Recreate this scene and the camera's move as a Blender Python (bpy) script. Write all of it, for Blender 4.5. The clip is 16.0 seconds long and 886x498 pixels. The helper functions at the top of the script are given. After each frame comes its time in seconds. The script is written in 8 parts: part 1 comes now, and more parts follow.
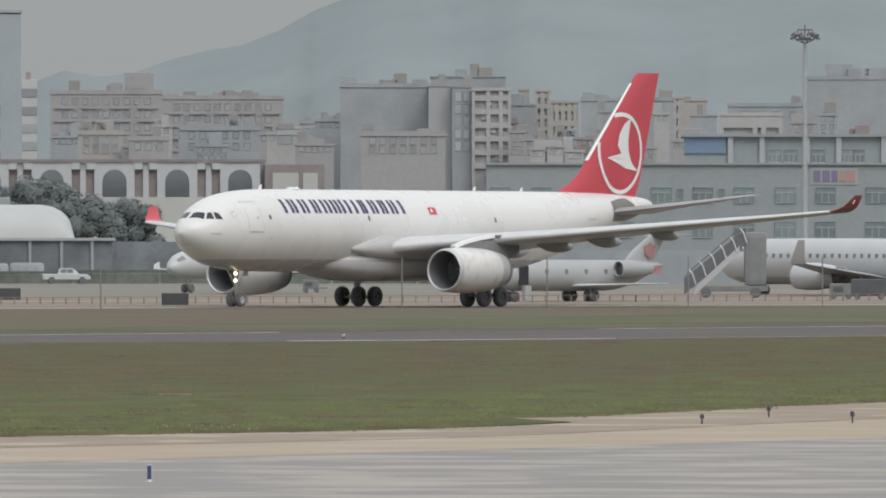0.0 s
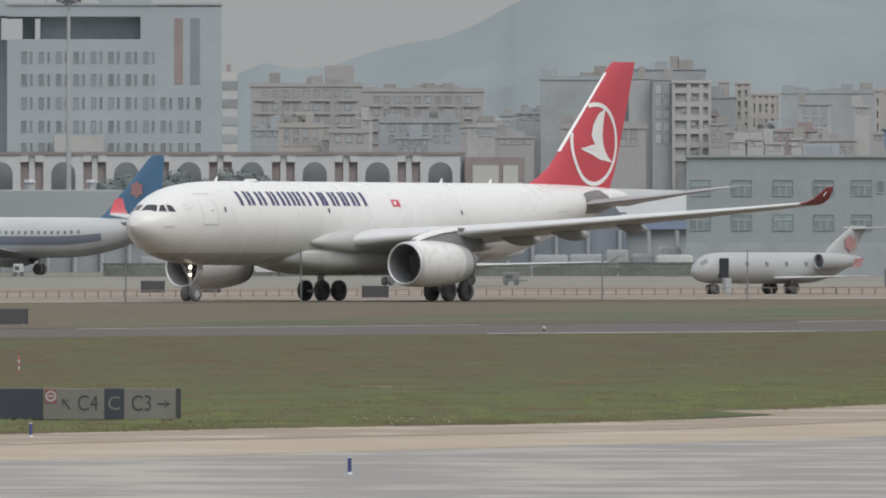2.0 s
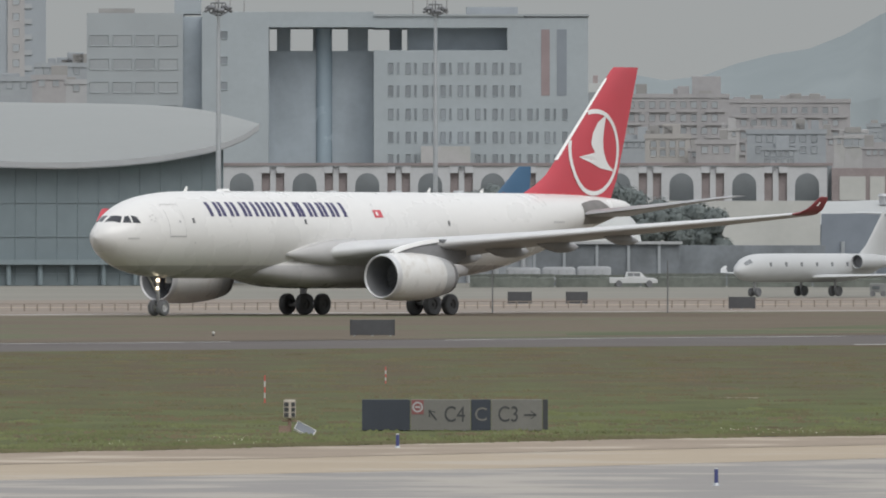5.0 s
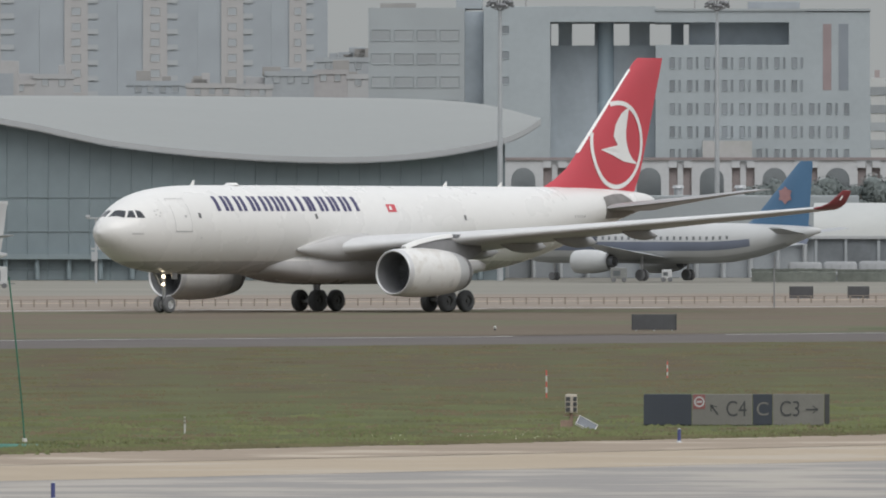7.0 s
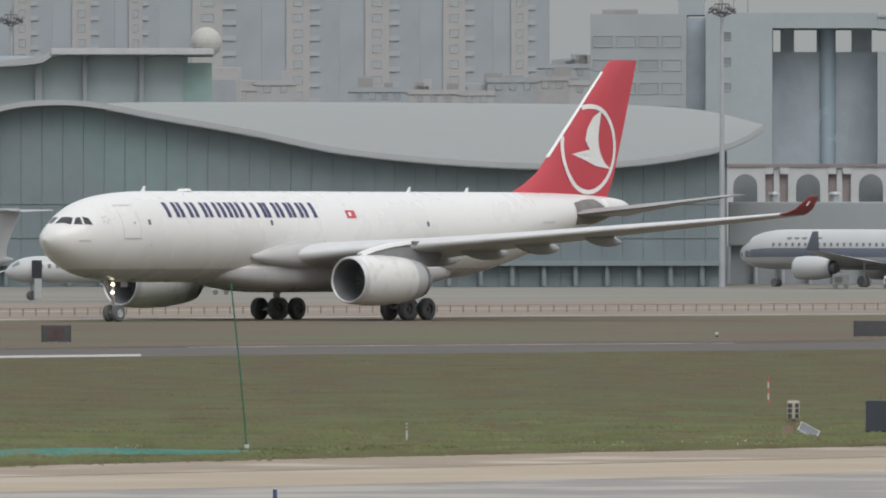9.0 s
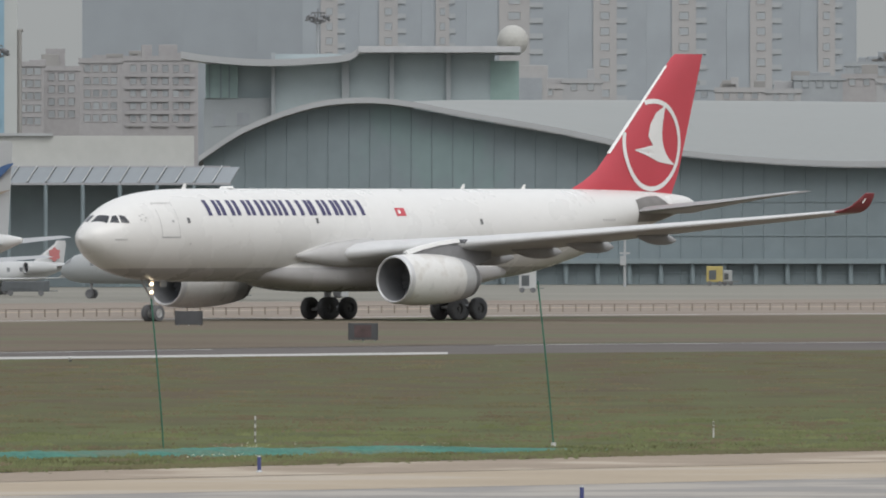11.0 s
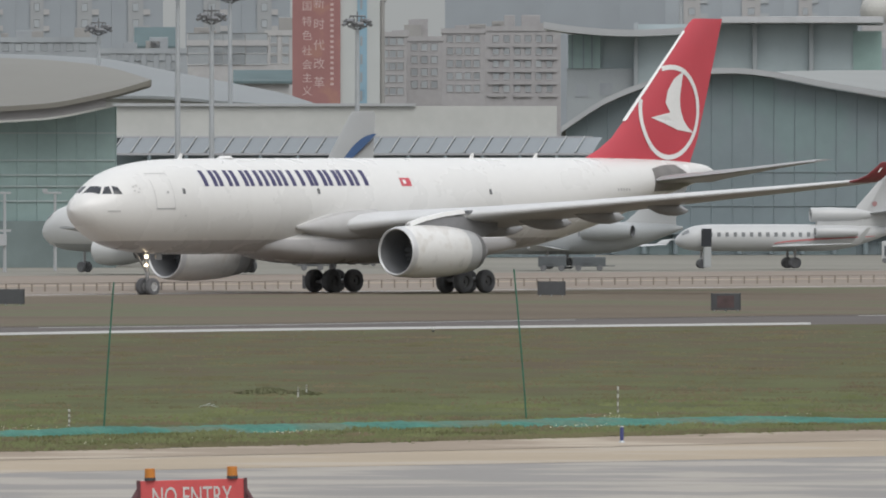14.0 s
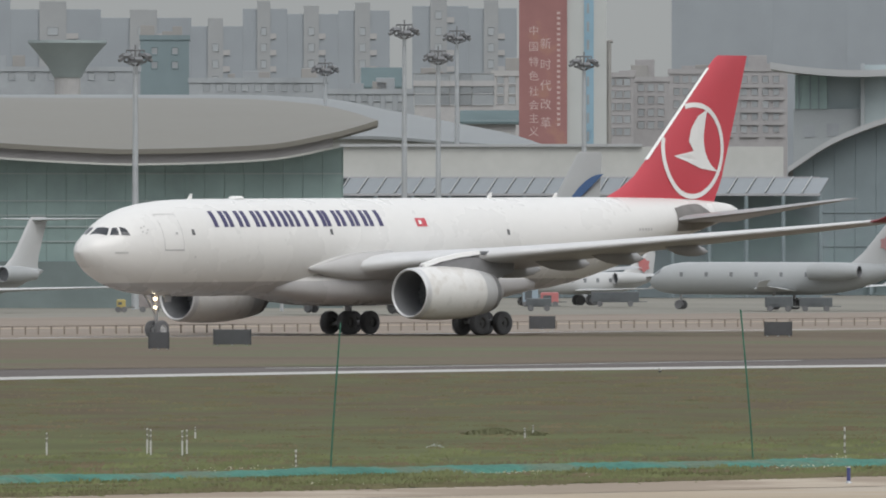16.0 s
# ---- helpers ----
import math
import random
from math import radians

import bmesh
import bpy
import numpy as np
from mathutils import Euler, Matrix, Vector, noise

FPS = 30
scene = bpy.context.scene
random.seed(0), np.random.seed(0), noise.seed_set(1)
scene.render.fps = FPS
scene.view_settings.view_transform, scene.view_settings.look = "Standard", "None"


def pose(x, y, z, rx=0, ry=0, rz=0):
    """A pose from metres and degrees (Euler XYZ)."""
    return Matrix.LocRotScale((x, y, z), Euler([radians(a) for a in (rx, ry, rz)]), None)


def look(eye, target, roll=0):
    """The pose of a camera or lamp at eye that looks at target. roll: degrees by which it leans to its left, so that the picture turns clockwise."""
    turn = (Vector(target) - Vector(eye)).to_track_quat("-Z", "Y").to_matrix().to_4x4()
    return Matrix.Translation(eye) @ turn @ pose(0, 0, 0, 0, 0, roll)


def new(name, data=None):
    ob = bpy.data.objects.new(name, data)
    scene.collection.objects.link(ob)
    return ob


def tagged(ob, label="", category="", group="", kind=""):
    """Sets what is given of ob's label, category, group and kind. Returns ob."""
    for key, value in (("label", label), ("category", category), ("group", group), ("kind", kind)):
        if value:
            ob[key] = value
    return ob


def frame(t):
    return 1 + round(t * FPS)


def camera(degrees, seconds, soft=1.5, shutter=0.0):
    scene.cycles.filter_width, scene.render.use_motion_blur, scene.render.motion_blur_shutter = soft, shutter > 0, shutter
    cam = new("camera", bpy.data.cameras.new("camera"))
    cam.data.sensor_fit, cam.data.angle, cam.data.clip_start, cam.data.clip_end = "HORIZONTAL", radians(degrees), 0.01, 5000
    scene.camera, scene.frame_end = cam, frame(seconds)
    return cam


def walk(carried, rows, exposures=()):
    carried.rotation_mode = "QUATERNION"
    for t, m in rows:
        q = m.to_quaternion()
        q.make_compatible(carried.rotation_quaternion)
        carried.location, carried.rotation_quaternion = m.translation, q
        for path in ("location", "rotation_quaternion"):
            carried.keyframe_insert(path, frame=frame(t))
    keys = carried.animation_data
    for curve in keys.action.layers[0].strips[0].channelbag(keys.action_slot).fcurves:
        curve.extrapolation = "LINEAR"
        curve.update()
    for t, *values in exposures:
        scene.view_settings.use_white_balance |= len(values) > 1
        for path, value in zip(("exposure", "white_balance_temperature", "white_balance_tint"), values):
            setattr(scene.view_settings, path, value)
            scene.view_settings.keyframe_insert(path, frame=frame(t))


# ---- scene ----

cam = camera(3.5565, 16.0, soft=1.9)
EYE = (0.0, 0.0, 5.75)
# seconds, turn to the left and tilt in degrees of the tripod head
PATH = [
    (0.0, -3.4072, -0.0986), (0.5, -3.1781, -0.1294), (1.0, -2.9561, -0.1333), (1.5, -2.7522, -0.1280),
    (2.0, -2.6033, -0.1285), (2.5, -2.4296, -0.1546), (3.0, -2.2589, -0.1714), (3.5, -1.9576, -0.1701),
    (4.0, -1.6613, -0.1603), (4.2, -1.5428, -0.1403), (6.3, -0.4282, -0.0654), (6.5, -0.2919, -0.0724),
    (7.0, 0.0, -0.1058), (7.5, 0.3029, -0.1200), (8.0, 0.4905, -0.0861), (8.5, 0.6639, -0.0756),
    (9.0, 0.8910, -0.0800), (9.2, 1.0256, -0.1006), (11.3, 2.2969, -0.0831), (11.5, 2.4112, -0.0803),
    (12.0, 2.6435, -0.1012), (12.5, 2.8622, -0.1525), (13.0, 3.0634, -0.1659), (13.5, 3.3730, -0.2218),
    (14.0, 3.5792, -0.2073), (14.5, 3.8577, -0.1519), (15.0, 4.0803, -0.1487), (15.5, 4.2550, -0.1018),
    (16.0, 4.4893, -0.0448)]
walk(cam, [(t, pose(*EYE, 90 + tilt, 0, turn)) for t, turn, tilt in PATH])

# ---- light: bright overcast, darker towards the hazy horizon ----
world = bpy.data.worlds.new("overcast")
scene.world = world
world.use_nodes = True
wn, wl = world.node_tree.nodes, world.node_tree.links
wn.clear()
w_out, w_bg, w_mix = wn.new("ShaderNodeOutputWorld"), wn.new("ShaderNodeBackground"), wn.new("ShaderNodeMix")
w_sky, w_co, w_sep, w_ramp = (wn.new(k) for k in ("ShaderNodeTexSky", "ShaderNodeTexCoord", "ShaderNodeSeparateXYZ", "ShaderNodeValToRGB"))
w_sky.sky_type, w_sky.sun_disc, w_sky.sun_elevation, w_sky.sun_rotation = "NISHITA", False, radians(51), radians(157)
w_sky.dust_density, w_sky.air_density = 6.0, 1.5
w_scale = wn.new("ShaderNodeVectorMath")
w_scale.operation = "SCALE"
w_scale.inputs["Scale"].default_value = 0.10
wl.new(w_sky.outputs["Color"], w_scale.inputs[0])
wl.new(w_co.outputs["Generated"], w_sep.inputs[0])
wl.new(w_sep.outputs["Z"], w_ramp.inputs[0])
ramp = w_ramp.color_ramp
ramp.elements[0].position, ramp.elements[0].color = 0.0, (0.372, 0.388, 0.388, 1)
ramp.elements[1].position, ramp.elements[1].color = 1.0, (0.87, 0.915, 0.98, 1)
mid = ramp.elements.new(0.06)
mid.color = (0.41, 0.428, 0.438, 1)
upper = ramp.elements.new(0.26)
upper.color = (0.79, 0.82, 0.85, 1)
w_mix.data_type = "RGBA"
w_mix.inputs["Factor"].default_value = 0.90
wl.new(w_scale.outputs[0], w_mix.inputs["A"])
wl.new(w_ramp.outputs["Color"], w_mix.inputs["B"])
wl.new(w_mix.outputs["Result"], w_bg.inputs["Color"])
wl.new(w_bg.outputs[0], w_out.inputs["Surface"])
w_bg.inputs["Strength"].default_value = 1.0

sun = new("sun", bpy.data.lights.new("sun", "SUN"))
sun.data.energy, sun.data.angle, sun.data.color = 1.42, radians(40), (1.0, 0.985, 0.965)
sun.matrix_world = look((260, -610, 820), (0, 0, 0))

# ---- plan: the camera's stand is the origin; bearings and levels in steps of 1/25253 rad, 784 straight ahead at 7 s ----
F = 25252.66


def spot(b, d, z=0.0):
    a = (b - 784) / F
    return Vector((d * math.sin(a), d * math.cos(a), z))


def level(v, d):
    return EYE[2] + (394.35 - v) * d / F


def wide(n, d):
    return n * d / F


def reach(v):
    """Distance at which flat ground shows at level v."""
    return EYE[2] * F / (v - 394.35)

# ---- materials ----
def surface(name, color, rough=0.6, metal=0.0, var=0.12, size=2.0, grain=0.05, fine=0.08, bump=0.0, second=None, amount=0.5, stretch=(1, 1, 1), spec=0.5, shift=0.0):
    """A node material: base colour with broad stains, fine grain, an optional second colour in patches, and relief."""
    m = bpy.data.materials.new(name)
    m.use_nodes = True
    n, l = m.node_tree.nodes, m.node_tree.links
    p = n["Principled BSDF"]
    p.inputs["Roughness"].default_value, p.inputs["Metallic"].default_value = rough, metal
    p.inputs["Specular IOR Level"].default_value = spec
    co, mp = n.new("ShaderNodeTexCoord"), n.new("ShaderNodeMapping")
    mp.inputs["Scale"].default_value = stretch
    l.new(co.outputs["Object"], mp.inputs["Vector"])
    big, small = n.new("ShaderNodeTexNoise"), n.new("ShaderNodeTexNoise")
    big.inputs["Scale"].default_value, small.inputs["Scale"].default_value = 1 / size, 1 / fine
    big.inputs["Detail"].default_value, small.inputs["Detail"].default_value = 5, 3
    for q in (big, small):
        l.new(mp.outputs[0], q.inputs["Vector"])
    base = n.new("ShaderNodeMix")
    base.data_type = "RGBA"
    base.inputs["A"].default_value = (*color, 1)
    base.inputs["B"].default_value = (*(second or color), 1)
    edge = n.new("ShaderNodeMapRange")
    edge.inputs["From Min"].default_value, edge.inputs["From Max"].default_value = 0.62 - amount * 0.3, 0.72 - amount * 0.3
    l.new(big.outputs["Fac"], edge.inputs["Value"])
    l.new(edge.outputs[0], base.inputs["Factor"])
    tone, tone2 = n.new("ShaderNodeMapRange"), n.new("ShaderNodeMapRange")
    for q, src, v in ((tone, big, var), (tone2, small, grain)):
        q.inputs["From Min"].default_value, q.inputs["From Max"].default_value = 0.25, 0.75
        q.inputs["To Min"].default_value, q.inputs["To Max"].default_value = 1 - v, 1 + v
        l.new(src.outputs["Fac"], q.inputs["Value"])
    both = n.new("ShaderNodeMath")
    both.operation = "MULTIPLY"
    l.new(tone.outputs[0], both.inputs[0])
    l.new(tone2.outputs[0], both.inputs[1])
    fac = both.outputs[0]
    if shift:
        info, mr, mul = n.new("ShaderNodeObjectInfo"), n.new("ShaderNodeMapRange"), n.new("ShaderNodeMath")
        mr.inputs["To Min"].default_value, mr.inputs["To Max"].default_value = 1 - shift, 1 + shift
        mul.operation = "MULTIPLY"
        l.new(info.outputs["Random"], mr.inputs["Value"])
        l.new(mr.outputs[0], mul.inputs[0])
        l.new(fac, mul.inputs[1])
        fac = mul.outputs[0]
    sc = n.new("ShaderNodeVectorMath")
    sc.operation = "SCALE"
    l.new(base.outputs["Result"], sc.inputs[0])
    l.new(fac, sc.inputs["Scale"])
    l.new(sc.outputs[0], p.inputs["Base Color"])
    rr = n.new("ShaderNodeMapRange")
    rr.inputs["To Min"].default_value, rr.inputs["To Max"].default_value = max(rough - 0.08, 0.02), min(rough + 0.08, 1)
    l.new(big.outputs["Fac"], rr.inputs["Value"])
    l.new(rr.outputs[0], p.inputs["Roughness"])
    if bump:
        b = n.new("ShaderNodeBump")
        b.inputs["Strength"].default_value, b.inputs["Distance"].default_value = 0.6, bump
        l.new(small.outputs["Fac"], b.inputs["Height"])
        l.new(b.outputs[0], p.inputs["Normal"])
    return m


def glow(name, color, strength):
    m = bpy.data.materials.new(name)
    m.use_nodes = True
    p = m.node_tree.nodes["Principled BSDF"]
    p.inputs["Base Color"].default_value = (*color, 1)
    p.inputs["Emission Color"].default_value, p.inputs["Emission Strength"].default_value = (*color, 1), strength
    return m


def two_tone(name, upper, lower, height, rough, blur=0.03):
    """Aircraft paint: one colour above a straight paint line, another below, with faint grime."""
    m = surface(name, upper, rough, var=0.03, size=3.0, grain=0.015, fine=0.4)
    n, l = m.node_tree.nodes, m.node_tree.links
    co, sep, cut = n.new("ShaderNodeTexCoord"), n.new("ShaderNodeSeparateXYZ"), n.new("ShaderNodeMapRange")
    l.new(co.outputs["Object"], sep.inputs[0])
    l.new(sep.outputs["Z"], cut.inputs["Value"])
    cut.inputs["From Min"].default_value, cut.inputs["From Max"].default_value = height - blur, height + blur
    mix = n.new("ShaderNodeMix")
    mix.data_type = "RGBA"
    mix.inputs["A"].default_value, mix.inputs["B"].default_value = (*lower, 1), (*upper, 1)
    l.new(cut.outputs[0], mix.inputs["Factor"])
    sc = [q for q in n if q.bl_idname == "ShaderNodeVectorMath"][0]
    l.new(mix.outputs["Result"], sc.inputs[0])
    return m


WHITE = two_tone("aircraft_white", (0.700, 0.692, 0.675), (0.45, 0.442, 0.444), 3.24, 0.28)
DUCT = surface("intake_duct_paint", (0.19, 0.195, 0.205), 0.5, metal=0.1, var=0.12, size=0.8)
ROOT_GREY = surface("wing_root_grey", (0.46, 0.455, 0.45), 0.45, var=0.08, size=1.5)
EDGE_METAL = surface("slat_metal", (0.59, 0.592, 0.595), 0.42, metal=0.05, var=0.06, size=1.0)
WING_GREY = surface("wing_grey", (0.46, 0.465, 0.47), 0.35, var=0.08, size=2.5, grain=0.03, fine=0.3)
FAIRING = surface("fairing_grey", (0.325, 0.325, 0.330), 0.4, var=0.08, size=1.5)
NACELLE = surface("nacelle_white", (0.70, 0.693, 0.675), 0.3, var=0.06, size=1.2, second=(0.59, 0.57, 0.54), amount=0.25)
LIP = surface("dulled_lip", (0.60, 0.60, 0.605), 0.5, metal=0.35, var=0.05, size=1)
# Dark insides lifted to mid grey, haze painted into the colour.
DARK = surface("dark_inside", (0.165, 0.170, 0.180), 0.7, var=0.2, size=0.6)
FAN = surface("fan_metal", (0.12, 0.125, 0.138), 0.6, metal=0.2, var=0.15, size=0.4)
BELLY_DARK = surface("gear_door_grey", (0.20, 0.20, 0.205), 0.6, var=0.1, size=0.6)
RED = surface("tail_red", (0.54, 0.066, 0.088), 0.32, var=0.05, size=2.5, grain=0.02)
RED_SHADED = surface("winglet_red_shaded", (0.24, 0.05, 0.058), 0.4, var=0.06, size=1.0)
PAINT_WHITE = surface("marking_white", (0.78, 0.775, 0.76), 0.35, var=0.03, size=2)
VIOLET = surface("title_violet", (0.045, 0.04, 0.115), 0.4, var=0.08, size=1)
WINDOW_GREY = surface("cabin_window_grey", (0.13, 0.13, 0.135), 0.25, var=0.1, size=0.3)
LINE_GREY = surface("panel_line", (0.46, 0.455, 0.45), 0.6, var=0.1, size=0.5)
COCKPIT = surface("cockpit_glass", (0.035, 0.038, 0.045), 0.12, var=0.1, size=1)
STRUT = surface("gear_metal", (0.38, 0.38, 0.39), 0.45, metal=0.3, var=0.15, size=0.5)
# Tyre colour raised above true black to imitate haze.
RUBBER = surface("tyre_rubber", (0.150, 0.152, 0.158), 0.9, var=0.2, size=0.4, grain=0.1)
# Main rims coloured dark for the shade and haze that hide them.
DARK_RIM = surface("shaded_main_rim", (0.14, 0.14, 0.14), 0.6, metal=0.3, var=0.15, size=0.3)
RIM = surface("wheel_rim", (0.55, 0.55, 0.55), 0.4, metal=0.4, var=0.1, size=0.3)
LAMP = glow("lit_lamp", (1.0, 0.84, 0.6), 5.0)
BRICK_TAIL = surface("tail_bare_metal", (0.22, 0.205, 0.195), 0.45, metal=0.4, var=0.15, size=0.8)


# ---- mesh tools ----
def part(name, bm, material, parent=None, label="", smooth=False):
    me = bpy.data.meshes.new(name)
    bmesh.ops.recalc_face_normals(bm, faces=bm.faces)
    if smooth:
        for f in bm.faces:
            f.smooth = True
    bm.to_mesh(me)
    bm.free()
    for m in (material if isinstance(material, (list, tuple)) else (material,)):
        me.materials.append(m)
    ob = new(name, me)
    if smooth and smooth is not True:
        me.set_sharp_from_angle(angle=radians(smooth))
    if parent:
        ob.parent = parent
    if label:
        ob["label"] = label
    return ob


def twin(ob, parent, m):
    """Another object on the same mesh."""
    o = ob.copy()
    scene.collection.objects.link(o)
    o.parent = parent
    o.matrix_basis = m
    return o


def thing(name, m, label, category, group="", kind=""):
    ob = new(name)
    ob.empty_display_size = 0.5
    ob.matrix_basis = m
    return tagged(ob, label, category, group, kind)


def loft(rings, ends=True, loop=True, bm=None):
    bm = bm or bmesh.new()
    rows = [[bm.verts.new(p) for p in ring] for ring in rings]
    k = len(rows[0])
    for a, b in zip(rows, rows[1:]):
        for i in range(k if loop else k - 1):
            bm.faces.new((a[i], a[(i + 1) % k], b[(i + 1) % k], b[i]))
    if ends and loop:
        bm.faces.new(rows[0])
        bm.faces.new(rows[-1])
    return bm


def box(bm, x0, x1, y0, y1, z0, z1, bevel=0.0):
    m = Matrix.Translation(((x0 + x1) / 2, (y0 + y1) / 2, (z0 + z1) / 2)) @ Matrix.Diagonal((abs(x1 - x0), abs(y1 - y0), abs(z1 - z0), 1))
    r = bmesh.ops.create_cube(bm, size=1, matrix=m)
    if bevel:
        es = list({e for v in r["verts"] for e in v.link_edges})
        bmesh.ops.bevel(bm, geom=es, offset=bevel, segments=2, affect="EDGES", profile=0.7)
    return bm


def tube(bm, a, b, r0, r1=None, seg=10):
    a, b = Vector(a), Vector(b)
    r1 = r0 if r1 is None else r1
    q = (b - a).to_track_quat("Z", "Y").to_matrix()
    rings = [[p + q @ Vector((r * math.cos(2 * math.pi * i / seg), r * math.sin(2 * math.pi * i / seg), 0)) for i in range(seg)] for p, r in ((a, r0), (b, r1))]
    return loft(rings, bm=bm)


def lathe(profile, origin, axis="x", seg=32, bm=None, ends=False):
    """Rings of (along, radius) turned round an axis through origin."""
    rings = []
    for s, r in profile:
        ring = []
        for i in range(seg):
            c, k = r * math.cos(2 * math.pi * i / seg), r * math.sin(2 * math.pi * i / seg)
            v = {"x": (s, c, k), "y": (c, s, k), "z": (c, k, s)}[axis]
            ring.append(Vector(origin) + Vector(v))
        rings.append(ring)
    return loft(rings, ends=ends, bm=bm)


def blend(x, xs, ys):
    """Smooth value between stations."""
    if x <= xs[0]:
        return ys[0]
    for i in range(len(xs) - 1):
        if x <= xs[i + 1]:
            t = (x - xs[i]) / (xs[i + 1] - xs[i])
            m0 = (ys[i + 1] - ys[max(i - 1, 0)]) / (xs[i + 1] - xs[max(i - 1, 0)])
            j = min(i + 2, len(xs) - 1)
            m1 = (ys[j] - ys[i]) / (xs[j] - xs[i])
            h = xs[i + 1] - xs[i]
            return ((2 * t ** 3 - 3 * t ** 2 + 1) * ys[i] + (t ** 3 - 2 * t ** 2 + t) * h * m0 + (3 * t ** 2 - 2 * t ** 3) * ys[i + 1] + (t ** 3 - t ** 2) * h * m1)
    return ys[-1]


def aerofoil(chord, thick, n=9):
    """Closed outline, x from 0 (front) to chord, y up."""
    up, lo = [], []
    for i in range(n + 1):
        x = 0.5 - 0.5 * math.cos(math.pi * i / n)
        t = 5 * thick * (0.2969 * math.sqrt(x) - 0.126 * x - 0.3516 * x * x + 0.2843 * x ** 3 - 0.1015 * x ** 4)
        camber = 0.02 * (1 - (2 * x - 0.8) ** 2)
        up.append((x * chord, (t + camber) * chord))
        lo.append((x * chord, (-t + camber) * chord))
    return up[::-1] + lo[1:]


def wing(stations, side):
    """Stations (w, front s, chord, z, thickness, droop of the rear edge); side -1 is port."""
    rings = []
    for w, s, c, z, t, droop in stations:
        rings.append([Vector((s + x, side * w, z + y - droop * x / c)) for x, y in aerofoil(c, t)])
    return loft(rings)


def blade(stations):
    """An upright fin: stations (z, front s, chord, thickness in metres), symmetric about y = 0."""
    rings = []
    for z, s, c, t in stations:
        half = []
        for i in range(9):
            x = 0.5 - 0.5 * math.cos(math.pi * i / 8)
            y = t / 2 * min(1.0, math.sqrt(max(x, 0)) * 1.9) * (1 if x < 0.45 else max(0.06, (1 - x) / 0.55))
            half.append((x * c, y))
        rings.append([Vector((s + x, y, z)) for x, y in half] + [Vector((s + x, -y, z)) for x, y in half[::-1][:-1] if True][0:8])
    return loft(rings)


def lettering(text, size, material, parent, m, name="lettering", label=""):
    cu = bpy.data.curves.new(name, "FONT")
    cu.body, cu.size, cu.extrude, cu.align_x, cu.align_y = text, size, 0.006, "CENTER", "CENTER"
    tmp = bpy.data.objects.new(name, cu)
    me = bpy.data.meshes.new_from_object(tmp)
    bpy.data.objects.remove(tmp)
    me.materials.clear()
    me.materials.append(material)
    ob = new(name, me)
    ob.parent = parent
    ob.matrix_basis = m
    if label:
        ob["label"] = label
    return ob

# ---- ground ----
GRASS = surface("mown_grass", (0.111, 0.089, 0.0555), 0.95, var=0.26, size=9.0, grain=0.16, fine=0.35, second=(0.090, 0.092, 0.047), amount=0.6, spec=0.1, stretch=(2.5, 1, 1))
GRASS_DRY = surface("dry_grass", (0.146, 0.119, 0.090), 0.95, var=0.2, size=24.0, grain=0.12, fine=0.6, second=(0.112, 0.118, 0.074), amount=0.4, spec=0.1)
GRASS_WET = surface("green_grass", (0.105, 0.120, 0.070), 0.95, var=0.2, size=16.0, grain=0.14, fine=0.5, second=(0.135, 0.118, 0.082), amount=0.45, spec=0.1)
PAVEMENT = surface("runway_concrete", (0.272, 0.257, 0.243), 0.8, var=0.10, size=5.0, grain=0.05, fine=0.25, second=(0.345, 0.318, 0.283), amount=0.5, spec=0.15)
SHOULDER = surface("beige_concrete", (0.385, 0.322, 0.246), 0.95, spec=0.1, var=0.08, size=6.0, grain=0.05, fine=0.3, second=(0.39, 0.34, 0.28), amount=0.35)
SHOULDER_OLD = surface("grey_brown_concrete", (0.305, 0.251, 0.199), 0.95, spec=0.1, var=0.12, size=5.0, grain=0.07, fine=0.3, second=(0.39, 0.335, 0.27), amount=0.3)
ASPHALT = surface("taxiway_asphalt", (0.128, 0.116, 0.11), 0.95, spec=0.08, var=0.12, size=9.0, grain=0.06, fine=0.4)
APRON = surface("apron_concrete", (0.265, 0.228, 0.195), 0.95, spec=0.08, var=0.10, size=14.0, grain=0.05, fine=0.6, second=(0.23, 0.192, 0.162), amount=0.5)
FIELD = surface("far_field", (0.20, 0.19, 0.16), 0.9, var=0.15, size=40.0, grain=0.05, fine=2.0)
LINE_WHITE = surface("worn_line_white", (0.44, 0.432, 0.42), 0.8, var=0.25, size=2.0, grain=0.2, fine=0.4, second=(0.36, 0.35, 0.33), amount=0.45, stretch=(3, 1, 1))
YELLOW = surface("line_yellow", (0.72, 0.42, 0.05), 0.7, var=0.15, size=1.0)

BEAR = [-2700, -1979, -1262, -700, 0, 784, 1502, 2362, 3070, 3800]
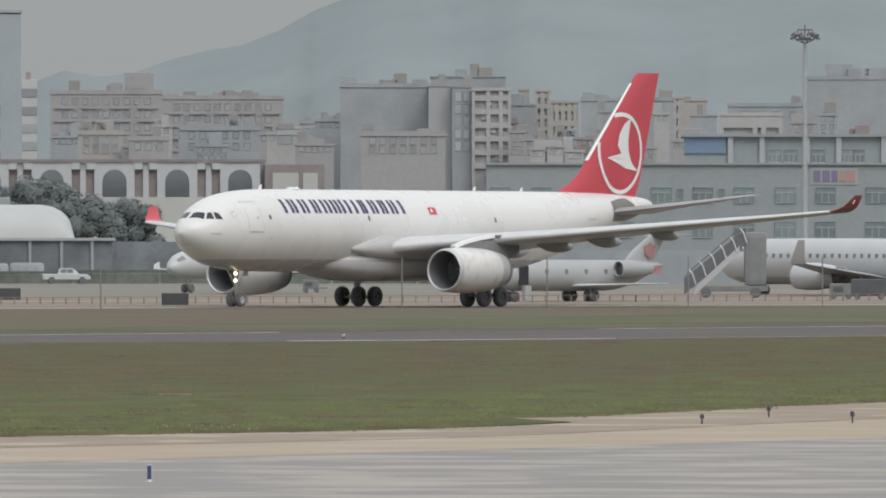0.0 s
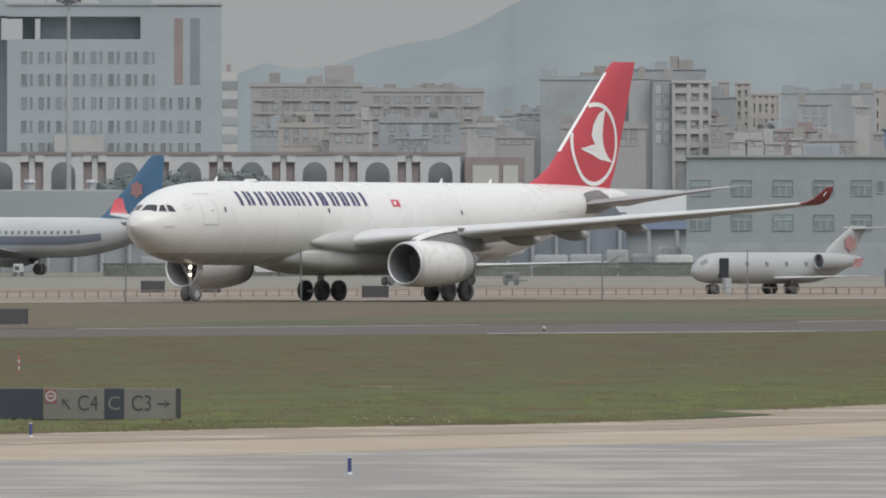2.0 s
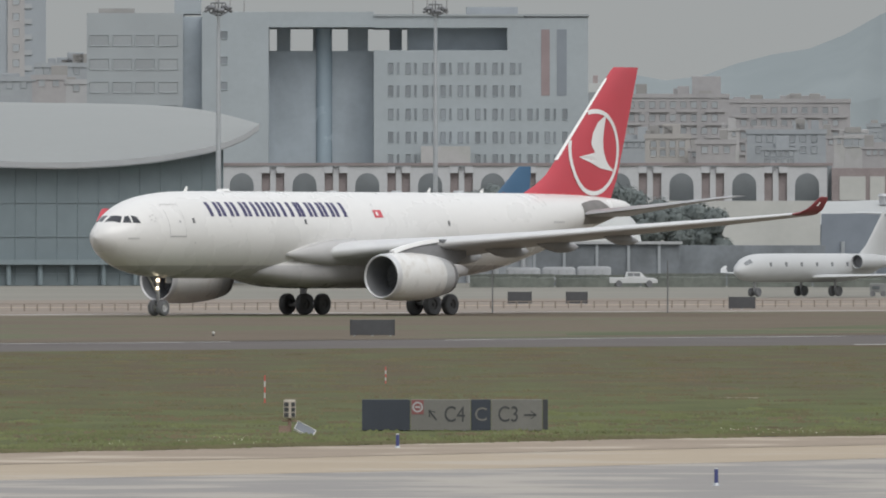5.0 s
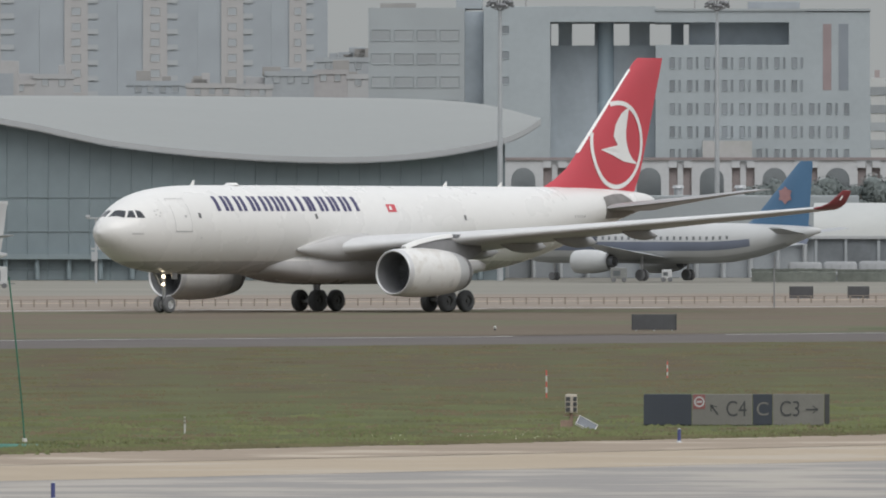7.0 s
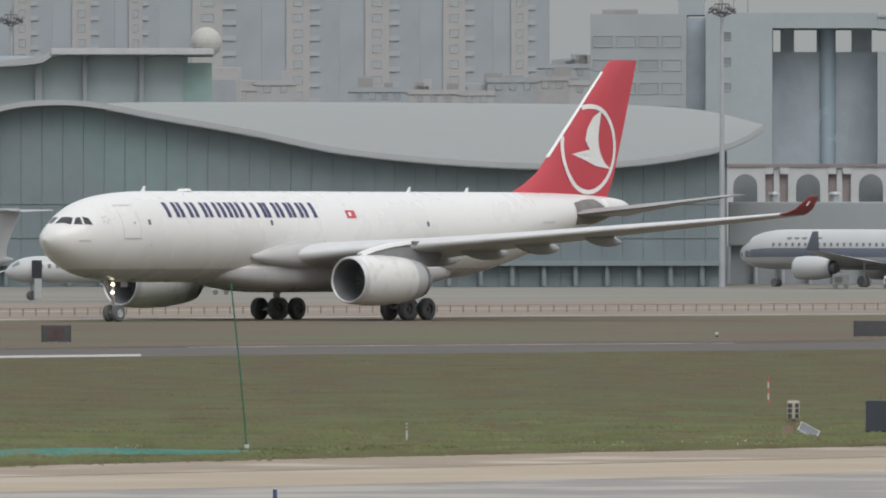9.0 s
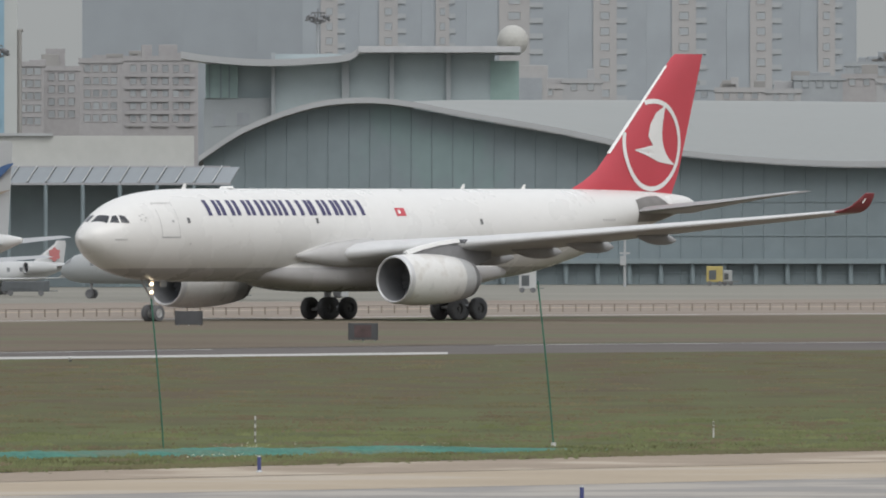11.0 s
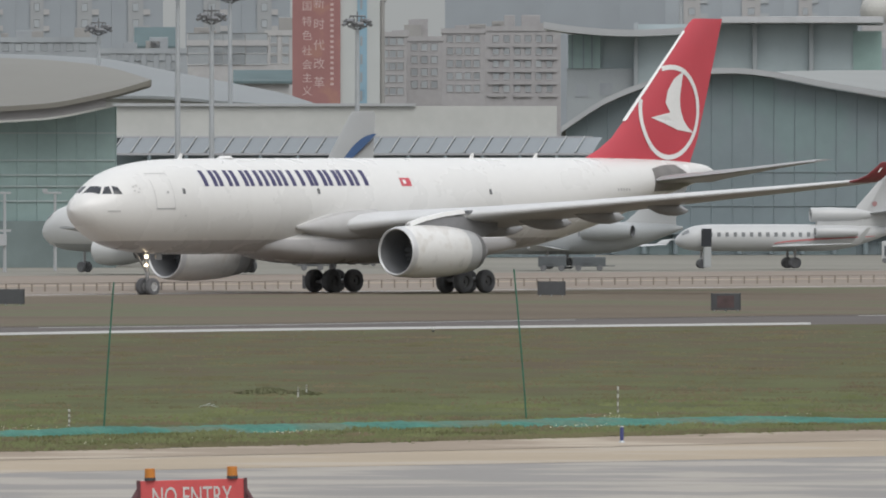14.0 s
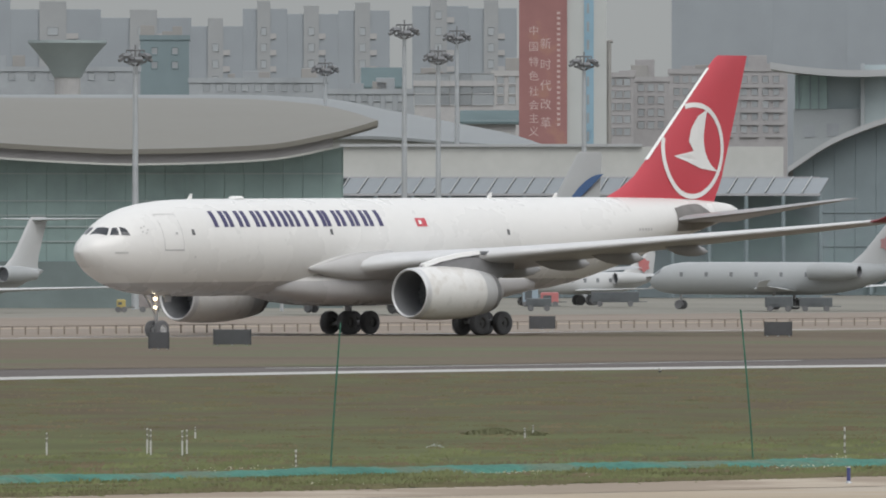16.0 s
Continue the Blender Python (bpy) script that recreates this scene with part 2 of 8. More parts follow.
EDGE = {  # levels of the long edges at the bearings above
    "near": [1500] * 10,
    "near_yellow": [918, 917, 916, 915, 914, 913, 912, 911, 910, 909],
    "kerb": [905, 890, 876, 866, 852, 834, 817, 793, 772, 750],
    "seam": [885.5, 869, 853.5, 841, 824.5, 807, 790, 770, 738, 715],
    "grass": [872, 855, 838, 824, 805, 787.5, 771, 753, 713, 690],
    "strip_near": [661, 647, 634, 627, 619, 611.5, 605.5, 600, 593, 586],
    "strip_far": [638, 628, 621, 612, 602, 596, 589, 581, 574, 568],
    "verge_near": [632, 623, 616, 607, 597, 592, 586, 577, 570, 564],
    "verge_far": [600, 592, 584, 575, 566, 562, 580, 557, 551, 547],
    "taxi": [586, 575.5, 567.5, 561, 553.5, 549, 545, 541, 538, 535],
    "apron": [545, 536, 532, 528, 524, 521, 519, 517, 515, 513],
}


def ramp_at(x, xs, ys):
    """Straight-line value between stations."""
    return float(np.interp(x, xs, ys))


def edge_at(name, b):
    v = blend(b, BEAR, EDGE[name])
    if name == "grass":  # the shoulder widens behind a tongue of grass; the turf is ragged along it
        v -= ramp_at(b, [2362, 2376, 2450, 2639, 3070, 3800], [0, 14.5, 12.5, 9, 4, 4])
        v += ragged(b)
    return v


def ragged(b):
    return 1.1 * noise.noise(Vector((b * 0.021, 1.3, 0))) + 0.8 * noise.noise(Vector((b * 0.11, 8.1, 0)))


def sheet(name, near, far, material, label, category, z=0.0, steps=90, first=-2600):
    bm = bmesh.new()
    rows = []
    for e in (near, far):
        row = []
        for i in range(steps + 1):
            b = first + (3700 - first) * i / steps
            row.append(bm.verts.new(spot(b, reach(edge_at(e, b)), z)))
        rows.append(row)
    for i in range(steps):
        bm.faces.new((rows[0][i], rows[0][i + 1], rows[1][i + 1], rows[1][i]))
    return tagged(part(name, bm, material), label, category, kind="structure")




def green_verge(m, green, near, far):
    """Greener, wetter grass beside the pavement, giving way to dry grass across the field."""
    n, l = m.node_tree.nodes, m.node_tree.links
    co, dot, mr, nz, add, mix = (n.new(k) for k in ("ShaderNodeTexCoord", "ShaderNodeVectorMath", "ShaderNodeMapRange", "ShaderNodeTexNoise", "ShaderNodeMath", "ShaderNodeMix"))
    dot.operation = "DOT_PRODUCT"
    dot.inputs[1].default_value = (-math.sin(radians(56)), math.cos(radians(56)), 0)
    l.new(co.outputs["Object"], dot.inputs[0])
    nz.inputs["Scale"].default_value, nz.inputs["Detail"].default_value = 0.06, 6
    l.new(co.outputs["Object"], nz.inputs["Vector"])
    mr.inputs["From Min"].default_value, mr.inputs["From Max"].default_value = near, far
    mr.inputs["To Min"].default_value, mr.inputs["To Max"].default_value = 1.25, -0.45
    mr.clamp = False
    l.new(dot.outputs["Value"], mr.inputs["Value"])
    l.new(mr.outputs[0], add.inputs[0])
    sh = n.new("ShaderNodeMapRange")
    sh.inputs["To Min"].default_value, sh.inputs["To Max"].default_value = -1.1, 1.1
    l.new(nz.outputs["Fac"], sh.inputs["Value"])
    l.new(sh.outputs[0], add.inputs[1])
    add.use_clamp = True
    mix.data_type = "RGBA"
    old = [q for q in n if q.bl_idname == "ShaderNodeMix"][0]
    l.new(old.outputs["Result"], mix.inputs["A"])
    mix.inputs["B"].default_value = (*green, 1)
    l.new(add.outputs[0], mix.inputs["Factor"])
    sc = [q for q in n if q.bl_idname == "ShaderNodeVectorMath" and q.operation == "SCALE"][0]
    l.new(mix.outputs["Result"], sc.inputs[0])


green_verge(GRASS, (0.098, 0.108, 0.047), 228, 310)
bm = bmesh.new()
bmesh.ops.create_grid(bm, x_segments=8, y_segments=8, size=4800)
tagged(part("ground", bm, FIELD), "flat hazy ground reaching out to the horizon", "ground", kind="structure").location.z = -0.12
sheet("runway_pavement", "near", "kerb", PAVEMENT, "pale grey concrete taxiway with paler beige streaks", "pavement")
sheet("pavement_shoulder", "kerb", "seam", SHOULDER, "beige concrete shoulder along the taxiway", "pavement", 0.004)
sheet("shoulder_edge_slab", "seam", "grass", SHOULDER_OLD, "older grey-brown concrete slab beside the grass", "pavement", 0.012, steps=900)
sheet("grass_infield", "grass", "strip_near", GRASS, "mown brownish green infield grass", "grass", 0.03, steps=900)


def grass_tongue():
    """A spit of turf that runs out over the shoulder slab."""
    bm = bmesh.new()
    rows = [[], []]
    for i in range(61):
        b = 2352 + 191 * i / 60
        near = blend(b, BEAR, EDGE["grass"]) + ragged(b)
        far = ramp_at(b, [2352, 2372, 2460, 2530, 2543], [738, 737, 742.5, 746.3, 748.6]) + 0.6 * noise.noise(Vector((b * 0.09, 4, 0)))
        rows[0].append(spot(b, reach(max(near, far + 0.3)), 0.034))
        rows[1].append(spot(b, reach(far), 0.034))
    loft(rows, loop=False, bm=bm)
    tagged(part("grass_spit", bm, GRASS), "ragged spit of grass over the concrete shoulder", "grass", kind="structure")


grass_tongue()
sheet("asphalt_strip", "strip_near", "strip_far", ASPHALT, "worn dark asphalt taxiway strip", "road", 0.006)
sheet("grass_verge", "strip_far", "taxi", GRASS_DRY, "dry brown grass verge beside the taxiway", "grass", 0.02)
sheet("green_verge_strip", "verge_near", "verge_far", GRASS_WET, "greener strip of grass along the verge", "grass", 0.026, first=1500)
sheet("taxiway", "taxi", "apron", APRON, "brownish concrete taxiway under the aircraft", "pavement", 0.0)


def stripe(b0, b1, edge, offset, width, name="painted_line", material=LINE_WHITE, label="worn white painted edge line", gap=0):
    bm = bmesh.new()
    n = max(2, int((b1 - b0) / 60))
    rows = []
    for k in (0, 1):
        row = []
        for i in range(n + 1):
            b = b0 + (b1 - b0) * i / n
            row.append(bm.verts.new(spot(b, reach(edge_at(edge, b)) + offset + k * width, 0.014)))
        rows.append(row)
    for i in range(n):
        bm.faces.new((rows[0][i], rows[0][i + 1], rows[1][i + 1], rows[1][i]))
    return tagged(part(name, bm, material), label, "road marking", kind="structure")


stripe(-2600, -143, "strip_near", 2.0, 11.0)
stripe(-1509, -560, "strip_far", -6, 2.0)
stripe(-60, 907, "strip_far", -6, 2.2)
stripe(1285, 1995, "strip_far", -7, 2.4)
stripe(2010, 2592, "strip_near", 4, 3.0)
stripe(2592, 3200, "strip_near", 5, 1.2)
stripe(2560, 3200, "strip_far", -4, 2.5)

# ---- the taxiing freighter: local x runs aft from the nose, port is -y ----
FS = [0.15, 0.4, 0.75, 1.15, 1.7, 2.5, 3.4, 4.6, 6.1, 8.0, 12, 36.0, 39.0, 42.0, 46.0, 50.0, 53.0, 55.5, 57.0, 57.6]
FT = [5.05, 5.55, 5.9, 6.14, 6.5, 6.98, 7.38, 7.7, 7.92, 8.06, 8.1, 8.1, 8.1, 8.1, 8.09, 8.05, 7.95, 7.8, 7.62, 7.4]
FB = [5.05, 4.6, 4.25, 3.95, 3.58, 3.2, 2.9, 2.66, 2.52, 2.44, 2.42, 2.45, 2.55, 2.95, 3.85, 4.95, 5.75, 6.4, 6.78, 7.1]
FW = [0.0, 0.54, 0.92, 1.22, 1.56, 1.93, 2.25, 2.52, 2.71, 2.8, 2.82, 2.82, 2.8, 2.68, 2.3, 1.75, 1.25, 0.8, 0.45, 0.2]


def skin(s, phi, out=0.0):
    """Point on the fuselage; phi 0 is port level, 90 is the top."""
    top, bot, hw = blend(s, FS, FT), blend(s, FS, FB), blend(s, FS, FW)
    a = radians(phi)
    return Vector((s, -(hw + out) * math.cos(a), (top + bot) / 2 + ((top - bot) / 2 + out) * math.sin(a)))


def angle_at(s, z):
    top, bot = blend(s, FS, FT), blend(s, FS, FB)
    return math.degrees(math.asin(max(-1, min(1, (z - (top + bot) / 2) / ((top - bot) / 2)))))


def decal(name, s0, s1, z0, z1, material, parent, label="", out=0.012, lean=0.0, n=4):
    """A thin skin patch on the port side between two stations and two heights."""
    bm = bmesh.new()
    rings = []
    for i in range(n + 1):
        z = z0 + (z1 - z0) * i / n
        row = []
        for j in range(n + 1):
            s = s0 + (s1 - s0) * j / n + lean * (z - z0)
            row.append(skin(s, angle_at(s, z), out))
        rings.append(row)
    loft(rings, loop=False, bm=bm)
    return part(name, bm, material, parent, label, smooth=True)


def freighter():
    a = thing("cargo_airliner", pose(0, 0, 0), "white twin-engine cargo airliner with red tail taxiing on the taxiway", "airplane")
    st = [0.16, 0.2, 0.28, 0.4, 0.6, 0.8, 1.0, 1.3, 1.6, 2.0, 2.4, 2.8, 3.3, 3.9, 4.5, 5.2, 6, 7, 8, 10, 12] + [14 + 2 * i for i in range(12)] + [37, 38, 39, 40, 41, 42, 43, 44, 45, 46, 47, 48, 49, 50, 51, 52, 53, 54, 55, 56, 56.6, 57.1, 57.5, 57.6]
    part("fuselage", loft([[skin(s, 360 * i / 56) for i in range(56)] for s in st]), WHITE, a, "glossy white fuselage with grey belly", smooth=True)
    # wing-body fairing
    rings = []
    for s in [15.2, 15.8, 16.6, 17.6, 19, 21, 24, 27, 30, 33, 35, 36.5, 37.6]:
        k = math.sin(math.pi * min(1, max(0, (s - 14.9) / 6) if s < 21 else max(0, (38.2 - s) / 8)) / 2) ** 0.8
        rings.append([Vector((s, -(1.4 + 1.48 * k) * c, 2.98 + (0.35 + 0.88 * k) * q)) for c, q in ((math.copysign(abs(math.cos(t)) ** 0.7, math.cos(t)), math.copysign(abs(math.sin(t)) ** 0.7, math.sin(t))) for t in (2 * math.pi * i / 28 for i in range(28)))])
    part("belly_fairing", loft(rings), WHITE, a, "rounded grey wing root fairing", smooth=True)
    WS = [(1.6, 18.9, 12.3, 3.72, 0.135, 0.5), (2.9, 19.9, 11.1, 3.9, 0.13, 0.5), (6.0, 21.9, 9.4, 4.22, 0.12, 0.38), (9.4, 24.0, 7.6, 4.5, 0.115, 0.26), (14, 26.9, 6.2, 4.88, 0.11, 0.16),
          (20, 30.6, 4.7, 5.41, 0.105, 0.08), (26, 34.3, 3.25, 5.93, 0.10, 0.03), (29.2, 36.3, 2.5, 6.24, 0.095, 0.0)]
    for side, name in ((-1, "port"), (1, "starboard")):
        part("wing", wing(WS, side), WING_GREY, a, "grey swept wing", smooth=35)
        # root fillet in front of the wing
        bm = bmesh.new()
        rings = []
        for i in range(11):
            t = i / 10
            s = 16.95 + 6.4 * t
            r = 0.06 + 1.0 * math.sin(math.pi * min(t * 1.35 + 0.03, 1) / 2) ** 0.9
            rings.append([Vector((s, side * (2.55 + 0.45 * t + r * 0.75 * math.cos(q)), 3.95 + 0.2 * t + r * 0.82 * math.sin(q))) for q in (2 * math.pi * k / 14 for k in range(14))])
        part("wing_root", loft(rings, bm=bm), ROOT_GREY, a, "rounded grey wing root fillet", smooth=True)
        rings = []
        for i in range(15):
            t = i / 14
            r = 0.06 + 1.0 * math.sin(math.pi * min(t * 1.35 + 0.03, 1) / 2) ** 0.9
            q = radians(58 + 22 * t)
            p = Vector((16.95 + 6.4 * t, side * (2.55 + 0.45 * t + r * 0.76 * math.cos(q)), 3.95 + 0.2 * t + r * 0.83 * math.sin(q)))
            rings.append([p + Vector((0, 0.03 * math.cos(k * math.pi / 3), 0.03 * math.sin(k * math.pi / 3))) for k in range(6)])
        part("root_seal", loft(rings), WHITE, a, "pale curved seal round the wing root")
        # slat seam and bare leading edge
        bm = bmesh.new()
        rings = []
        for w, s, c, z, t, dr in WS[1:]:
            o = aerofoil(c, t)
            keep = [p for p in o if p[0] <= c * 0.27]
            keep = sorted(keep, key=lambda p: p[1])
            rings.append([Vector((s + x - 0.012, side * w, z + y * 1.01)) for x, y in keep])
        part("leading_edge", loft(rings, loop=False, bm=bm), EDGE_METAL, a, "pale bare-metal leading edge", smooth=True)
        # winglet
        WL = [(29.15, 36.3, 2.5, 6.24), (29.5, 36.75, 2.1, 6.36), (29.8, 37.25, 1.75, 6.62), (30.08, 38.02, 1.12, 7.24), (30.12, 38.28, 0.85, 7.42)]
        rings = []
        for i, (w, s, c, z) in enumerate(WL):
            tilt = min(1, i / 2) * radians(62)
            rings.append([Vector((s + x, side * (w - y * math.sin(tilt)), z + y * math.cos(tilt))) for x, y in aerofoil(c, 0.09)])
        # One red in two tones: darker on the near winglet, hazier on the far.
        part("winglet", loft(rings), RED_SHADED if side < 0 else RED, a, "upturned red winglet", smooth=40)
        part("winglet_mark", loft([[Vector((s + k, side * 30.09, z)), Vector((s + k + 0.11, side * 30.09, z)), Vector((s + k + 0.11, side * 30.12, z)), Vector((s + k, side * 30.12, z))] for s, k, z in ((37.95, 0, 6.82), (38.18, 0.05, 7.08))]), PAINT_WHITE, a, "small white mark on the winglet")
        # flap track fairings
        for w, s, ln, r in ((6.4, 26.6, 6.3, 0.54), (10.2, 28.0, 5.0, 0.47), (13.4, 29.6, 4.6, 0.43), (17.5, 31.5, 3.8, 0.35)):
            z = blend(w, [q[0] for q in WS], [q[3] for q in WS]) - 0.26
            prof = [(0, 0.03), (0.12, 0.45), (0.3, 0.85), (0.5, 1), (0.7, 0.9), (0.88, 0.55), (1, 0.05)]
            rings = [[Vector((s + ln * t, side * (w + 0.55 * r * k * math.cos(q)), z - 0.25 * t + r * k * 1.15 * math.sin(q))) for q in (2 * math.pi * j / 14 for j in range(14))] for t, k in prof]
            part("flap_fairing", loft(rings), FAIRING, a, "grey canoe-shaped flap fairing", smooth=True)
        # engine
        o = (0.68, side * 9.37, 2.43)
        e = part("engine", lathe([(17.62, 1.42), (18.3, 1.53), (19.1, 1.575), (20.4, 1.575), (21.7, 1.51), (22.8, 1.39), (23.6, 1.25), (24.25, 1.10), (24.25, 1.02), (23.4, 0.98)], o, seg=40), NACELLE, a, "white turbofan nacelle", smooth=50)
        part("intake_lip", lathe([(17.60, 1.305), (17.49, 1.34), (17.47, 1.38), (17.52, 1.425), (17.66, 1.472), (17.86, 1.502)], o, seg=40), LIP, e, "dull bare metal intake lip", smooth=True)
        part("intake_duct", lathe([(17.60, 1.305), (17.85, 1.28), (18.3, 1.275), (18.9, 1.25), (19.75, 1.2)], o, seg=32), DUCT, e, smooth=True)
        bm = lathe([(19.7, 0.0), (19.7, 1.2)], o, seg=32)
        part("fan_face", bm, DARK, e, "dark fan behind the intake")
        c = Vector(o) + Vector((19.6, 0, 0))
        v = [Vector((x, r, t)) for r, t, x in ((0.36, -0.05, -0.05), (0.36, 0.06, 0.05), (1.18, 0.2, 0.06), (1.18, 0.04, -0.1))]
        bm = bmesh.new()
        bm.faces.new([bm.verts.new(q) for q in v])
        fan = part("fan_blade", bm, DARK, e)
        fan.matrix_basis = Matrix.Translation(c)
        for k in range(1, 22):
            twin(fan, e, Matrix.Translation(c) @ pose(0, 0, 0, 360 * k / 22, 0, 0))
        part("spinner", lathe([(19.0, 0.01), (19.15, 0.14), (19.4, 0.28), (19.68, 0.36)], o, seg=20), FAN, e, smooth=True)
        part("exhaust", lathe([(23.4, 0.88), (24.3, 0.86), (24.75, 0.70), (25.1, 0.54), (25.1, 0.48), (24.6, 0.48)], o, seg=28), FAIRING, e, "grey hot exhaust nozzle", smooth=40)
        rings = []
        for s, z0, z1, hw in ((19.0, 3.85, 4.0, 0.05), (20.2, 3.85, 4.22, 0.16), (22.0, 3.8, 4.5, 0.21), (24.2, 3.5, 4.55, 0.21), (25.8, 3.25, 4.45, 0.18), (27.2, 3.7, 4.3, 0.08)):
            rings.append([Vector((s, o[1] + y, z)) for y, z in ((-hw, z0), (hw, z0), (hw, z1 - 0.12), (hw * 0.5, z1), (-hw * 0.5, z1), (-hw, z1 - 0.12))])
        # Dark grey here paints the wing's shade onto the pylon.
        part("pylon", loft(rings), BELLY_DARK, a, "engine pylon coloured dark for under-wing shade", smooth=40)
        bm = bmesh.new()
        rings = [[Vector((s, o[1] + y, z)) for y, z in ((-0.26, z0 - 0.1), (0.26, z0 - 0.1), (0.16, z0 + 0.12), (-0.16, z0 + 0.12))] for s, z0 in ((19.3, 4.02), (20.6, 4.34), (22.4, 4.62), (24.1, 4.78))]
        part("pylon_cap", loft(rings, bm=bm), PAINT_WHITE, a, "glossy white pylon cap")
        part("rear_cowl", lathe([(22.75, 1.40), (23.5, 1.285), (23.85, 1.21)], o, seg=40), WING_GREY, e, "grey rear cowl ring", smooth=40)
        part("nozzle_ring", lathe([(23.84, 1.225), (24.05, 1.17), (24.3, 1.10), (24.32, 1.0), (24.0, 0.99)], o, seg=40), BELLY_DARK, e, "dark fan nozzle ring", smooth=40)
        bm = bmesh.new()
        box(bm, 24.15, 24.55, min(o[1] - 0.5, o[1] + 0.5), max(o[1] - 0.5, o[1] + 0.5), 4.64, 4.86, 0.03)
        part("slat_gap", bm, DARK, a, "dark gap between slats over the pylon")
        # tailplane
        part("tailplane", wing([(0.6, 49.6, 7.4, 6.47, 0.075, -0.16), (1.6, 50.4, 6.7, 6.60, 0.075, -0.22), (5.5, 53.0, 4.6, 7.08, 0.065, -0.30), (9.3, 55.6, 2.5, 7.64, 0.06, -0.20), (9.7, 56.1, 1.8, 7.70, 0.06, -0.14)], side), FAIRING, a, "grey swept tailplane", smooth=35)
        rings = []
        for i in range(11):
            s = 50.45 + 5.6 * i / 10
            z1 = 7.38 + 0.26 * math.sin(math.pi * min(1, (s - 50.45) / 4.6)) if s < 53.2 else 7.66 - 0.55 * (s - 53.2)
            z0 = 6.0 + 0.03 * (s - 50.45)
            row = []
            for j in range(6):
                z = z0 + (max(z1, z0 + 0.1) - z0) * j / 5
                p = skin(s, angle_at(s, z), 0.02)
                row.append(Vector((p.x, p.y * (1 if side < 0 else -1), p.z)))
            rings.append(row)
        part("tailplane_root_plate", loft(rings, loop=False), BRICK_TAIL, a, "bare metal plate round the tailplane root", smooth=True)
    # fin with dorsal fillet
    fin = part("tail_fin", blade([(z, s + 0.045 * max(0.0, z - 8.6), c, w) for z, s, c, w in ((7.7, 45.2, 10.4, 0.5), (8.15, 46.0, 9.8, 0.62), (8.6, 47.1, 8.95, 0.66), (9.3, 48.3, 8.05, 0.64), (10.2, 49.25, 7.35, 0.6), (12.0, 50.98, 6.17, 0.54), (14.5, 53.47, 4.39, 0.42), (16.4, 55.35, 3.05, 0.32), (16.66, 55.75, 2.74, 0.2))]), RED, a, "red swept tail fin", smooth=40)
    bm = bmesh.new()
    rings = [[Vector((49.322 + (z - 10.2) * 1.029 + x - 0.05, y * k, z)) for x, y in ((0.11, -0.155), (0.04, -0.09), (0, 0), (0.04, 0.09), (0.11, 0.155))] for z, k in ((10.35, 1), (12.0, 0.92), (13.5, 0.8), (14.8, 0.7), (15.9, 0.62))]
    part("fin_leading_edge", loft(rings, loop=False, bm=bm), PAINT_WHITE, fin, "white leading edge strip", smooth=True)
    # plain emblem: ring and swept mark, on both sides
    for side in (-1, 1):
        def on_fin(s, z):
            front = blend(z, [8.15, 9.3, 10.2, 12.0, 14.5, 16.4], [46.0, 48.3, 49.25, 50.98, 53.47, 55.35])
            chord = blend(z, [8.15, 9.3, 10.2, 12.0, 14.5, 16.4], [9.8, 8.1, 7.35, 6.17, 4.39, 3.05])
            t = blend(z, [8.15, 9.3, 10.2, 12.0, 14.5, 16.4], [0.62, 0.64, 0.6, 0.54, 0.42, 0.32])
            x = min(max((s - front) / chord, 0.04), 1)
            return Vector((s + 0.045 * max(0.0, z - 8.6), side * (t / 2 * min(1.0, math.sqrt(x) * 1.9) * (1 if x < 0.45 else max(0.06, (1 - x) / 0.55)) + 0.03), z))
        bm = bmesh.new()
        turns = [radians(-197 + 303 * i / 64) for i in range(65)]  # the ring is cut by the leading edge
        rows = [[on_fin(53.5 + r * math.cos(q), 10.88 + r * math.sin(q)) for q in turns] for r in (2.62, 2.92)]
        loft(rows, loop=False, bm=bm)
        part("emblem_ring", bm, PAINT_WHITE, fin, "white painted ring")
        bm = bmesh.new()
        left = [(54.64, 13.4), (53.75, 12.95), (53.15, 12.2), (52.95, 11.45), (53.45, 10.86), (51.6, 10.56), (52.9, 10.2), (54.2, 9.8), (55.92, 9.6)]
        right = [(54.64, 13.4), (54.54, 12.95), (54.43, 12.3), (54.38, 11.75), (54.45, 11.2), (54.6, 10.8), (54.85, 10.4), (55.25, 10.0), (55.92, 9.6)]
        loft([[on_fin(*p) for p in left], [on_fin((p[0] + q[0]) / 2, (p[1] + q[1]) / 2) for p, q in zip(left, right)], [on_fin(*p) for p in right]], loop=False, bm=bm)
        part("emblem_mark", bm, PAINT_WHITE, fin, "white swept mark inside the ring")
    # title: two plain words of violet bars
    for s0, s1 in ((9.0, 10.15), (10.3, 11.45), (11.65, 12.85), (13.0, 14.05), (14.3, 14.65), (14.9, 15.75), (15.95, 17.0), (17.45, 18.55), (18.6, 19.75), (19.9, 20.95), (21.05, 22.1), (22.25, 23.4)):
        for x in ((s0, s1 - 0.34) if s1 - s0 > 0.5 else (s0,)):
            decal("title_bar", x, x + 0.34, 6.42, 7.36, VIOLET, a, "violet painted bar")
    flag = decal("flag", 26.3, 27.2, 6.38, 6.88, RED, a, "small red flag with a white crescent")
    decal("flag_mark", 26.52, 26.76, 6.52, 6.75, PAINT_WHITE, flag, out=0.02)
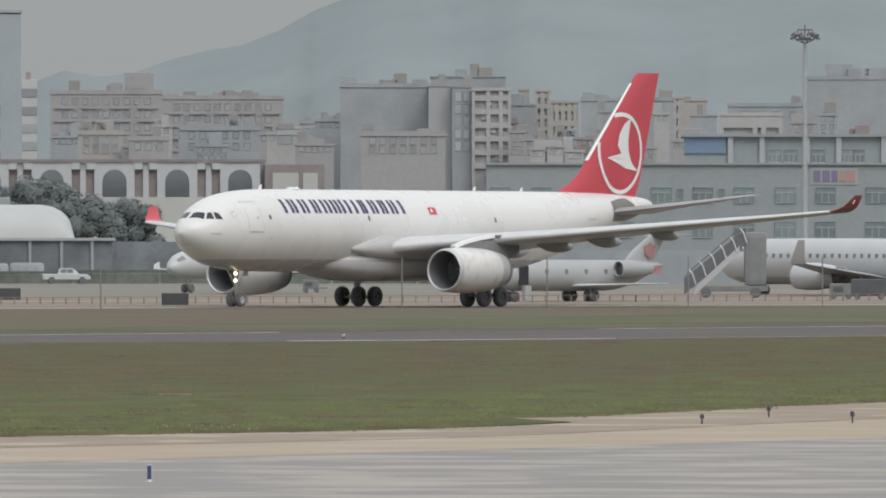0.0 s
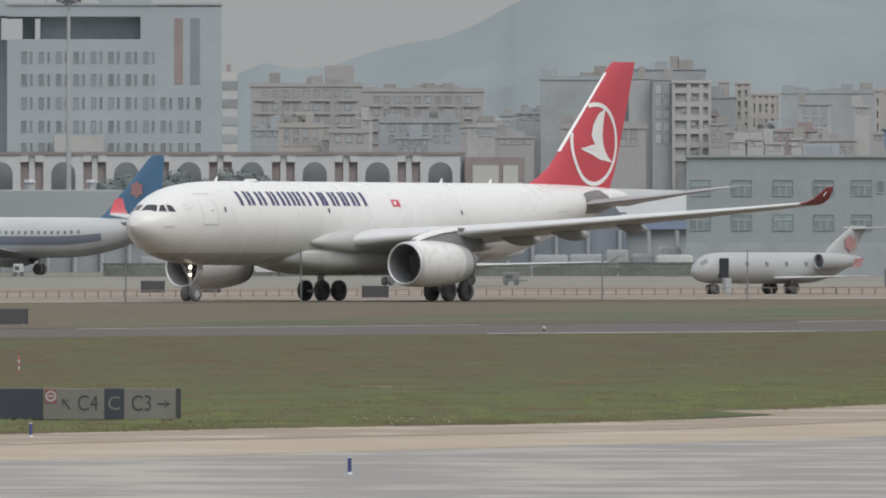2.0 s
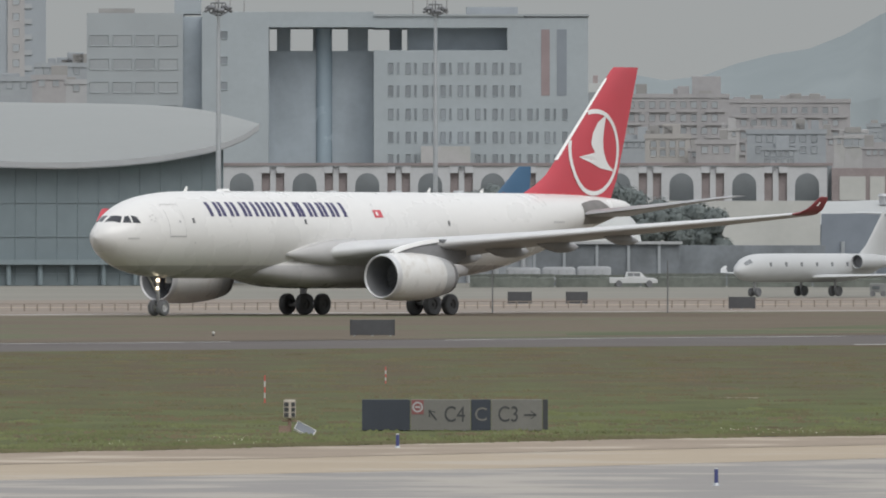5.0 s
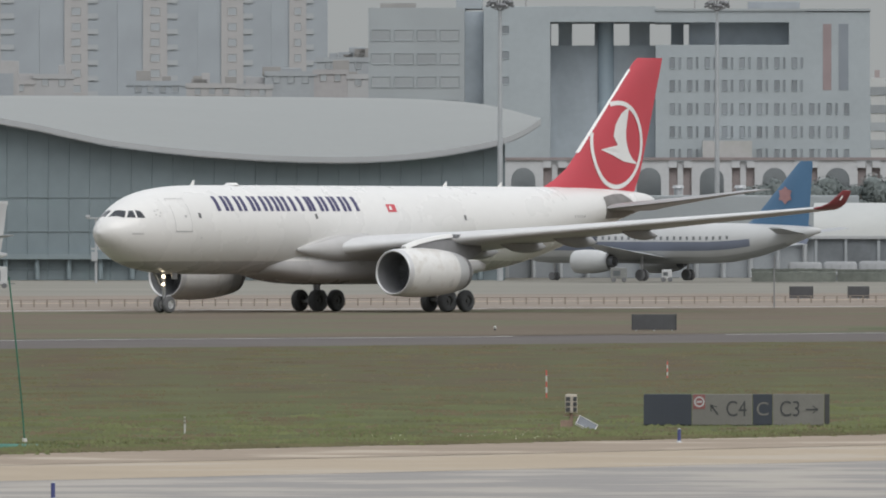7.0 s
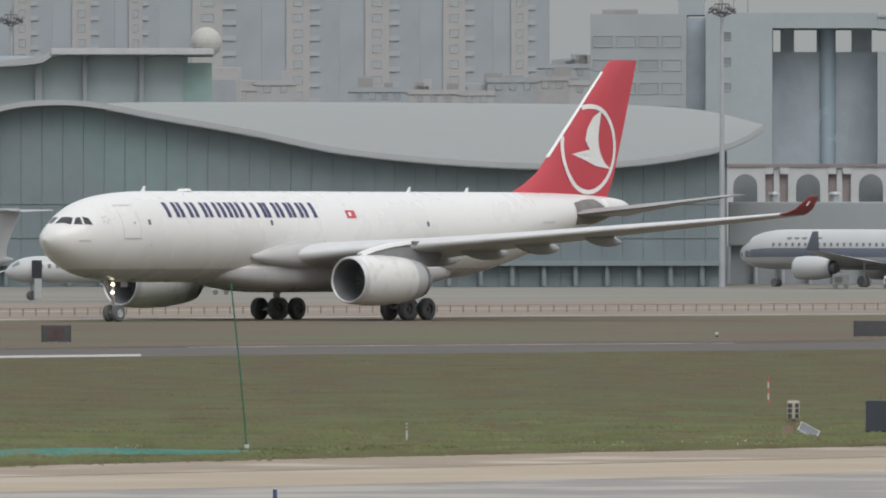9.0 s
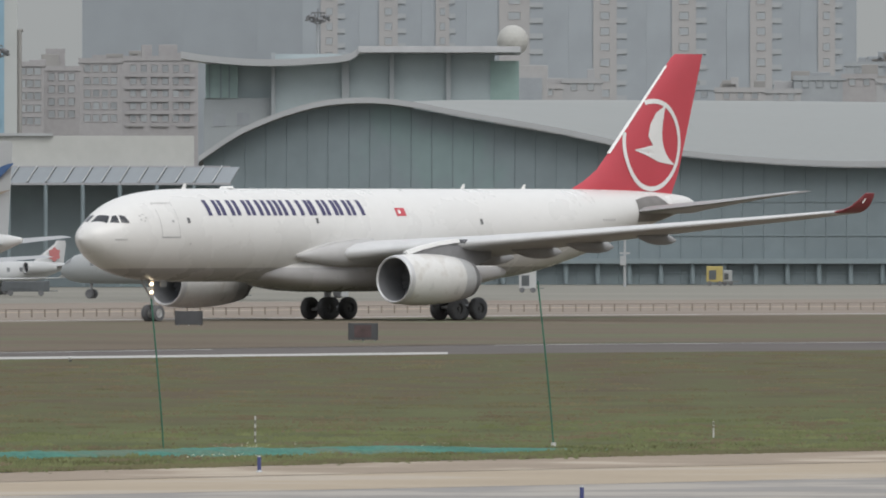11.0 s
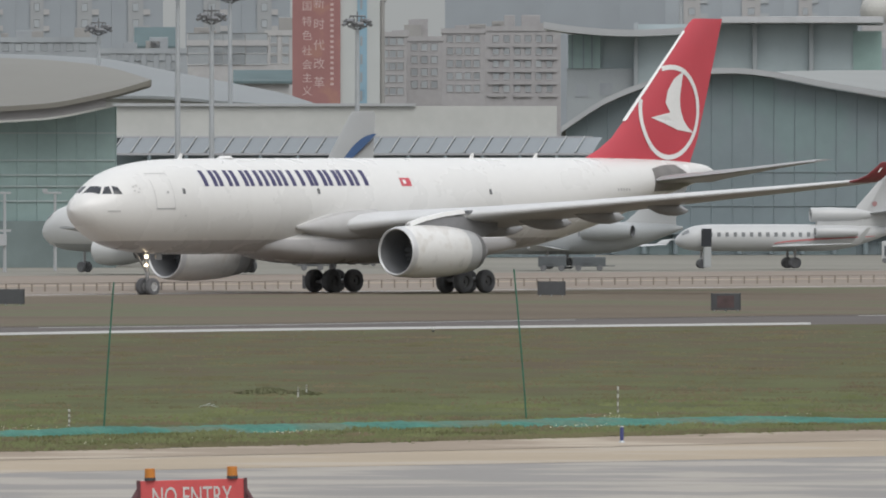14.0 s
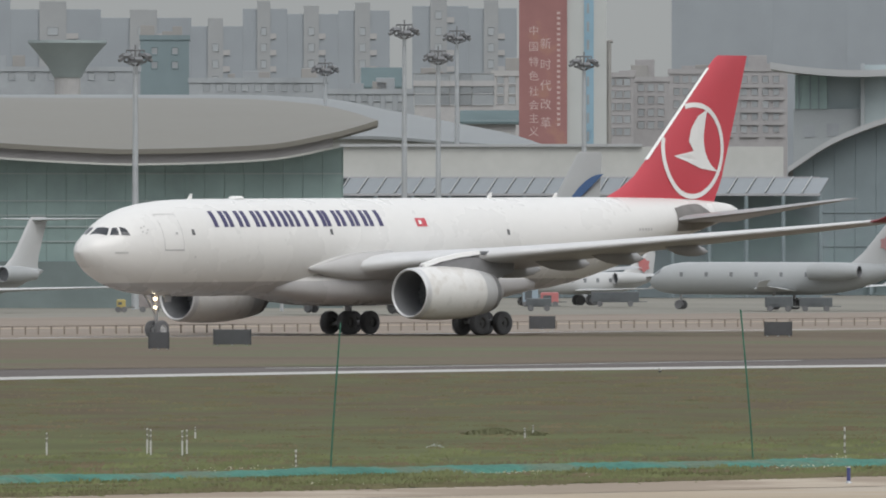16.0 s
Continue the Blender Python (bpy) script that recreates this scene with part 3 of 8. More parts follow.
    # doors, windows, small marks
    for s0, s1, z0, z1 in ((4.78, 4.82, 5.15, 7.2), (6.2, 6.24, 5.15, 7.2), (4.78, 6.24, 7.17, 7.21)):
        decal("door_seam", s0, s1, z0, z1, LINE_GREY, a)
    decal("door_sill", 4.78, 6.24, 5.08, 5.14, STRUT, a)
    decal("door_latch", 5.72, 5.86, 6.02, 6.14, STRUT, a, "small grey latch")
    for s0, z in ((6.98, 6.12), (18.65, 6.08), (34.02, 6.0)):
        decal("cabin_window", s0, s0 + 0.23, z - 0.15, z + 0.18, WINDOW_GREY, a, "small dark window")
    decal("static_port", 7.05, 7.2, 4.64, 4.76, LINE_GREY, a)
    decal("name_mark", 1.65, 2.4, 4.93, 5.03, LINE_GREY, a, "thin grey bar")
    for k in range(5):
        decal("registration_bar", 46.3 + 0.3 * k, 46.46 + 0.3 * k, 6.05, 6.2, LINE_GREY, a, "small grey bar")
    for k in range(5):
        q = 2 * math.pi * k / 5
        decal("star_mark", 3.58 + 0.2 * math.cos(q), 3.7 + 0.2 * math.cos(q), 6.25 + 0.2 * math.sin(q), 6.34 + 0.2 * math.sin(q), LINE_GREY, a)
    def pane(name, corners, side=1):
        """A dark pane on the nose between four (station, angle) corners."""
        (a0, p0), (a1, p1), (a2, p2), (a3, p3) = corners
        rows = []
        for i in range(5):
            v = i / 4
            row = []
            for j in range(5):
                u = j / 4
                q = skin((a0 + (a1 - a0) * u) * (1 - v) + (a3 + (a2 - a3) * u) * v, (p0 + (p1 - p0) * u) * (1 - v) + (p3 + (p2 - p3) * u) * v, 0.014)
                row.append(Vector((q.x, q.y * side, q.z)))
            rows.append(row)
        part(name, loft(rows, loop=False), COCKPIT, a, "dark cockpit window", smooth=True)
    for side in (1, -1):
        pane("windscreen", ((1.0, 84), (1.5, 45), (1.9, 60), (1.62, 85)), side)
        pane("cockpit_window", ((1.64, 43), (2.1, 33), (2.22, 52), (2.0, 56)), side)
        pane("cockpit_window", ((2.2, 32), (2.68, 26), (2.6, 42), (2.34, 50)), side)
    for s, h in ((9.3, 0.32), (35.2, 0.3), (41.0, 0.28)):
        z = blend(s, FS, FT)
        part("antenna", blade([(z - 0.05, s, 0.45, 0.06), (z + h, s + 0.3, 0.2, 0.03)]), PAINT_WHITE, a)
    bm = bmesh.new()
    tube(bm, (13.5, 0, 8.1), (13.5, 0, 8.25), 0.5, 0.35, 16)
    part("antenna_dome", bm, PAINT_WHITE, a)
    # nose gear
    bm = bmesh.new()
    tube(bm, (6.67, 0, 0.5), (6.55, 0, 2.7), 0.11, 0.14, 12)
    tube(bm, (6.62, 0, 1.35), (5.6, 0, 2.6), 0.07, 0.07, 8)
    tube(bm, (6.67, -0.36, 0.52), (6.67, 0.36, 0.52), 0.08, 0.08, 10)
    tube(bm, (6.6, 0, 1.0), (7.1, 0, 0.85), 0.05, 0.05, 8)
    tube(bm, (7.1, 0, 0.85), (6.7, 0, 0.55), 0.05, 0.05, 8)
    g = part("nose_gear", bm, STRUT, a, "grey nose landing gear strut")
    for y in (-0.5, 0.5):
        bm = bmesh.new()
        box(bm, 6.8, 7.35, y - 0.03, y + 0.03, 2.12, 2.62, 0.02)
        part("gear_door", bm, FAIRING, g)
    for x, y, z, r in ((6.36, -0.16, 2.3, 0.1), (6.36, -0.14, 1.8, 0.085)):
        part("landing_light", lathe([(x - 0.06, 0.0), (x - 0.05, r * 0.7), (x, r), (x + 0.1, r)], (0, y, z), seg=14, ends=False), LAMP, g, "lit landing light")
    bm = bmesh.new()
    box(bm, 5.9, 7.3, -0.4, 0.4, 2.52, 2.64)
    part("gear_bay", bm, DARK, g, "dark wheel bay")
    wheels = []
    def wheel(x, y, r, w):
        e = new("wheel")
        e.empty_display_size = 0.2
        e.parent = a
        prof = [(-w / 2, r * 0.52), (-w / 2, r * 0.86), (-w * 0.42, r * 0.95), (-w * 0.25, r), (w * 0.25, r), (w * 0.42, r * 0.95), (w / 2, r * 0.86), (w / 2, r * 0.52)]
        part("tyre", lathe(prof, (0, 0, 0), "y", 28), RUBBER, e, "black rubber tyre", smooth=40)
        bm = lathe([(-w * 0.44, 0.02), (-w * 0.44, r * 0.15), (-w * 0.3, r * 0.18), (-w * 0.28, r * 0.4), (-w * 0.46, r * 0.46), (-w * 0.47, r * 0.54)], (0, 0, 0), "y", 20)
        lathe([(w * 0.44, 0.02), (w * 0.44, r * 0.15), (w * 0.3, r * 0.18), (w * 0.28, r * 0.4), (w * 0.46, r * 0.46), (w * 0.47, r * 0.54)], (0, 0, 0), "y", 20, bm=bm)
        part("rim", bm, RIM if r < 0.6 else DARK_RIM, e, "metal wheel rim", smooth=30)
        wheels.append((e, x, y, r))
    for y in (-0.36, 0.36):
        wheel(6.67, y, 0.525, 0.36)
    for side in (-1, 1):
        c = side * 5.34
        bm = bmesh.new()
        tube(bm, (28.75, c, 0.8), (28.6, c * 0.98, 3.6), 0.2, 0.24, 14)
        tube(bm, (27.7, c, 0.74), (30.0, c, 0.74), 0.14, 0.14, 10)
        tube(bm, (28.7, c, 1.6), (28.5, side * 3.2, 3.0), 0.09, 0.09, 8)
        for x in (27.86, 29.84):
            tube(bm, (x, c - 0.7, 0.7), (x, c + 0.7, 0.7), 0.1, 0.1, 10)
        tube(bm, (28.7, c, 1.3), (29.9, c, 2.9), 0.06, 0.06, 8)
        tube(bm, (28.45, c - 0.35, 1.0), (28.5, c - 0.35, 2.6), 0.07, 0.07, 8)
        tube(bm, (28.95, c + 0.35, 1.0), (28.8, c + 0.35, 2.6), 0.07, 0.07, 8)
        tube(bm, (28.7, c, 1.9), (28.7, c, 2.6), 0.34, 0.4, 12)
        box(bm, 28.05, 29.35, c - 0.45, c + 0.45, 1.95, 2.75, 0.08)
        g = part("main_gear", bm, STRUT, a, "grey main landing gear strut with bogie")
        bm = bmesh.new()
        box(bm, 27.5, 29.7, c + side * 0.55 - 0.03, c + side * 0.55 + 0.03, 1.95, 3.4, 0.02)
        part("gear_door", bm, WING_GREY, g)
        for x in (27.86, 29.84):
            for y in (c - 0.7, c + 0.7):
                wheel(x, y, 0.70, 0.5)
    return a, wheels


airliner, wheels = freighter()
HEADING = 51.47
# seconds, metres rolled past the 7 s stand, and the small steering turn in degrees
ROLL_OUT = [
    (0.0, -95.74, 0.339), (0.5, -89.10, 0.339), (1.0, -82.46, 0.330), (1.5, -75.74, 0.270), (2.0, -68.92, 0.169), (2.5, -62.06, 0.050), (3.0, -55.13, -0.067),
    (3.5, -48.19, -0.165), (4.0, -41.28, -0.212), (6.5, -6.65, 0.147), (7.0, -0.02, 0.232), (7.5, 6.57, 0.262), (8.0, 13.12, 0.205), (8.5, 19.61, 0.123),
    (9.0, 25.97, 0.024), (11.5, 56.41, -0.400), (12.0, 62.02, -0.335), (12.5, 67.46, -0.222), (13.0, 72.79, -0.086), (13.5, 77.94, 0.060), (14.0, 82.92, 0.177),
    (14.5, 87.76, 0.262), (15.0, 92.46, 0.315), (15.5, 97.01, 0.355), (16.0, 101.40, 0.410)]


def rolled(t):
    return blend(t, [q[0] for q in ROLL_OUT], [q[1] for q in ROLL_OUT])

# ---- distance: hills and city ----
# Pale blue-grey in place of wooded green: haze put into the hill colour.
HILL = surface("haze_tinted_hill", (0.242, 0.270, 0.276), 1.0, var=0.05, size=260.0, grain=0.05, fine=40.0, spec=0.0)
# Far panes and frames toned close to the walls, haze put into their colours.
GLASS_FAR = surface("haze_window_glass", (0.300, 0.322, 0.336), 0.5, var=0.15, size=4.0, shift=0.15)
FRAME_FAR = surface("haze_window_frame", (0.365, 0.378, 0.384), 0.7, var=0.05, size=2.0)
ROOF_FLAT = surface("flat_roof_felt", (0.30, 0.295, 0.285), 0.9, var=0.15, size=5.0)


def stand(b, d, turn=0.0):
    return Matrix.Translation(spot(b, d)) @ pose(0, 0, 0, 0, 0, turn - math.degrees((b - 784) / F))


def hills():
    bm = bmesh.new()
    rows = []
    for k, (dd, f) in enumerate(((3900, 0.0), (4050, 0.62), (4250, 1.0), (4500, 0.7))):
        row = []
        for i in range(121):
            b = -3200 + 7600 * i / 120
            v = blend(b, [-3200, 900, 1480, 1600, 1735, 1842, 1952, 2042, 2142, 2300, 2700, 3100, 3600, 4400], [330, 300, 200, 121, 115, 97, 67, 37, -3, -45, -70, -60, -30, 10])
            v += 9 * noise.noise(Vector((b * 0.011, 3.1, 0))) + 4 * noise.noise(Vector((b * 0.05, 7.7, 0)))
            z = level(v, 4250) * f * (1 + 0.12 * noise.noise(Vector((b * 0.006, k * 1.7, 2))))
            row.append(spot(b, dd + 60 * noise.noise(Vector((b * 0.008, k, 5))), z - (2 if f == 0 else 0)))
        rows.append(row)
    loft(rows, loop=False, bm=bm)
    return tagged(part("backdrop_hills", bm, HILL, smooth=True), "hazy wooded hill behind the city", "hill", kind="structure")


hills()


def window_mesh(w, h, frame=0.09, bars=(0, 0)):
    """Frame proud of the wall and pane set back in it, in one piece; front faces -y, foot at z = 0."""
    bm = bmesh.new()
    box(bm, -w / 2, w / 2, -0.12, 0.02, 0, h)
    bm.normal_update()
    front = [f for f in bm.faces if f.normal.y < -0.9]
    bmesh.ops.inset_region(bm, faces=front, thickness=frame, depth=0)
    for v in front[0].verts:
        v.co.y += 0.08
    front[0].material_index = 1
    for i in range(bars[0]):
        x = -w / 2 + w * (i + 1) / (bars[0] + 1)
        box(bm, x - 0.05, x + 0.05, -0.10, -0.05, 0.04, h * 0.66)
    for i in range(bars[1]):
        box(bm, -w / 2 + 0.04, w / 2 - 0.04, -0.105, -0.045, h * 0.66 - 0.05, h * 0.66 + 0.06)
    return bm


def add_windows(parent, spots, w, h, name="window", frame=0.09, mats=None, bars=(0, 0)):
    first = None
    for x, y, z, turn in spots:
        m = pose(x, y, z, 0, 0, turn)
        if first is None:
            first = part(name, window_mesh(w, h, frame, bars), mats or (FRAME_FAR, GLASS_FAR), parent)
            first.matrix_basis = m
        else:
            twin(first, parent, m)


def block(b0, b1, v, d, material, rows=(), cols=0, win=(0.95, 1.05), depth=16.0, turn=0.0, label="", category="building", name="apartment_building", base=0.0, parapet=0.7, slabs=False, margin=0.08, extras=(), mats=None):
    """A far building: wall body, roof with parapet, floor slabs, windows on the front; extras are roof boxes (from, to, height) as shares of the width."""
    w, h = wide(b1 - b0, d), level(v, d)
    a = thing(name, stand((b0 + b1) / 2, d, turn), label, category)
    bm = bmesh.new()
    box(bm, -w / 2, w / 2, 0, depth, base - 0.15, h, 0.05)
    part("wall", bm, material, a)
    bm = bmesh.new()
    for x0, x1, y0, y1 in ((-w / 2 - 0.15, w / 2 + 0.15, -0.15, 0.2), (-w / 2 - 0.15, w / 2 + 0.15, depth - 0.2, depth + 0.15), (-w / 2 - 0.15, -w / 2 + 0.2, 0.2, depth - 0.2), (w / 2 - 0.2, w / 2 + 0.15, 0.2, depth - 0.2)):
        box(bm, x0, x1, y0, y1, h, h + parapet)
    part("parapet", bm, material, a)
    bm = bmesh.new()
    box(bm, -w / 2 + 0.2, w / 2 - 0.2, 0.2, depth - 0.2, h, h + 0.08)
    part("roof", bm, ROOF_FLAT, a)
    for s0, s1, up in extras:
        bm = bmesh.new()
        box(bm, -w / 2 + w * s0, -w / 2 + w * s1, depth * 0.25, depth * 0.7, h + 0.08, h + up, 0.05)
        part("roof_house", bm, material, a)
    rnd = random.Random(int(b0) * 7 + int(v))
    for _ in range(rnd.randint(2, 5) if w > 6 else 1):
        x, s = rnd.uniform(-0.42, 0.42) * w, rnd.uniform(0.5, 1.4)
        part("roof_tank", box(bmesh.new(), x - s, x + s, 1.3, 1.3 + 2 * s, h + 0.03, h + rnd.uniform(0.9, 2.4), 0.1), rnd.choice((material, ROOF_FLAT)), a)
    if slabs:
        first = None
        for vv in rows:
            z = level(vv, d) - 0.3
            k = max(2, cols // 2)
            for i in range(k):
                x = -w / 2 + w * (i + 0.5) / k
                if first is None:
                    first = part("balcony", box(bmesh.new(), -w * 0.36 / k, w * 0.36 / k, -0.3, 0.0, -0.42, 0.0, 0.03), material, a)
                    first.matrix_basis = pose(x, 0, z)
                else:
                    twin(first, a, pose(x, 0, z))
    if cols:
        sp = []
        for vv in rows:
            z = level(vv, d)
            for i in range(cols):
                sp.append((-w / 2 + w * (margin + (1 - 2 * margin) * (i + 0.5) / cols), 0, z, 0))
        add_windows(a, sp, *win, mats=mats or (material, GLASS_FAR))
    return a


# City wall colours greyed and blued: haze is painted into them.
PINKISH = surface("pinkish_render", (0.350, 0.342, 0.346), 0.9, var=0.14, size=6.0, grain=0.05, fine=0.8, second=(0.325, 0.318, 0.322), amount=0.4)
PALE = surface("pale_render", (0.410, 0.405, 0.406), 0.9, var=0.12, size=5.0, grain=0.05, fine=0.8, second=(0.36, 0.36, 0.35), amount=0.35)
GREYBLUE = surface("haze_bluegrey_render", (0.318, 0.341, 0.360), 0.85, var=0.14, size=6.0, grain=0.04, fine=0.8)
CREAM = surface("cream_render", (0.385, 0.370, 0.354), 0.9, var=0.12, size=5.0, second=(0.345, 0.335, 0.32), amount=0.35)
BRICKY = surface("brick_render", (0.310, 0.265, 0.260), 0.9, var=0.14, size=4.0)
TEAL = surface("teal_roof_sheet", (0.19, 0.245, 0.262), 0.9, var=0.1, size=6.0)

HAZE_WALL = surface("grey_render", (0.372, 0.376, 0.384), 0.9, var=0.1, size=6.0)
# Shade of the balcony recesses painted as a slightly darker wall tone.
RECESS = surface("recess_shade", (0.385, 0.398, 0.408), 0.8, var=0.25, size=3.0, shift=0.2)


def balcony_block(b0, b1, v, d, rows, piers, trim, label, name="apartment_building", share=0.40):
    """A block whose front is a frame of floor bands and piers before recesses coloured darker for shade; rows are the
    levels of the band tops, piers their places as shares of the width.
    """
    w, h = wide(b1 - b0, d), level(v, d)
    a = thing(name, stand((b0 + b1) / 2, d), label, "building" if name == "office_building" else "apartment block")
    part("wall", box(bmesh.new(), -w / 2, w / 2, 0.4, 14, -0.15, h - 0.02, 0.05), RECESS, a, "recessed wall coloured darker for shade")
    for s in (-1, 1):
        part("side_wall", box(bmesh.new(), min(s * w / 2, s * (w / 2 - 0.3)), max(s * w / 2, s * (w / 2 - 0.3)), 0.05, 14.05, -0.15, h, 0.02), trim, a)
    part("roof", box(bmesh.new(), -w / 2 - 0.1, w / 2 + 0.1, -0.15, 14.1, h + 0.002, h + 0.5, 0.05), trim, a)
    rnd = random.Random(int(b0))
    for i, top in enumerate(rows):
        step = abs(level(rows[1], d) - level(rows[0], d))
        z = level(top, d)
        if z < 1:
            continue
        part("floor_band", box(bmesh.new(), -w / 2 - 0.02, w / 2 + 0.02, rnd.uniform(-0.10, 0.0), 0.4, z - step * share, z, 0.03), trim, a)
    for i, s in enumerate(piers):
        x = -w / 2 + w * s
        q = 0.24 if i in (0, len(piers) - 1) else 0.33
        x = min(max(x, -w / 2 + q), w / 2 - q)
        part("pier", box(bmesh.new(), x - q, x + q, -0.06, 0.39, -0.1, h - 0.01, 0.03), trim, a)
    for _ in range(rnd.randint(3, 7) if len(rows) > 3 else 0):
        x, z = rnd.uniform(-0.42, 0.42) * w, level(rnd.choice(rows), d) - step * rnd.uniform(0.55, 0.9)
        part("washing", box(bmesh.new(), x - 0.4, x + 0.4, 0.2, 0.26, z - 0.35, z + 0.35), rnd.choice((PALE, PINKISH, CREAM)), a, "pale cloth hung out in a balcony")
    return a


APT = dict(category="apartment block")
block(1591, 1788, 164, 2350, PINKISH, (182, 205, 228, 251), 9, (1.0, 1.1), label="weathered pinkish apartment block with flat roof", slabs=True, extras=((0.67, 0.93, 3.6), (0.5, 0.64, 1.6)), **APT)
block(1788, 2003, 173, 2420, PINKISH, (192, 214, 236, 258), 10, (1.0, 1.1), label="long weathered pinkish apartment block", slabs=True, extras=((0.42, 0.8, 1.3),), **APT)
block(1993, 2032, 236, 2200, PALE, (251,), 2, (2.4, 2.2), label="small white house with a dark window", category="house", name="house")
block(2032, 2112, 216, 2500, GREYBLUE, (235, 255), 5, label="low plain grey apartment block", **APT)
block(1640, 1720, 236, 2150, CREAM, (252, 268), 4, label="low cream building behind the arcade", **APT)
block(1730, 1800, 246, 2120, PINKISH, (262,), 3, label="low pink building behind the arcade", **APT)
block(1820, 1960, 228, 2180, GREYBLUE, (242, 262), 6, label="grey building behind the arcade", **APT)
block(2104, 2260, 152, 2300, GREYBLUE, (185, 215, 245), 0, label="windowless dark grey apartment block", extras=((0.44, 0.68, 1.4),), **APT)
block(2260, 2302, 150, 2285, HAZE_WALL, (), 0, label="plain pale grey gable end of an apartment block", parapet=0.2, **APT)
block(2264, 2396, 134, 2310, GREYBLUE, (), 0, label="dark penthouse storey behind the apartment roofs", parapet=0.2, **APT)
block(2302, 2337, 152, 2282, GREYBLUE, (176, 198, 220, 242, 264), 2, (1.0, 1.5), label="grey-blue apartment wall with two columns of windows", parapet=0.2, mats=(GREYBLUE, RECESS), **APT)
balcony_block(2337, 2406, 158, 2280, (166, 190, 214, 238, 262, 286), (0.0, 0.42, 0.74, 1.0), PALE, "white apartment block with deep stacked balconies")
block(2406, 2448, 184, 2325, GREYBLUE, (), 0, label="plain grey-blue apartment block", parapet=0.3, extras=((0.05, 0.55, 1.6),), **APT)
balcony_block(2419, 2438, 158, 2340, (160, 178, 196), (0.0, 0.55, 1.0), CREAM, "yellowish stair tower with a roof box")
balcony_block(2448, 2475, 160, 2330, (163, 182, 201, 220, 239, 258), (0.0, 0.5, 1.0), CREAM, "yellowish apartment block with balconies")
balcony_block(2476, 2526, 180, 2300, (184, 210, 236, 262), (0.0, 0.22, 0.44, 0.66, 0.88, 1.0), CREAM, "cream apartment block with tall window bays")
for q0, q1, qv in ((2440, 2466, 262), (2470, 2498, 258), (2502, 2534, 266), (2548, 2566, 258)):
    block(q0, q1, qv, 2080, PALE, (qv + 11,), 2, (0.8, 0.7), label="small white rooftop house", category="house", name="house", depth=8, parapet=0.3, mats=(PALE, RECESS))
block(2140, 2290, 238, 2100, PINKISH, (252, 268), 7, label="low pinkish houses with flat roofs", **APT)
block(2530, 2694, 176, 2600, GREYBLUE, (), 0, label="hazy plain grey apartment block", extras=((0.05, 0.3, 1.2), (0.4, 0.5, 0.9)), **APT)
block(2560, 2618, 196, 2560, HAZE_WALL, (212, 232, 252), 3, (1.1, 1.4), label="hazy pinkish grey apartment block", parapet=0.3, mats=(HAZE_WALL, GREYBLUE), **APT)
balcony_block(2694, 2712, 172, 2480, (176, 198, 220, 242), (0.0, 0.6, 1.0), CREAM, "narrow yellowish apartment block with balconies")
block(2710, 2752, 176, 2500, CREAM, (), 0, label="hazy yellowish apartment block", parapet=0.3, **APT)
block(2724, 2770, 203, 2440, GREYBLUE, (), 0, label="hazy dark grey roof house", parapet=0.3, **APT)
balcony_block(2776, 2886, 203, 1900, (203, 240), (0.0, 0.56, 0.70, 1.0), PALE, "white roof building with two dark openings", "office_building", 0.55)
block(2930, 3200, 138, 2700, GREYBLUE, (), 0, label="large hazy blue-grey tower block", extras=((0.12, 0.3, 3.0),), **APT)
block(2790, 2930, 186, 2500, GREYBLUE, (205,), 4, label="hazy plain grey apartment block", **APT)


def low_houses():
    """Small flat-roofed houses crowded between the apartment blocks."""
    rnd = random.Random(21)
    for i in range(34):
        b = 1600 + 42 * i + rnd.uniform(-12, 12)
        v = rnd.uniform(196, 262)
        w = rnd.uniform(26, 70)
        if 2700 < b < 2900:
            continue
        d = 2140 + (262 - v) * 4 + rnd.uniform(-20, 20)
        rows = tuple(v + 10 + 14 * k for k in range(rnd.randint(1, 3)))
        block(b, b + w, v, d, rnd.choice((PINKISH, PALE, CREAM, GREYBLUE, BRICKY, PINKISH)), rows, max(1, int(w / 13)), (0.7, 0.8), depth=10, label="small weathered flat-roofed house", category="house", name="house", parapet=0.4, extras=((rnd.uniform(0.05, 0.3), rnd.uniform(0.45, 0.8), rnd.uniform(0.6, 1.6)),))


low_houses()


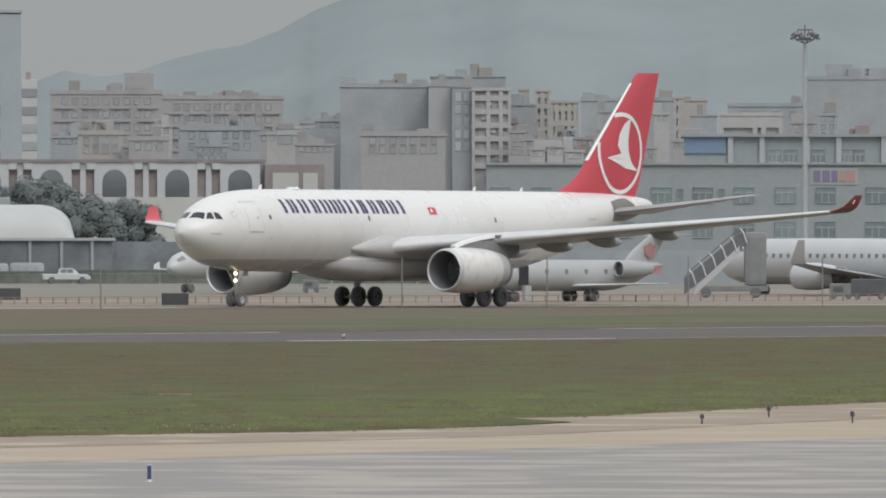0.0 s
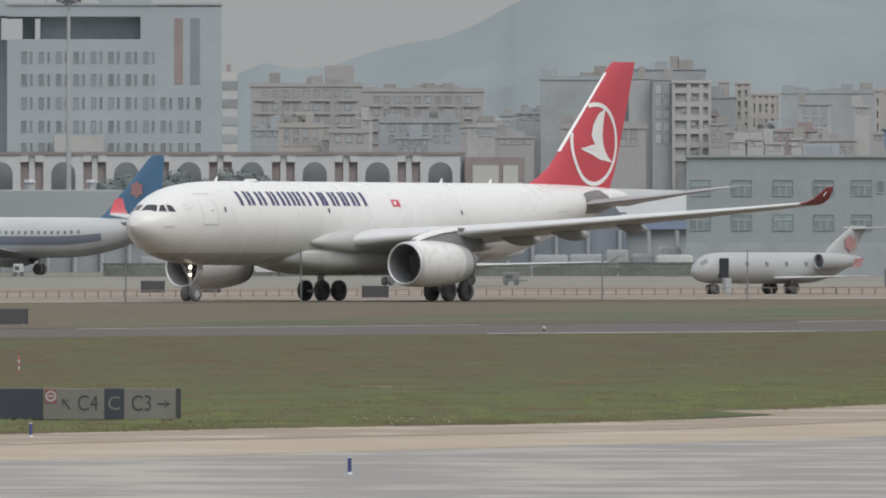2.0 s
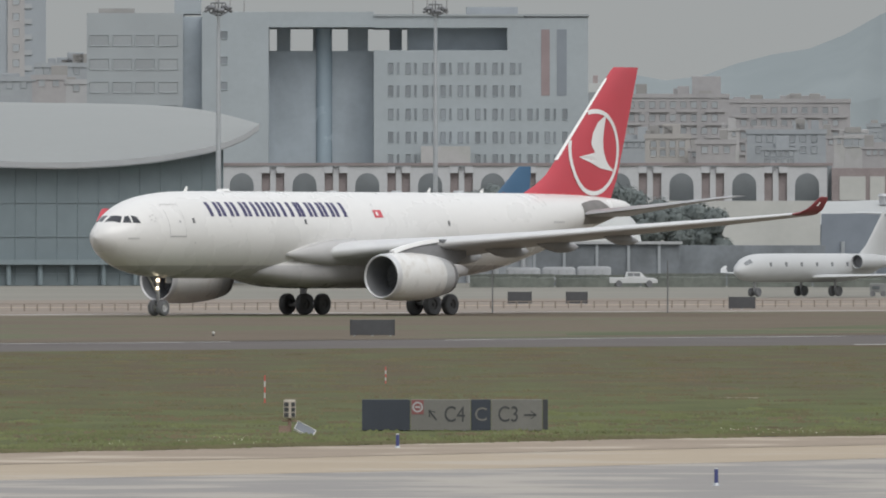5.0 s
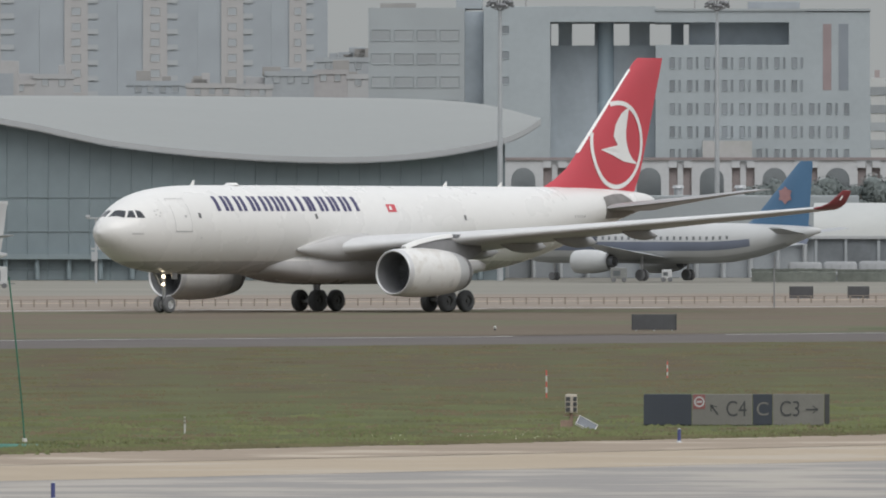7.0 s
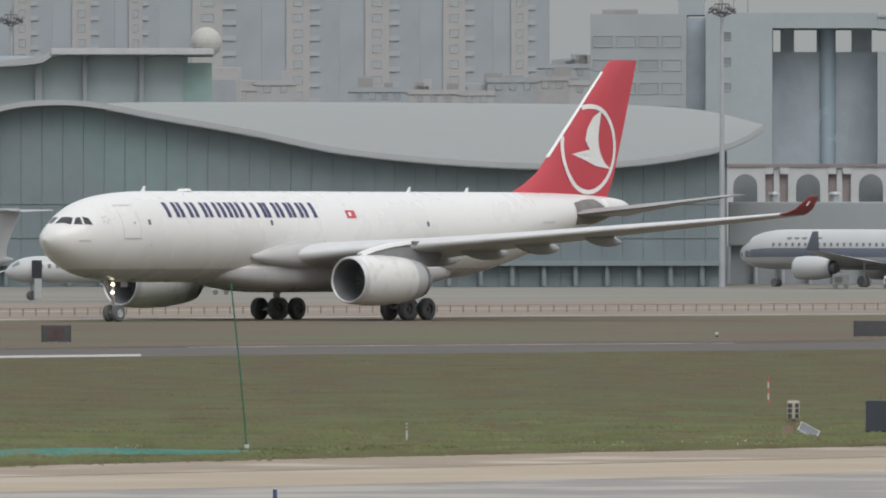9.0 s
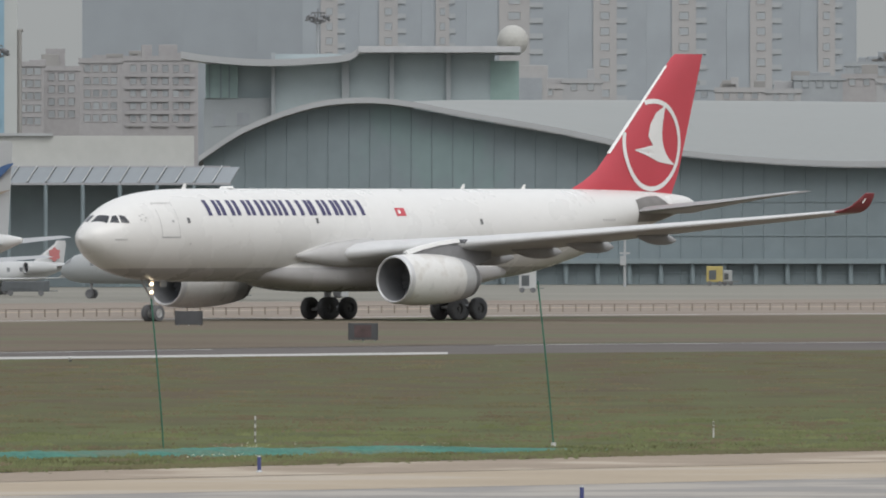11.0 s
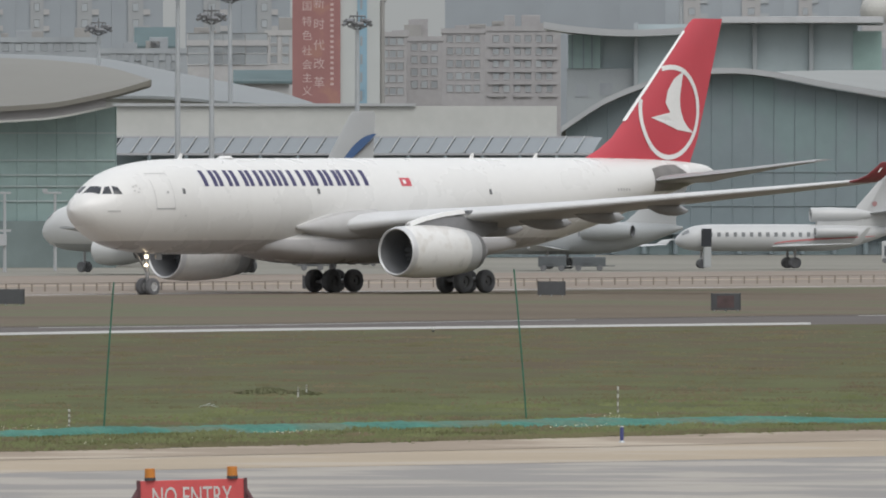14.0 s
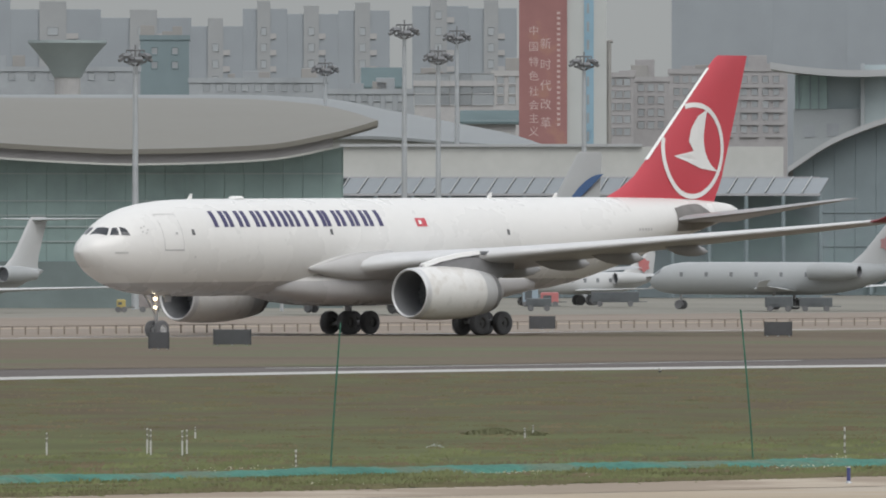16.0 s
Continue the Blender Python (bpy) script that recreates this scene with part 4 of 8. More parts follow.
def tower(b0, b1, v, d, label, shaft=None, bay=None):
    """High-rise: dark glazed shaft, a pale balcony strip with its slabs, pale corner piers."""
    w, h, dep = wide(b1 - b0, d), level(v, d), 18.0
    a = thing("tower_block", stand((b0 + b1) / 2, d), label, "high-rise")
    bm = bmesh.new()
    box(bm, -w / 2, w / 2, 0, dep, -0.15, h, 0.08)
    part("shaft", bm, shaft or TOWER_BLUE, a)
    x0 = -w * 0.18
    bm = bmesh.new()
    box(bm, x0, x0 + w * 0.30, -0.35, -0.02, -0.1, h + 1.5)
    part("bay", bm, bay or TOWER_BEIGE, a, "beige projecting bay")
    x1 = x0 + w * 0.30
    n = int(h / 3.1)
    slab = None
    for i in range(2, n):
        if slab is None:
            bm = bmesh.new()
            box(bm, 0, w * 0.13, -0.25, -0.02, 0, 0.2)
            box(bm, 0, w * 0.13, -0.25, -0.15, 0.2, 1.0)
            slab = part("balcony", bm, TOWER_PALE if shaft is None else TOWER_BEIGE, a)
            slab.matrix_basis = pose(x1, 0, i * 3.1)
        else:
            twin(slab, a, pose(x1, 0, i * 3.1))
    sp = [(x0 + w * 0.15, -0.35, i * 3.1 + 0.7, 0) for i in range(2, n)]
    add_windows(a, sp, w * 0.12, 1.5, mats=(bay or TOWER_BEIGE, TOWER_GLASS))
    return a


# Tower walls, bays and glass nearly one blue-grey, haze mixed into each colour.
TOWER_BLUE = surface("haze_bluegrey_tower", (0.318, 0.349, 0.378), 0.7, var=0.10, size=10.0)
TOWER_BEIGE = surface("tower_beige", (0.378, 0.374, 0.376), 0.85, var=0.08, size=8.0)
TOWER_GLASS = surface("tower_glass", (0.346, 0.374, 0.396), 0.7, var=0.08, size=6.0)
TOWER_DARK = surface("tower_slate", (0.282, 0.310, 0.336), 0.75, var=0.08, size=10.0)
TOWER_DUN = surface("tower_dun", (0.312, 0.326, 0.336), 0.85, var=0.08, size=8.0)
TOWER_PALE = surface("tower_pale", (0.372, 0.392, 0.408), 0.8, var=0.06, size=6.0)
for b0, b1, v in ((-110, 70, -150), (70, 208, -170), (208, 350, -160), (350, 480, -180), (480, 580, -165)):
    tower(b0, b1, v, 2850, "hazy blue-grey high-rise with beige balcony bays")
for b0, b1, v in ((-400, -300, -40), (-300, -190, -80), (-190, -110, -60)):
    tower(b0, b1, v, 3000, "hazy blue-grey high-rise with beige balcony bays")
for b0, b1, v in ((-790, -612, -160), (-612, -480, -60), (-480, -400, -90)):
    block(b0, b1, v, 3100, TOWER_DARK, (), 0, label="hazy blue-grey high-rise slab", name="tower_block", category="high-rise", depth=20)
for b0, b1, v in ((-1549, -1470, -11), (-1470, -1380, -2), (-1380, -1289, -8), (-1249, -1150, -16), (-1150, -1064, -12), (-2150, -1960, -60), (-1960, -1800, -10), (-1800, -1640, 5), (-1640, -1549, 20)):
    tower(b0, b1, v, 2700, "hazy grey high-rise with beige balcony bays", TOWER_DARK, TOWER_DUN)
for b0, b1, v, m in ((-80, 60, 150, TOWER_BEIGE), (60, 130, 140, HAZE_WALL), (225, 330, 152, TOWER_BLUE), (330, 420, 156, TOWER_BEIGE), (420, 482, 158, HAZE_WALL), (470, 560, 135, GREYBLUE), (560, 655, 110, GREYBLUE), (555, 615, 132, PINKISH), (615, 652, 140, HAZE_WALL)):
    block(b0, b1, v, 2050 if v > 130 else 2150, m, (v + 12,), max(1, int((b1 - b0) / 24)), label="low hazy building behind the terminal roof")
# pink blocks beside the banner tower
block(-907, -858, 110, 2000, PINKISH, (125, 147, 169, 191, 213), 3, label="pinkish grey apartment block", **APT)
block(-858, -795, 118, 2020, PINKISH, (135, 157, 179, 201), 3, label="pinkish grey apartment block", extras=((0.05, 0.6, 3.2),), **APT)
block(-795, -720, 104, 2060, PINKISH, (120, 142, 164, 186, 208), 4, label="pinkish grey apartment block", extras=((0.3, 0.7, 1.2),), **APT)
block(-720, -585, 100, 2090, PINKISH, (120, 142, 164, 186, 208), 6, label="wide pinkish grey apartment block", slabs=True, extras=((0.1, 0.3, 1.5), (0.5, 0.8, 1.2)), **APT)
block(-1245, -1105, 126, 1800, PALE, (140, 160), 3, (4.6, 2.6), label="white building with large dark openings", name="office_building")
block(-1107, -1058, 108, 1850, PALE, (122, 140, 158), 2, label="plain pale apartment block", **APT)
block(-1400, -1245, 140, 1900, GREYBLUE, (152, 168), 6, label="grey-blue building behind the terminal", **APT)
block(-1730, -1644, 44, 2100, TEAL, (70, 95), 2, label="teal clad office building", name="office_building")
block(-1644, -1400, 120, 2000, GREYBLUE, (135,), 9, label="low grey building behind the terminal roof", name="office_building")
block(-2150, -1730, 100, 2050, GREYBLUE, (115,), 10, label="low grey building behind the terminal roof", name="office_building")


TEAL_ROOF = surface("teal_tile_roof", (0.125, 0.165, 0.172), 0.95, var=0.12, size=4.0, spec=0.1)


def teal_hall(b0, b1, v0, v1, d):
    """A low hall with a pitched teal sheet roof."""
    a = thing("teal_roofed_hall", stand((b0 + b1) / 2, d), "low pale hall with a pitched teal roof", "building")
    w, h0, h1 = wide(b1 - b0, d) / 2, level(v1, d), level(v0, d)
    part("wall", box(bmesh.new(), -w + 0.4, w - 0.4, 0.5, 11.5, -0.1, h0, 0.05), PALE, a)
    bm = bmesh.new()
    loft([[Vector((x, y, z)) for y, z in ((-0.3, h0 - 0.2), (6, h1), (12.3, h0 - 0.2), (12.3, h0 - 0.5), (6, h1 - 0.35), (-0.3, h0 - 0.5))] for x in (-w, w)], bm=bm)
    part("roof", bm, TEAL_ROOF, a, "pitched teal sheet roof")


teal_hall(-1340, -1262, 92, 124, 1960)
teal_hall(-1165, -1060, 168, 186, 1780)


def funnel_tower():
    d = 1950
    a = thing("funnel_tower", stand(-1859, d), "pale tower with a flared funnel top", "tower")
    z1 = level(44, d)
    r = wide(70, d)
    part("funnel", lathe([(level(110, d), r * 0.35), (level(90, d), r * 0.5), (level(60, d), r * 0.85), (z1 - 0.4, r), (z1, r), (z1 + 0.01, 0.1)], (0, 6, 0), "z", 28), surface("funnel_panel", (0.315, 0.365, 0.372), 0.8, var=0.08, size=4.0), a, "pale blue-green flared funnel", smooth=40)
    bm = bmesh.new()
    tube(bm, (0, 6, -0.1), (0, 6, level(110, d)), r * 0.33, r * 0.33, 20)
    part("shaft", bm, PALE, a)


funnel_tower()


def banner_tower():
    d = 1720
    a = thing("banner_tower", stand(-982, d), "white tower with a tall red banner and a blue glass strip", "tower")
    x0, x1, x2 = wide(-78, d), wide(7, d), wide(77, d)
    h = level(-160, d)
    bm = bmesh.new()
    box(bm, x0, x2, 0, 12, -0.15, h, 0.05)
    part("wall", bm, surface("tower_white_panel", (0.45, 0.47, 0.465), 0.6, var=0.06, size=6.0), a)
    ban = part("banner", box(bmesh.new(), x0, x1, -0.35, -0.05, level(229, d), h), surface("banner_red", (0.29, 0.145, 0.14), 0.8, var=0.12, size=5.0, second=(0.34, 0.19, 0.14), amount=0.2), a, "red cloth banner with two columns of pale characters")
    pale = surface("banner_pale", (0.50, 0.38, 0.36), 0.8, var=0.08, size=1.0)
    for col, size, rows in ((26, 17, (("中", 29), ("国", 57), ("特", 84), ("色", 109), ("社", 136), ("会", 160.6), ("主", 184), ("义", 207))), (47, 19, (("新", 52), ("时", 89), ("代", 126), ("改", 159), ("革", 192)))):
        for ch, v in rows:
            lettering(ch, wide(size, d) * 1.08, pale, ban, pose(x0 + wide(col, d), -0.37, level(v, d), 90, 0, 0), name="character", label="pale painted character")
    bar = part("character_bar", box(bmesh.new(), -0.2, 0.2, -0.03, 0, 0, 0.3), pale, ban)
    bar.matrix_basis = pose(x0 + wide(70, d), -0.36, level(196, d))
    for i in range(1, 22):
        twin(bar, ban, pose(x0 + wide(70, d), -0.36, level(196 - 9.4 * i, d)))
    bm = bmesh.new()
    box(bm, wide(37, d), wide(54, d), -0.12, 0.1, -0.1, h)
    part("glass_strip", bm, surface("blue_strip_glass", (0.24, 0.37, 0.46), 0.3, var=0.1, size=4.0), a, "blue glass strip")
    bm = bmesh.new()
    for i in range(26):
        box(bm, wide(42, d), wide(46, d), -0.17, -0.13, 2 + i * 2.2, 3.2 + i * 2.2)
    part("dark_panes", bm, GLASS_FAR, a)
    bm = bmesh.new()
    tube(bm, (wide(81, d), 2, 0), (wide(81, d), 2, level(46, d)), 0.35, 0.3, 8)
    tube(bm, (wide(79, d), 2, level(46, d)), (wide(88, d), 2, level(46, d)), 0.2, 0.2, 8)
    tagged(part("thin_mast", bm, ROOF_FLAT), "thin dark mast with a short arm", "mast").matrix_basis = stand(-982, d)


banner_tower()

# ---- airport buildings ----
# Most colours here carry extra blue that imitates haze over the apron.
HOTEL = surface("hotel_panel", (0.335, 0.372, 0.395), 0.7, var=0.06, size=7.0, grain=0.03, fine=0.8)
HOTEL_SIDE = surface("hotel_grey_panel", (0.320, 0.348, 0.364), 0.7, var=0.06, size=7.0)
CURTAIN = surface("curtain_glass", (0.340, 0.388, 0.432), 0.45, metal=0.0, var=0.14, size=5.0, grain=0.06, fine=1.2)
CURTAIN_PALE = surface("curtain_glass_pale", (0.300, 0.370, 0.426), 0.25, var=0.08, size=5.0)
STONE_WHITE = surface("arcade_stone", (0.470, 0.480, 0.494), 0.85, var=0.10, size=3.0, grain=0.04, fine=0.5)
BRICK_RED = surface("arcade_brick", (0.260, 0.225, 0.224), 0.9, var=0.15, size=2.0, grain=0.08, fine=0.25)
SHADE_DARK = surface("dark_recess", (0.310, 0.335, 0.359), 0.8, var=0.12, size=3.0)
ROOF_SHELL = surface("terminal_roof_metal", (0.252, 0.262, 0.254), 0.5, metal=0.1, var=0.05, size=14.0, grain=0.02, fine=1.0)
ROOF_SAND = surface("terminal_roof_sand", (0.178, 0.170, 0.148), 0.55, metal=0.1, var=0.05, size=14.0, grain=0.02, fine=1.0)
FASCIA = surface("fascia_metal", (0.410, 0.420, 0.432), 0.45, metal=0.2, var=0.05, size=4.0)
SOFFIT = surface("soffit_dark", (0.360, 0.365, 0.385), 0.7, var=0.1, size=4.0)
GREEN_GLASS = surface("green_curtain_glass", (0.190, 0.233, 0.252), 0.55, metal=0.0, var=0.14, size=9.0, grain=0.05, fine=1.5, second=(0.176, 0.236, 0.242), amount=0.25)
GREEN_BRIGHT = surface("green_curtain_glass_bright", (0.272, 0.366, 0.358), 0.5, metal=0.0, var=0.16, size=5.0, grain=0.06, fine=1.0)
GREEN_BAR = surface("green_glazing_bar", (0.200, 0.246, 0.265), 0.5, metal=0.0, var=0.1, size=3.0)
MULLION = surface("mullion_metal", (0.210, 0.255, 0.272), 0.5, metal=0.0, var=0.06, size=2.0)
WALL_BEIGE = surface("concourse_wall", (0.460, 0.465, 0.445), 0.8, var=0.08, size=8.0, grain=0.03, fine=0.8)
REAR_ROOF = surface("rear_hall_metal", (0.215, 0.230, 0.236), 0.6, var=0.08, size=9.0)
SOFFIT_BROWN = surface("soffit_brown", (0.265, 0.258, 0.262), 0.8, var=0.12, size=3.0)
GALV = surface("galvanised_steel", (0.420, 0.440, 0.458), 0.5, metal=0.35, var=0.1, size=1.5)


def rect(a, name, b0, b1, v0, v1, d, bref, dref, y0, y1, material, label="", bevel=0.0):
    """A box part between bearings and levels, in the frame of a thing that stands at bref, dref."""
    bm = box(bmesh.new(), wide(b0 - bref, dref), wide(b1 - bref, dref), y0, y1, level(v1, dref), level(v0, dref), bevel)
    return part(name, bm, material, a, label)


def hotel():
    d, br = 1880, 1100
    a = thing("hotel_building", stand(br, d), "large pale hotel slab with open roof portal and window rows", "building")
    def r(name, b0, b1, v0, v1, y0, y1, m, label="", bevel=0.0):
        return rect(a, name, b0, b1, v0, v1, d, br, d, y0, y1, m, label, bevel)
    r("office_wing", 652, 822, 14, 500, 0, 22, HOTEL_SIDE, "grey office wing with ribbon windows")
    r("roof_rail", 672, 735, 5, 14, 4, 9, ROOF_FLAT)
    r("stair_shaft", 822, 856, 20, 500, 2, 20, CURTAIN, "dark recessed strip")
    r("roof_tower", 806, 852, -30, 14, 8, 20, HOTEL_SIDE)
    r("pier_wall", 856, 974, 12, 500, -1, 20, HOTEL, "broad pale pier", 0.05)
    r("portal_beam", 974, 1160, 12, 39, -1, 20, HOTEL, "roof beam over the portal")
    r("glass_recess", 974, 1160, 80, 500, 5, 20, CURTAIN, "dark blue glass curtain wall")
    for b0, b1 in ((988, 1012), (1052, 1086), (1114, 1150)):
        r("portal_column", b0, b1, 39, 80, 6, 12, CURTAIN)
    bm = bmesh.new()
    c = wide(1072 - br, d)
    tube(bm, (c, 5, -0.1), (c, 5, level(40, d)), wide(14, d), wide(14, d), 18)
    part("round_bay", bm, CURTAIN_PALE, a, "pale blue rounded glass bay", smooth=40)
    r("guest_wing", 1160, 1539, 80, 500, -1, 20, HOTEL, "pale panelled guest wing", 0.05)
    r("guest_wing_top", 1425, 1539, 22, 80, -1, 20, HOTEL)
    r("roof_beam", 1160, 1425, 20, 40, -1, 20, HOTEL)
    r("roof_terrace_glass", 1220, 1396, 40, 80, 3, 18, CURTAIN, "dark glazed roof storey")
    r("portal_column", 1188, 1210, 40, 80, 6, 12, CURTAIN)
    r("terrace_pier", 1396, 1425, 40, 80, -1, 20, HOTEL)
    r("plant_room", 1325, 1416, 2, 20, 6, 16, SHADE_DARK)
    r("sunk_panel", 1456, 1471, 43, 160, -1.05, -0.9, surface("red_panel", (0.275, 0.22, 0.225), 0.8, var=0.1, size=3.0), "reddish vertical panel")
    r("sunk_glass", 1484, 1501, 43, 160, -1.05, -0.9, surface("strip_glass", (0.21, 0.235, 0.265), 0.5, var=0.1, size=4.0), "dark vertical glass strip")
    r("roof_parapet", 1160, 1541, 16, 20, -1.2, 20.2, HOTEL_SIDE)
    GUEST_GLASS = surface("guest_room_glass", (0.225, 0.248, 0.268), 0.5, var=0.25, size=3.0, shift=0.2)
    big, slim = [], []
    for k, v in enumerate((122, 162, 203, 244, 284)):
        for i in range(11):
            b = 1190 + 30.8 * i
            if k < 2 and b > 1415:
                continue
            z = level(v, d)
            big.append((wide(b - br, d), -1, z, 0))
            if i < 10:
                slim.append((wide(b + 13 - br, d), -1, z, 0))
    add_windows(a, big, wide(9, d), wide(20, d), frame=0.06, mats=(HOTEL, GUEST_GLASS))
    add_windows(a, slim, wide(4, d), wide(20, d), frame=0.05, mats=(HOTEL, GUEST_GLASS))
    add_windows(a, [(wide(b - br, d), 0, level(v, d), 0) for v in (72, 114, 155, 196) for b in (674, 715, 755, 796)], wide(34, d), wide(19, d), frame=0.1, mats=(HOTEL_SIDE, GLASS_FAR))
    add_windows(a, [(wide(893 - br, d), -1, level(v, d), 0) for v in (60, 105, 150)], wide(16, d), wide(14, d), mats=(HOTEL, GUEST_GLASS))
    # cream containers on the terrace of the podium
    r("podium_box", 1243, 1330, 250, 282, -6, -2, PALE)
    for b, v in ((880, -18), (905, -25), (930, -12), (1230, -20), (1255, -28), (1265, -10), (1290, -22)):
        mast = bmesh.new()
        tube(mast, (wide(b - br, d), 8, level(20, d)), (wide(b - br, d), 8, level(v, d)), 0.12, 0.06, 6)
        part("aerial", mast, ROOF_FLAT, a)


hotel()


def striped_tower():
    d, br = 1960, 1554
    a = thing("striped_stair_tower", stand(br, d), "slim white tower with dark window bands", "building")
    w = wide(13.5, d)
    part("wall", box(bmesh.new(), -w, w, 0, 6, -0.1, level(138, d), 0.04), surface("stripe_white", (0.47, 0.48, 0.475), 0.8, var=0.06, size=3.0), a)
    for v in (154, 186, 217, 248):
        part("window_band", box(bmesh.new(), -w - 0.05, w + 0.05, -0.08, 5.9, level(v + 15, d), level(v, d)), GLASS_FAR, a)
    part("chimney", box(bmesh.new(), -0.5, 0.2, 2, 3, level(138, d), level(124, d), 0.03), BRICKY, a)


striped_tower()


def arch_unit_mesh(w, h, ow, oh, depth=0.8, n=12):
    """Wall piece with a round-headed opening through it."""
    bm = bmesh.new()
    r = ow / 2
    inner = [(-r, 0)] + [(-r * math.cos(math.pi * i / n), oh - r + r * math.sin(math.pi * i / n)) for i in range(n + 1)] + [(r, 0)]
    outer = [(-w / 2, 0)] + [(-w / 2 + w * i / n, h) for i in range(n + 1)] + [(w / 2, 0)]
    vi = [[bm.verts.new((x, y, z)) for x, z in inner] for y in (0, depth)]
    vo = [[bm.verts.new((x, y, z)) for x, z in outer] for y in (0, depth)]
    for k in range(len(inner) - 1):
        for s in (0, 1):
            bm.faces.new((vo[s][k], vo[s][k + 1], vi[s][k + 1], vi[s][k]))
        bm.faces.new((vi[0][k], vi[0][k + 1], vi[1][k + 1], vi[1][k]))
        bm.faces.new((vo[0][k], vo[0][k + 1], vo[1][k + 1], vo[1][k]))
    return bm


def arcade():
    d, br = 1640, 1400
    a = thing("arcade_wall", stand(br, d), "long arcade of white arches with brick bays between", "arcade")
    z0, z1 = level(346, d), level(284, d)
    w, ow, oh = wide(71, d), wide(43, d), level(297, d) - z0
    arch = bay = cap = None
    for i in range(-1, 11):
        x = wide(926 + 111.2 * i - br, d)
        if x > wide(1965 - br, d) or 926 + 111.2 * i < 890:
            continue
        if arch is None:
            arch = part("arch", arch_unit_mesh(w, z1 - z0, ow, oh), STONE_WHITE, a, "white stone arch")
            arch.matrix_basis = pose(x, 0, z0)
            bay = part("brick_bay", box(bmesh.new(), -wide(20, d), wide(20, d), 0.5, 0.9, 0, level(291, d) - z0), BRICK_RED, a, "brown brick infill")
            bay.matrix_basis = pose(x + wide(55.6, d), 0, z0)
            bm = bmesh.new()
            box(bm, -wide(21, d), -wide(6, d), -0.1, 0.5, level(297, d) - z0, z1 - z0 - 0.1)
            box(bm, wide(6, d), wide(21, d), -0.1, 0.5, level(297, d) - z0, z1 - z0 - 0.1)
            box(bm, -wide(5, d), wide(5, d), 0.2, 0.5, 0, z1 - z0 - 0.1)
            cap = part("beam_ends", bm, STONE_WHITE, a)
            cap.matrix_basis = pose(x + wide(55.6, d), 0, z0)
        else:
            twin(arch, a, pose(x, 0, z0))
            if i < 9:
                twin(bay, a, pose(x + wide(55.6, d), 0, z0))
                twin(cap, a, pose(x + wide(55.6, d), 0, z0))
    part("cornice", box(bmesh.new(), wide(890 - br, d), wide(1972 - br, d), -0.2, 1.1, z1, level(279, d)), BRICK_RED, a, "thin brown cornice")
    # Back wall coloured dark to paint the shade inside the arches.
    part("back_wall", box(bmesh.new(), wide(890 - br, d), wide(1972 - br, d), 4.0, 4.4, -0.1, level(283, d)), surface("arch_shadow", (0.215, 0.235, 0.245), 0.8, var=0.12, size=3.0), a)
    part("base_wall", box(bmesh.new(), wide(890 - br, d), wide(1972 - br, d), -0.3, 3.9, -0.1, z0), WALL_BEIGE, a)
    b = thing("brick_gatehouse", stand(2022, d), "low pinkish brick building with white panels", "building")
    part("wall", box(bmesh.new(), -wide(52, d), wide(54, d), 0, 8, -0.1, level(288, d), 0.05), BRICK_RED, b)
    for s0, s1 in ((-38, 8), (16, 42)):
        part("panel", box(bmesh.new(), wide(s0, d), wide(s1, d), -0.12, 0.05, level(345, d), level(303, d)), WALL_BEIGE, b)
    # dark green crowns stand in front, hall roofs below


arcade()


def curve_roof(name, label, front, ridge, d0, d1, material, thick=0.5):
    """Shell from a front eave to a back ridge, each given as (bearings, levels); with thickness."""
    bm = bmesh.new()
    n, m = 60, 8
    b0, b1 = front[0][0], front[0][-1]
    top, low = [], []
    for j in range(m + 1):
        t = j / m
        rt, rl = [], []
        for i in range(n + 1):
            b = b0 + (b1 - b0) * i / n
            bb = ridge[0][0] + (ridge[0][-1] - ridge[0][0]) * i / n
            zf, zr = level(blend(b, *front), d0), level(blend(bb, *ridge), d1)
            s = math.sin(t * math.pi / 2) ** 0.9
            p = spot(b + (bb - b) * t, d0 + (d1 - d0) * t, zf + (zr - zf) * s)
            rt.append(p)
            rl.append(p - Vector((0, 0, thick)))
        top.append(rt)
        low.append(rl)
    loft(top, loop=False, bm=bm)
    loft(low, loop=False, bm=bm)
    loft([top[0], low[0]], loop=False, bm=bm)
    loft([top[-1], low[-1]], loop=False, bm=bm)
    loft([[r[0] for r in top], [r[0] for r in low]], loop=False, bm=bm)
    loft([[r[-1] for r in top], [r[-1] for r in low]], loop=False, bm=bm)
    return bm


def ribbon(front, d, up, down, depth, n=60):
    """A fascia that follows an eave."""
    bm = bmesh.new()
    rings = []
    for i in range(n + 1):
        b = front[0][0] + (front[0][-1] - front[0][0]) * i / n
        z = level(blend(b, *front), d)
        p, q = spot(b, d, 0), spot(b, d + depth, 0)
        rings.append([p + Vector((0, 0, z + up)), q + Vector((0, 0, z + up)), q + Vector((0, 0, z - down)), p + Vector((0, 0, z - down))])
    return loft(rings, bm=bm)


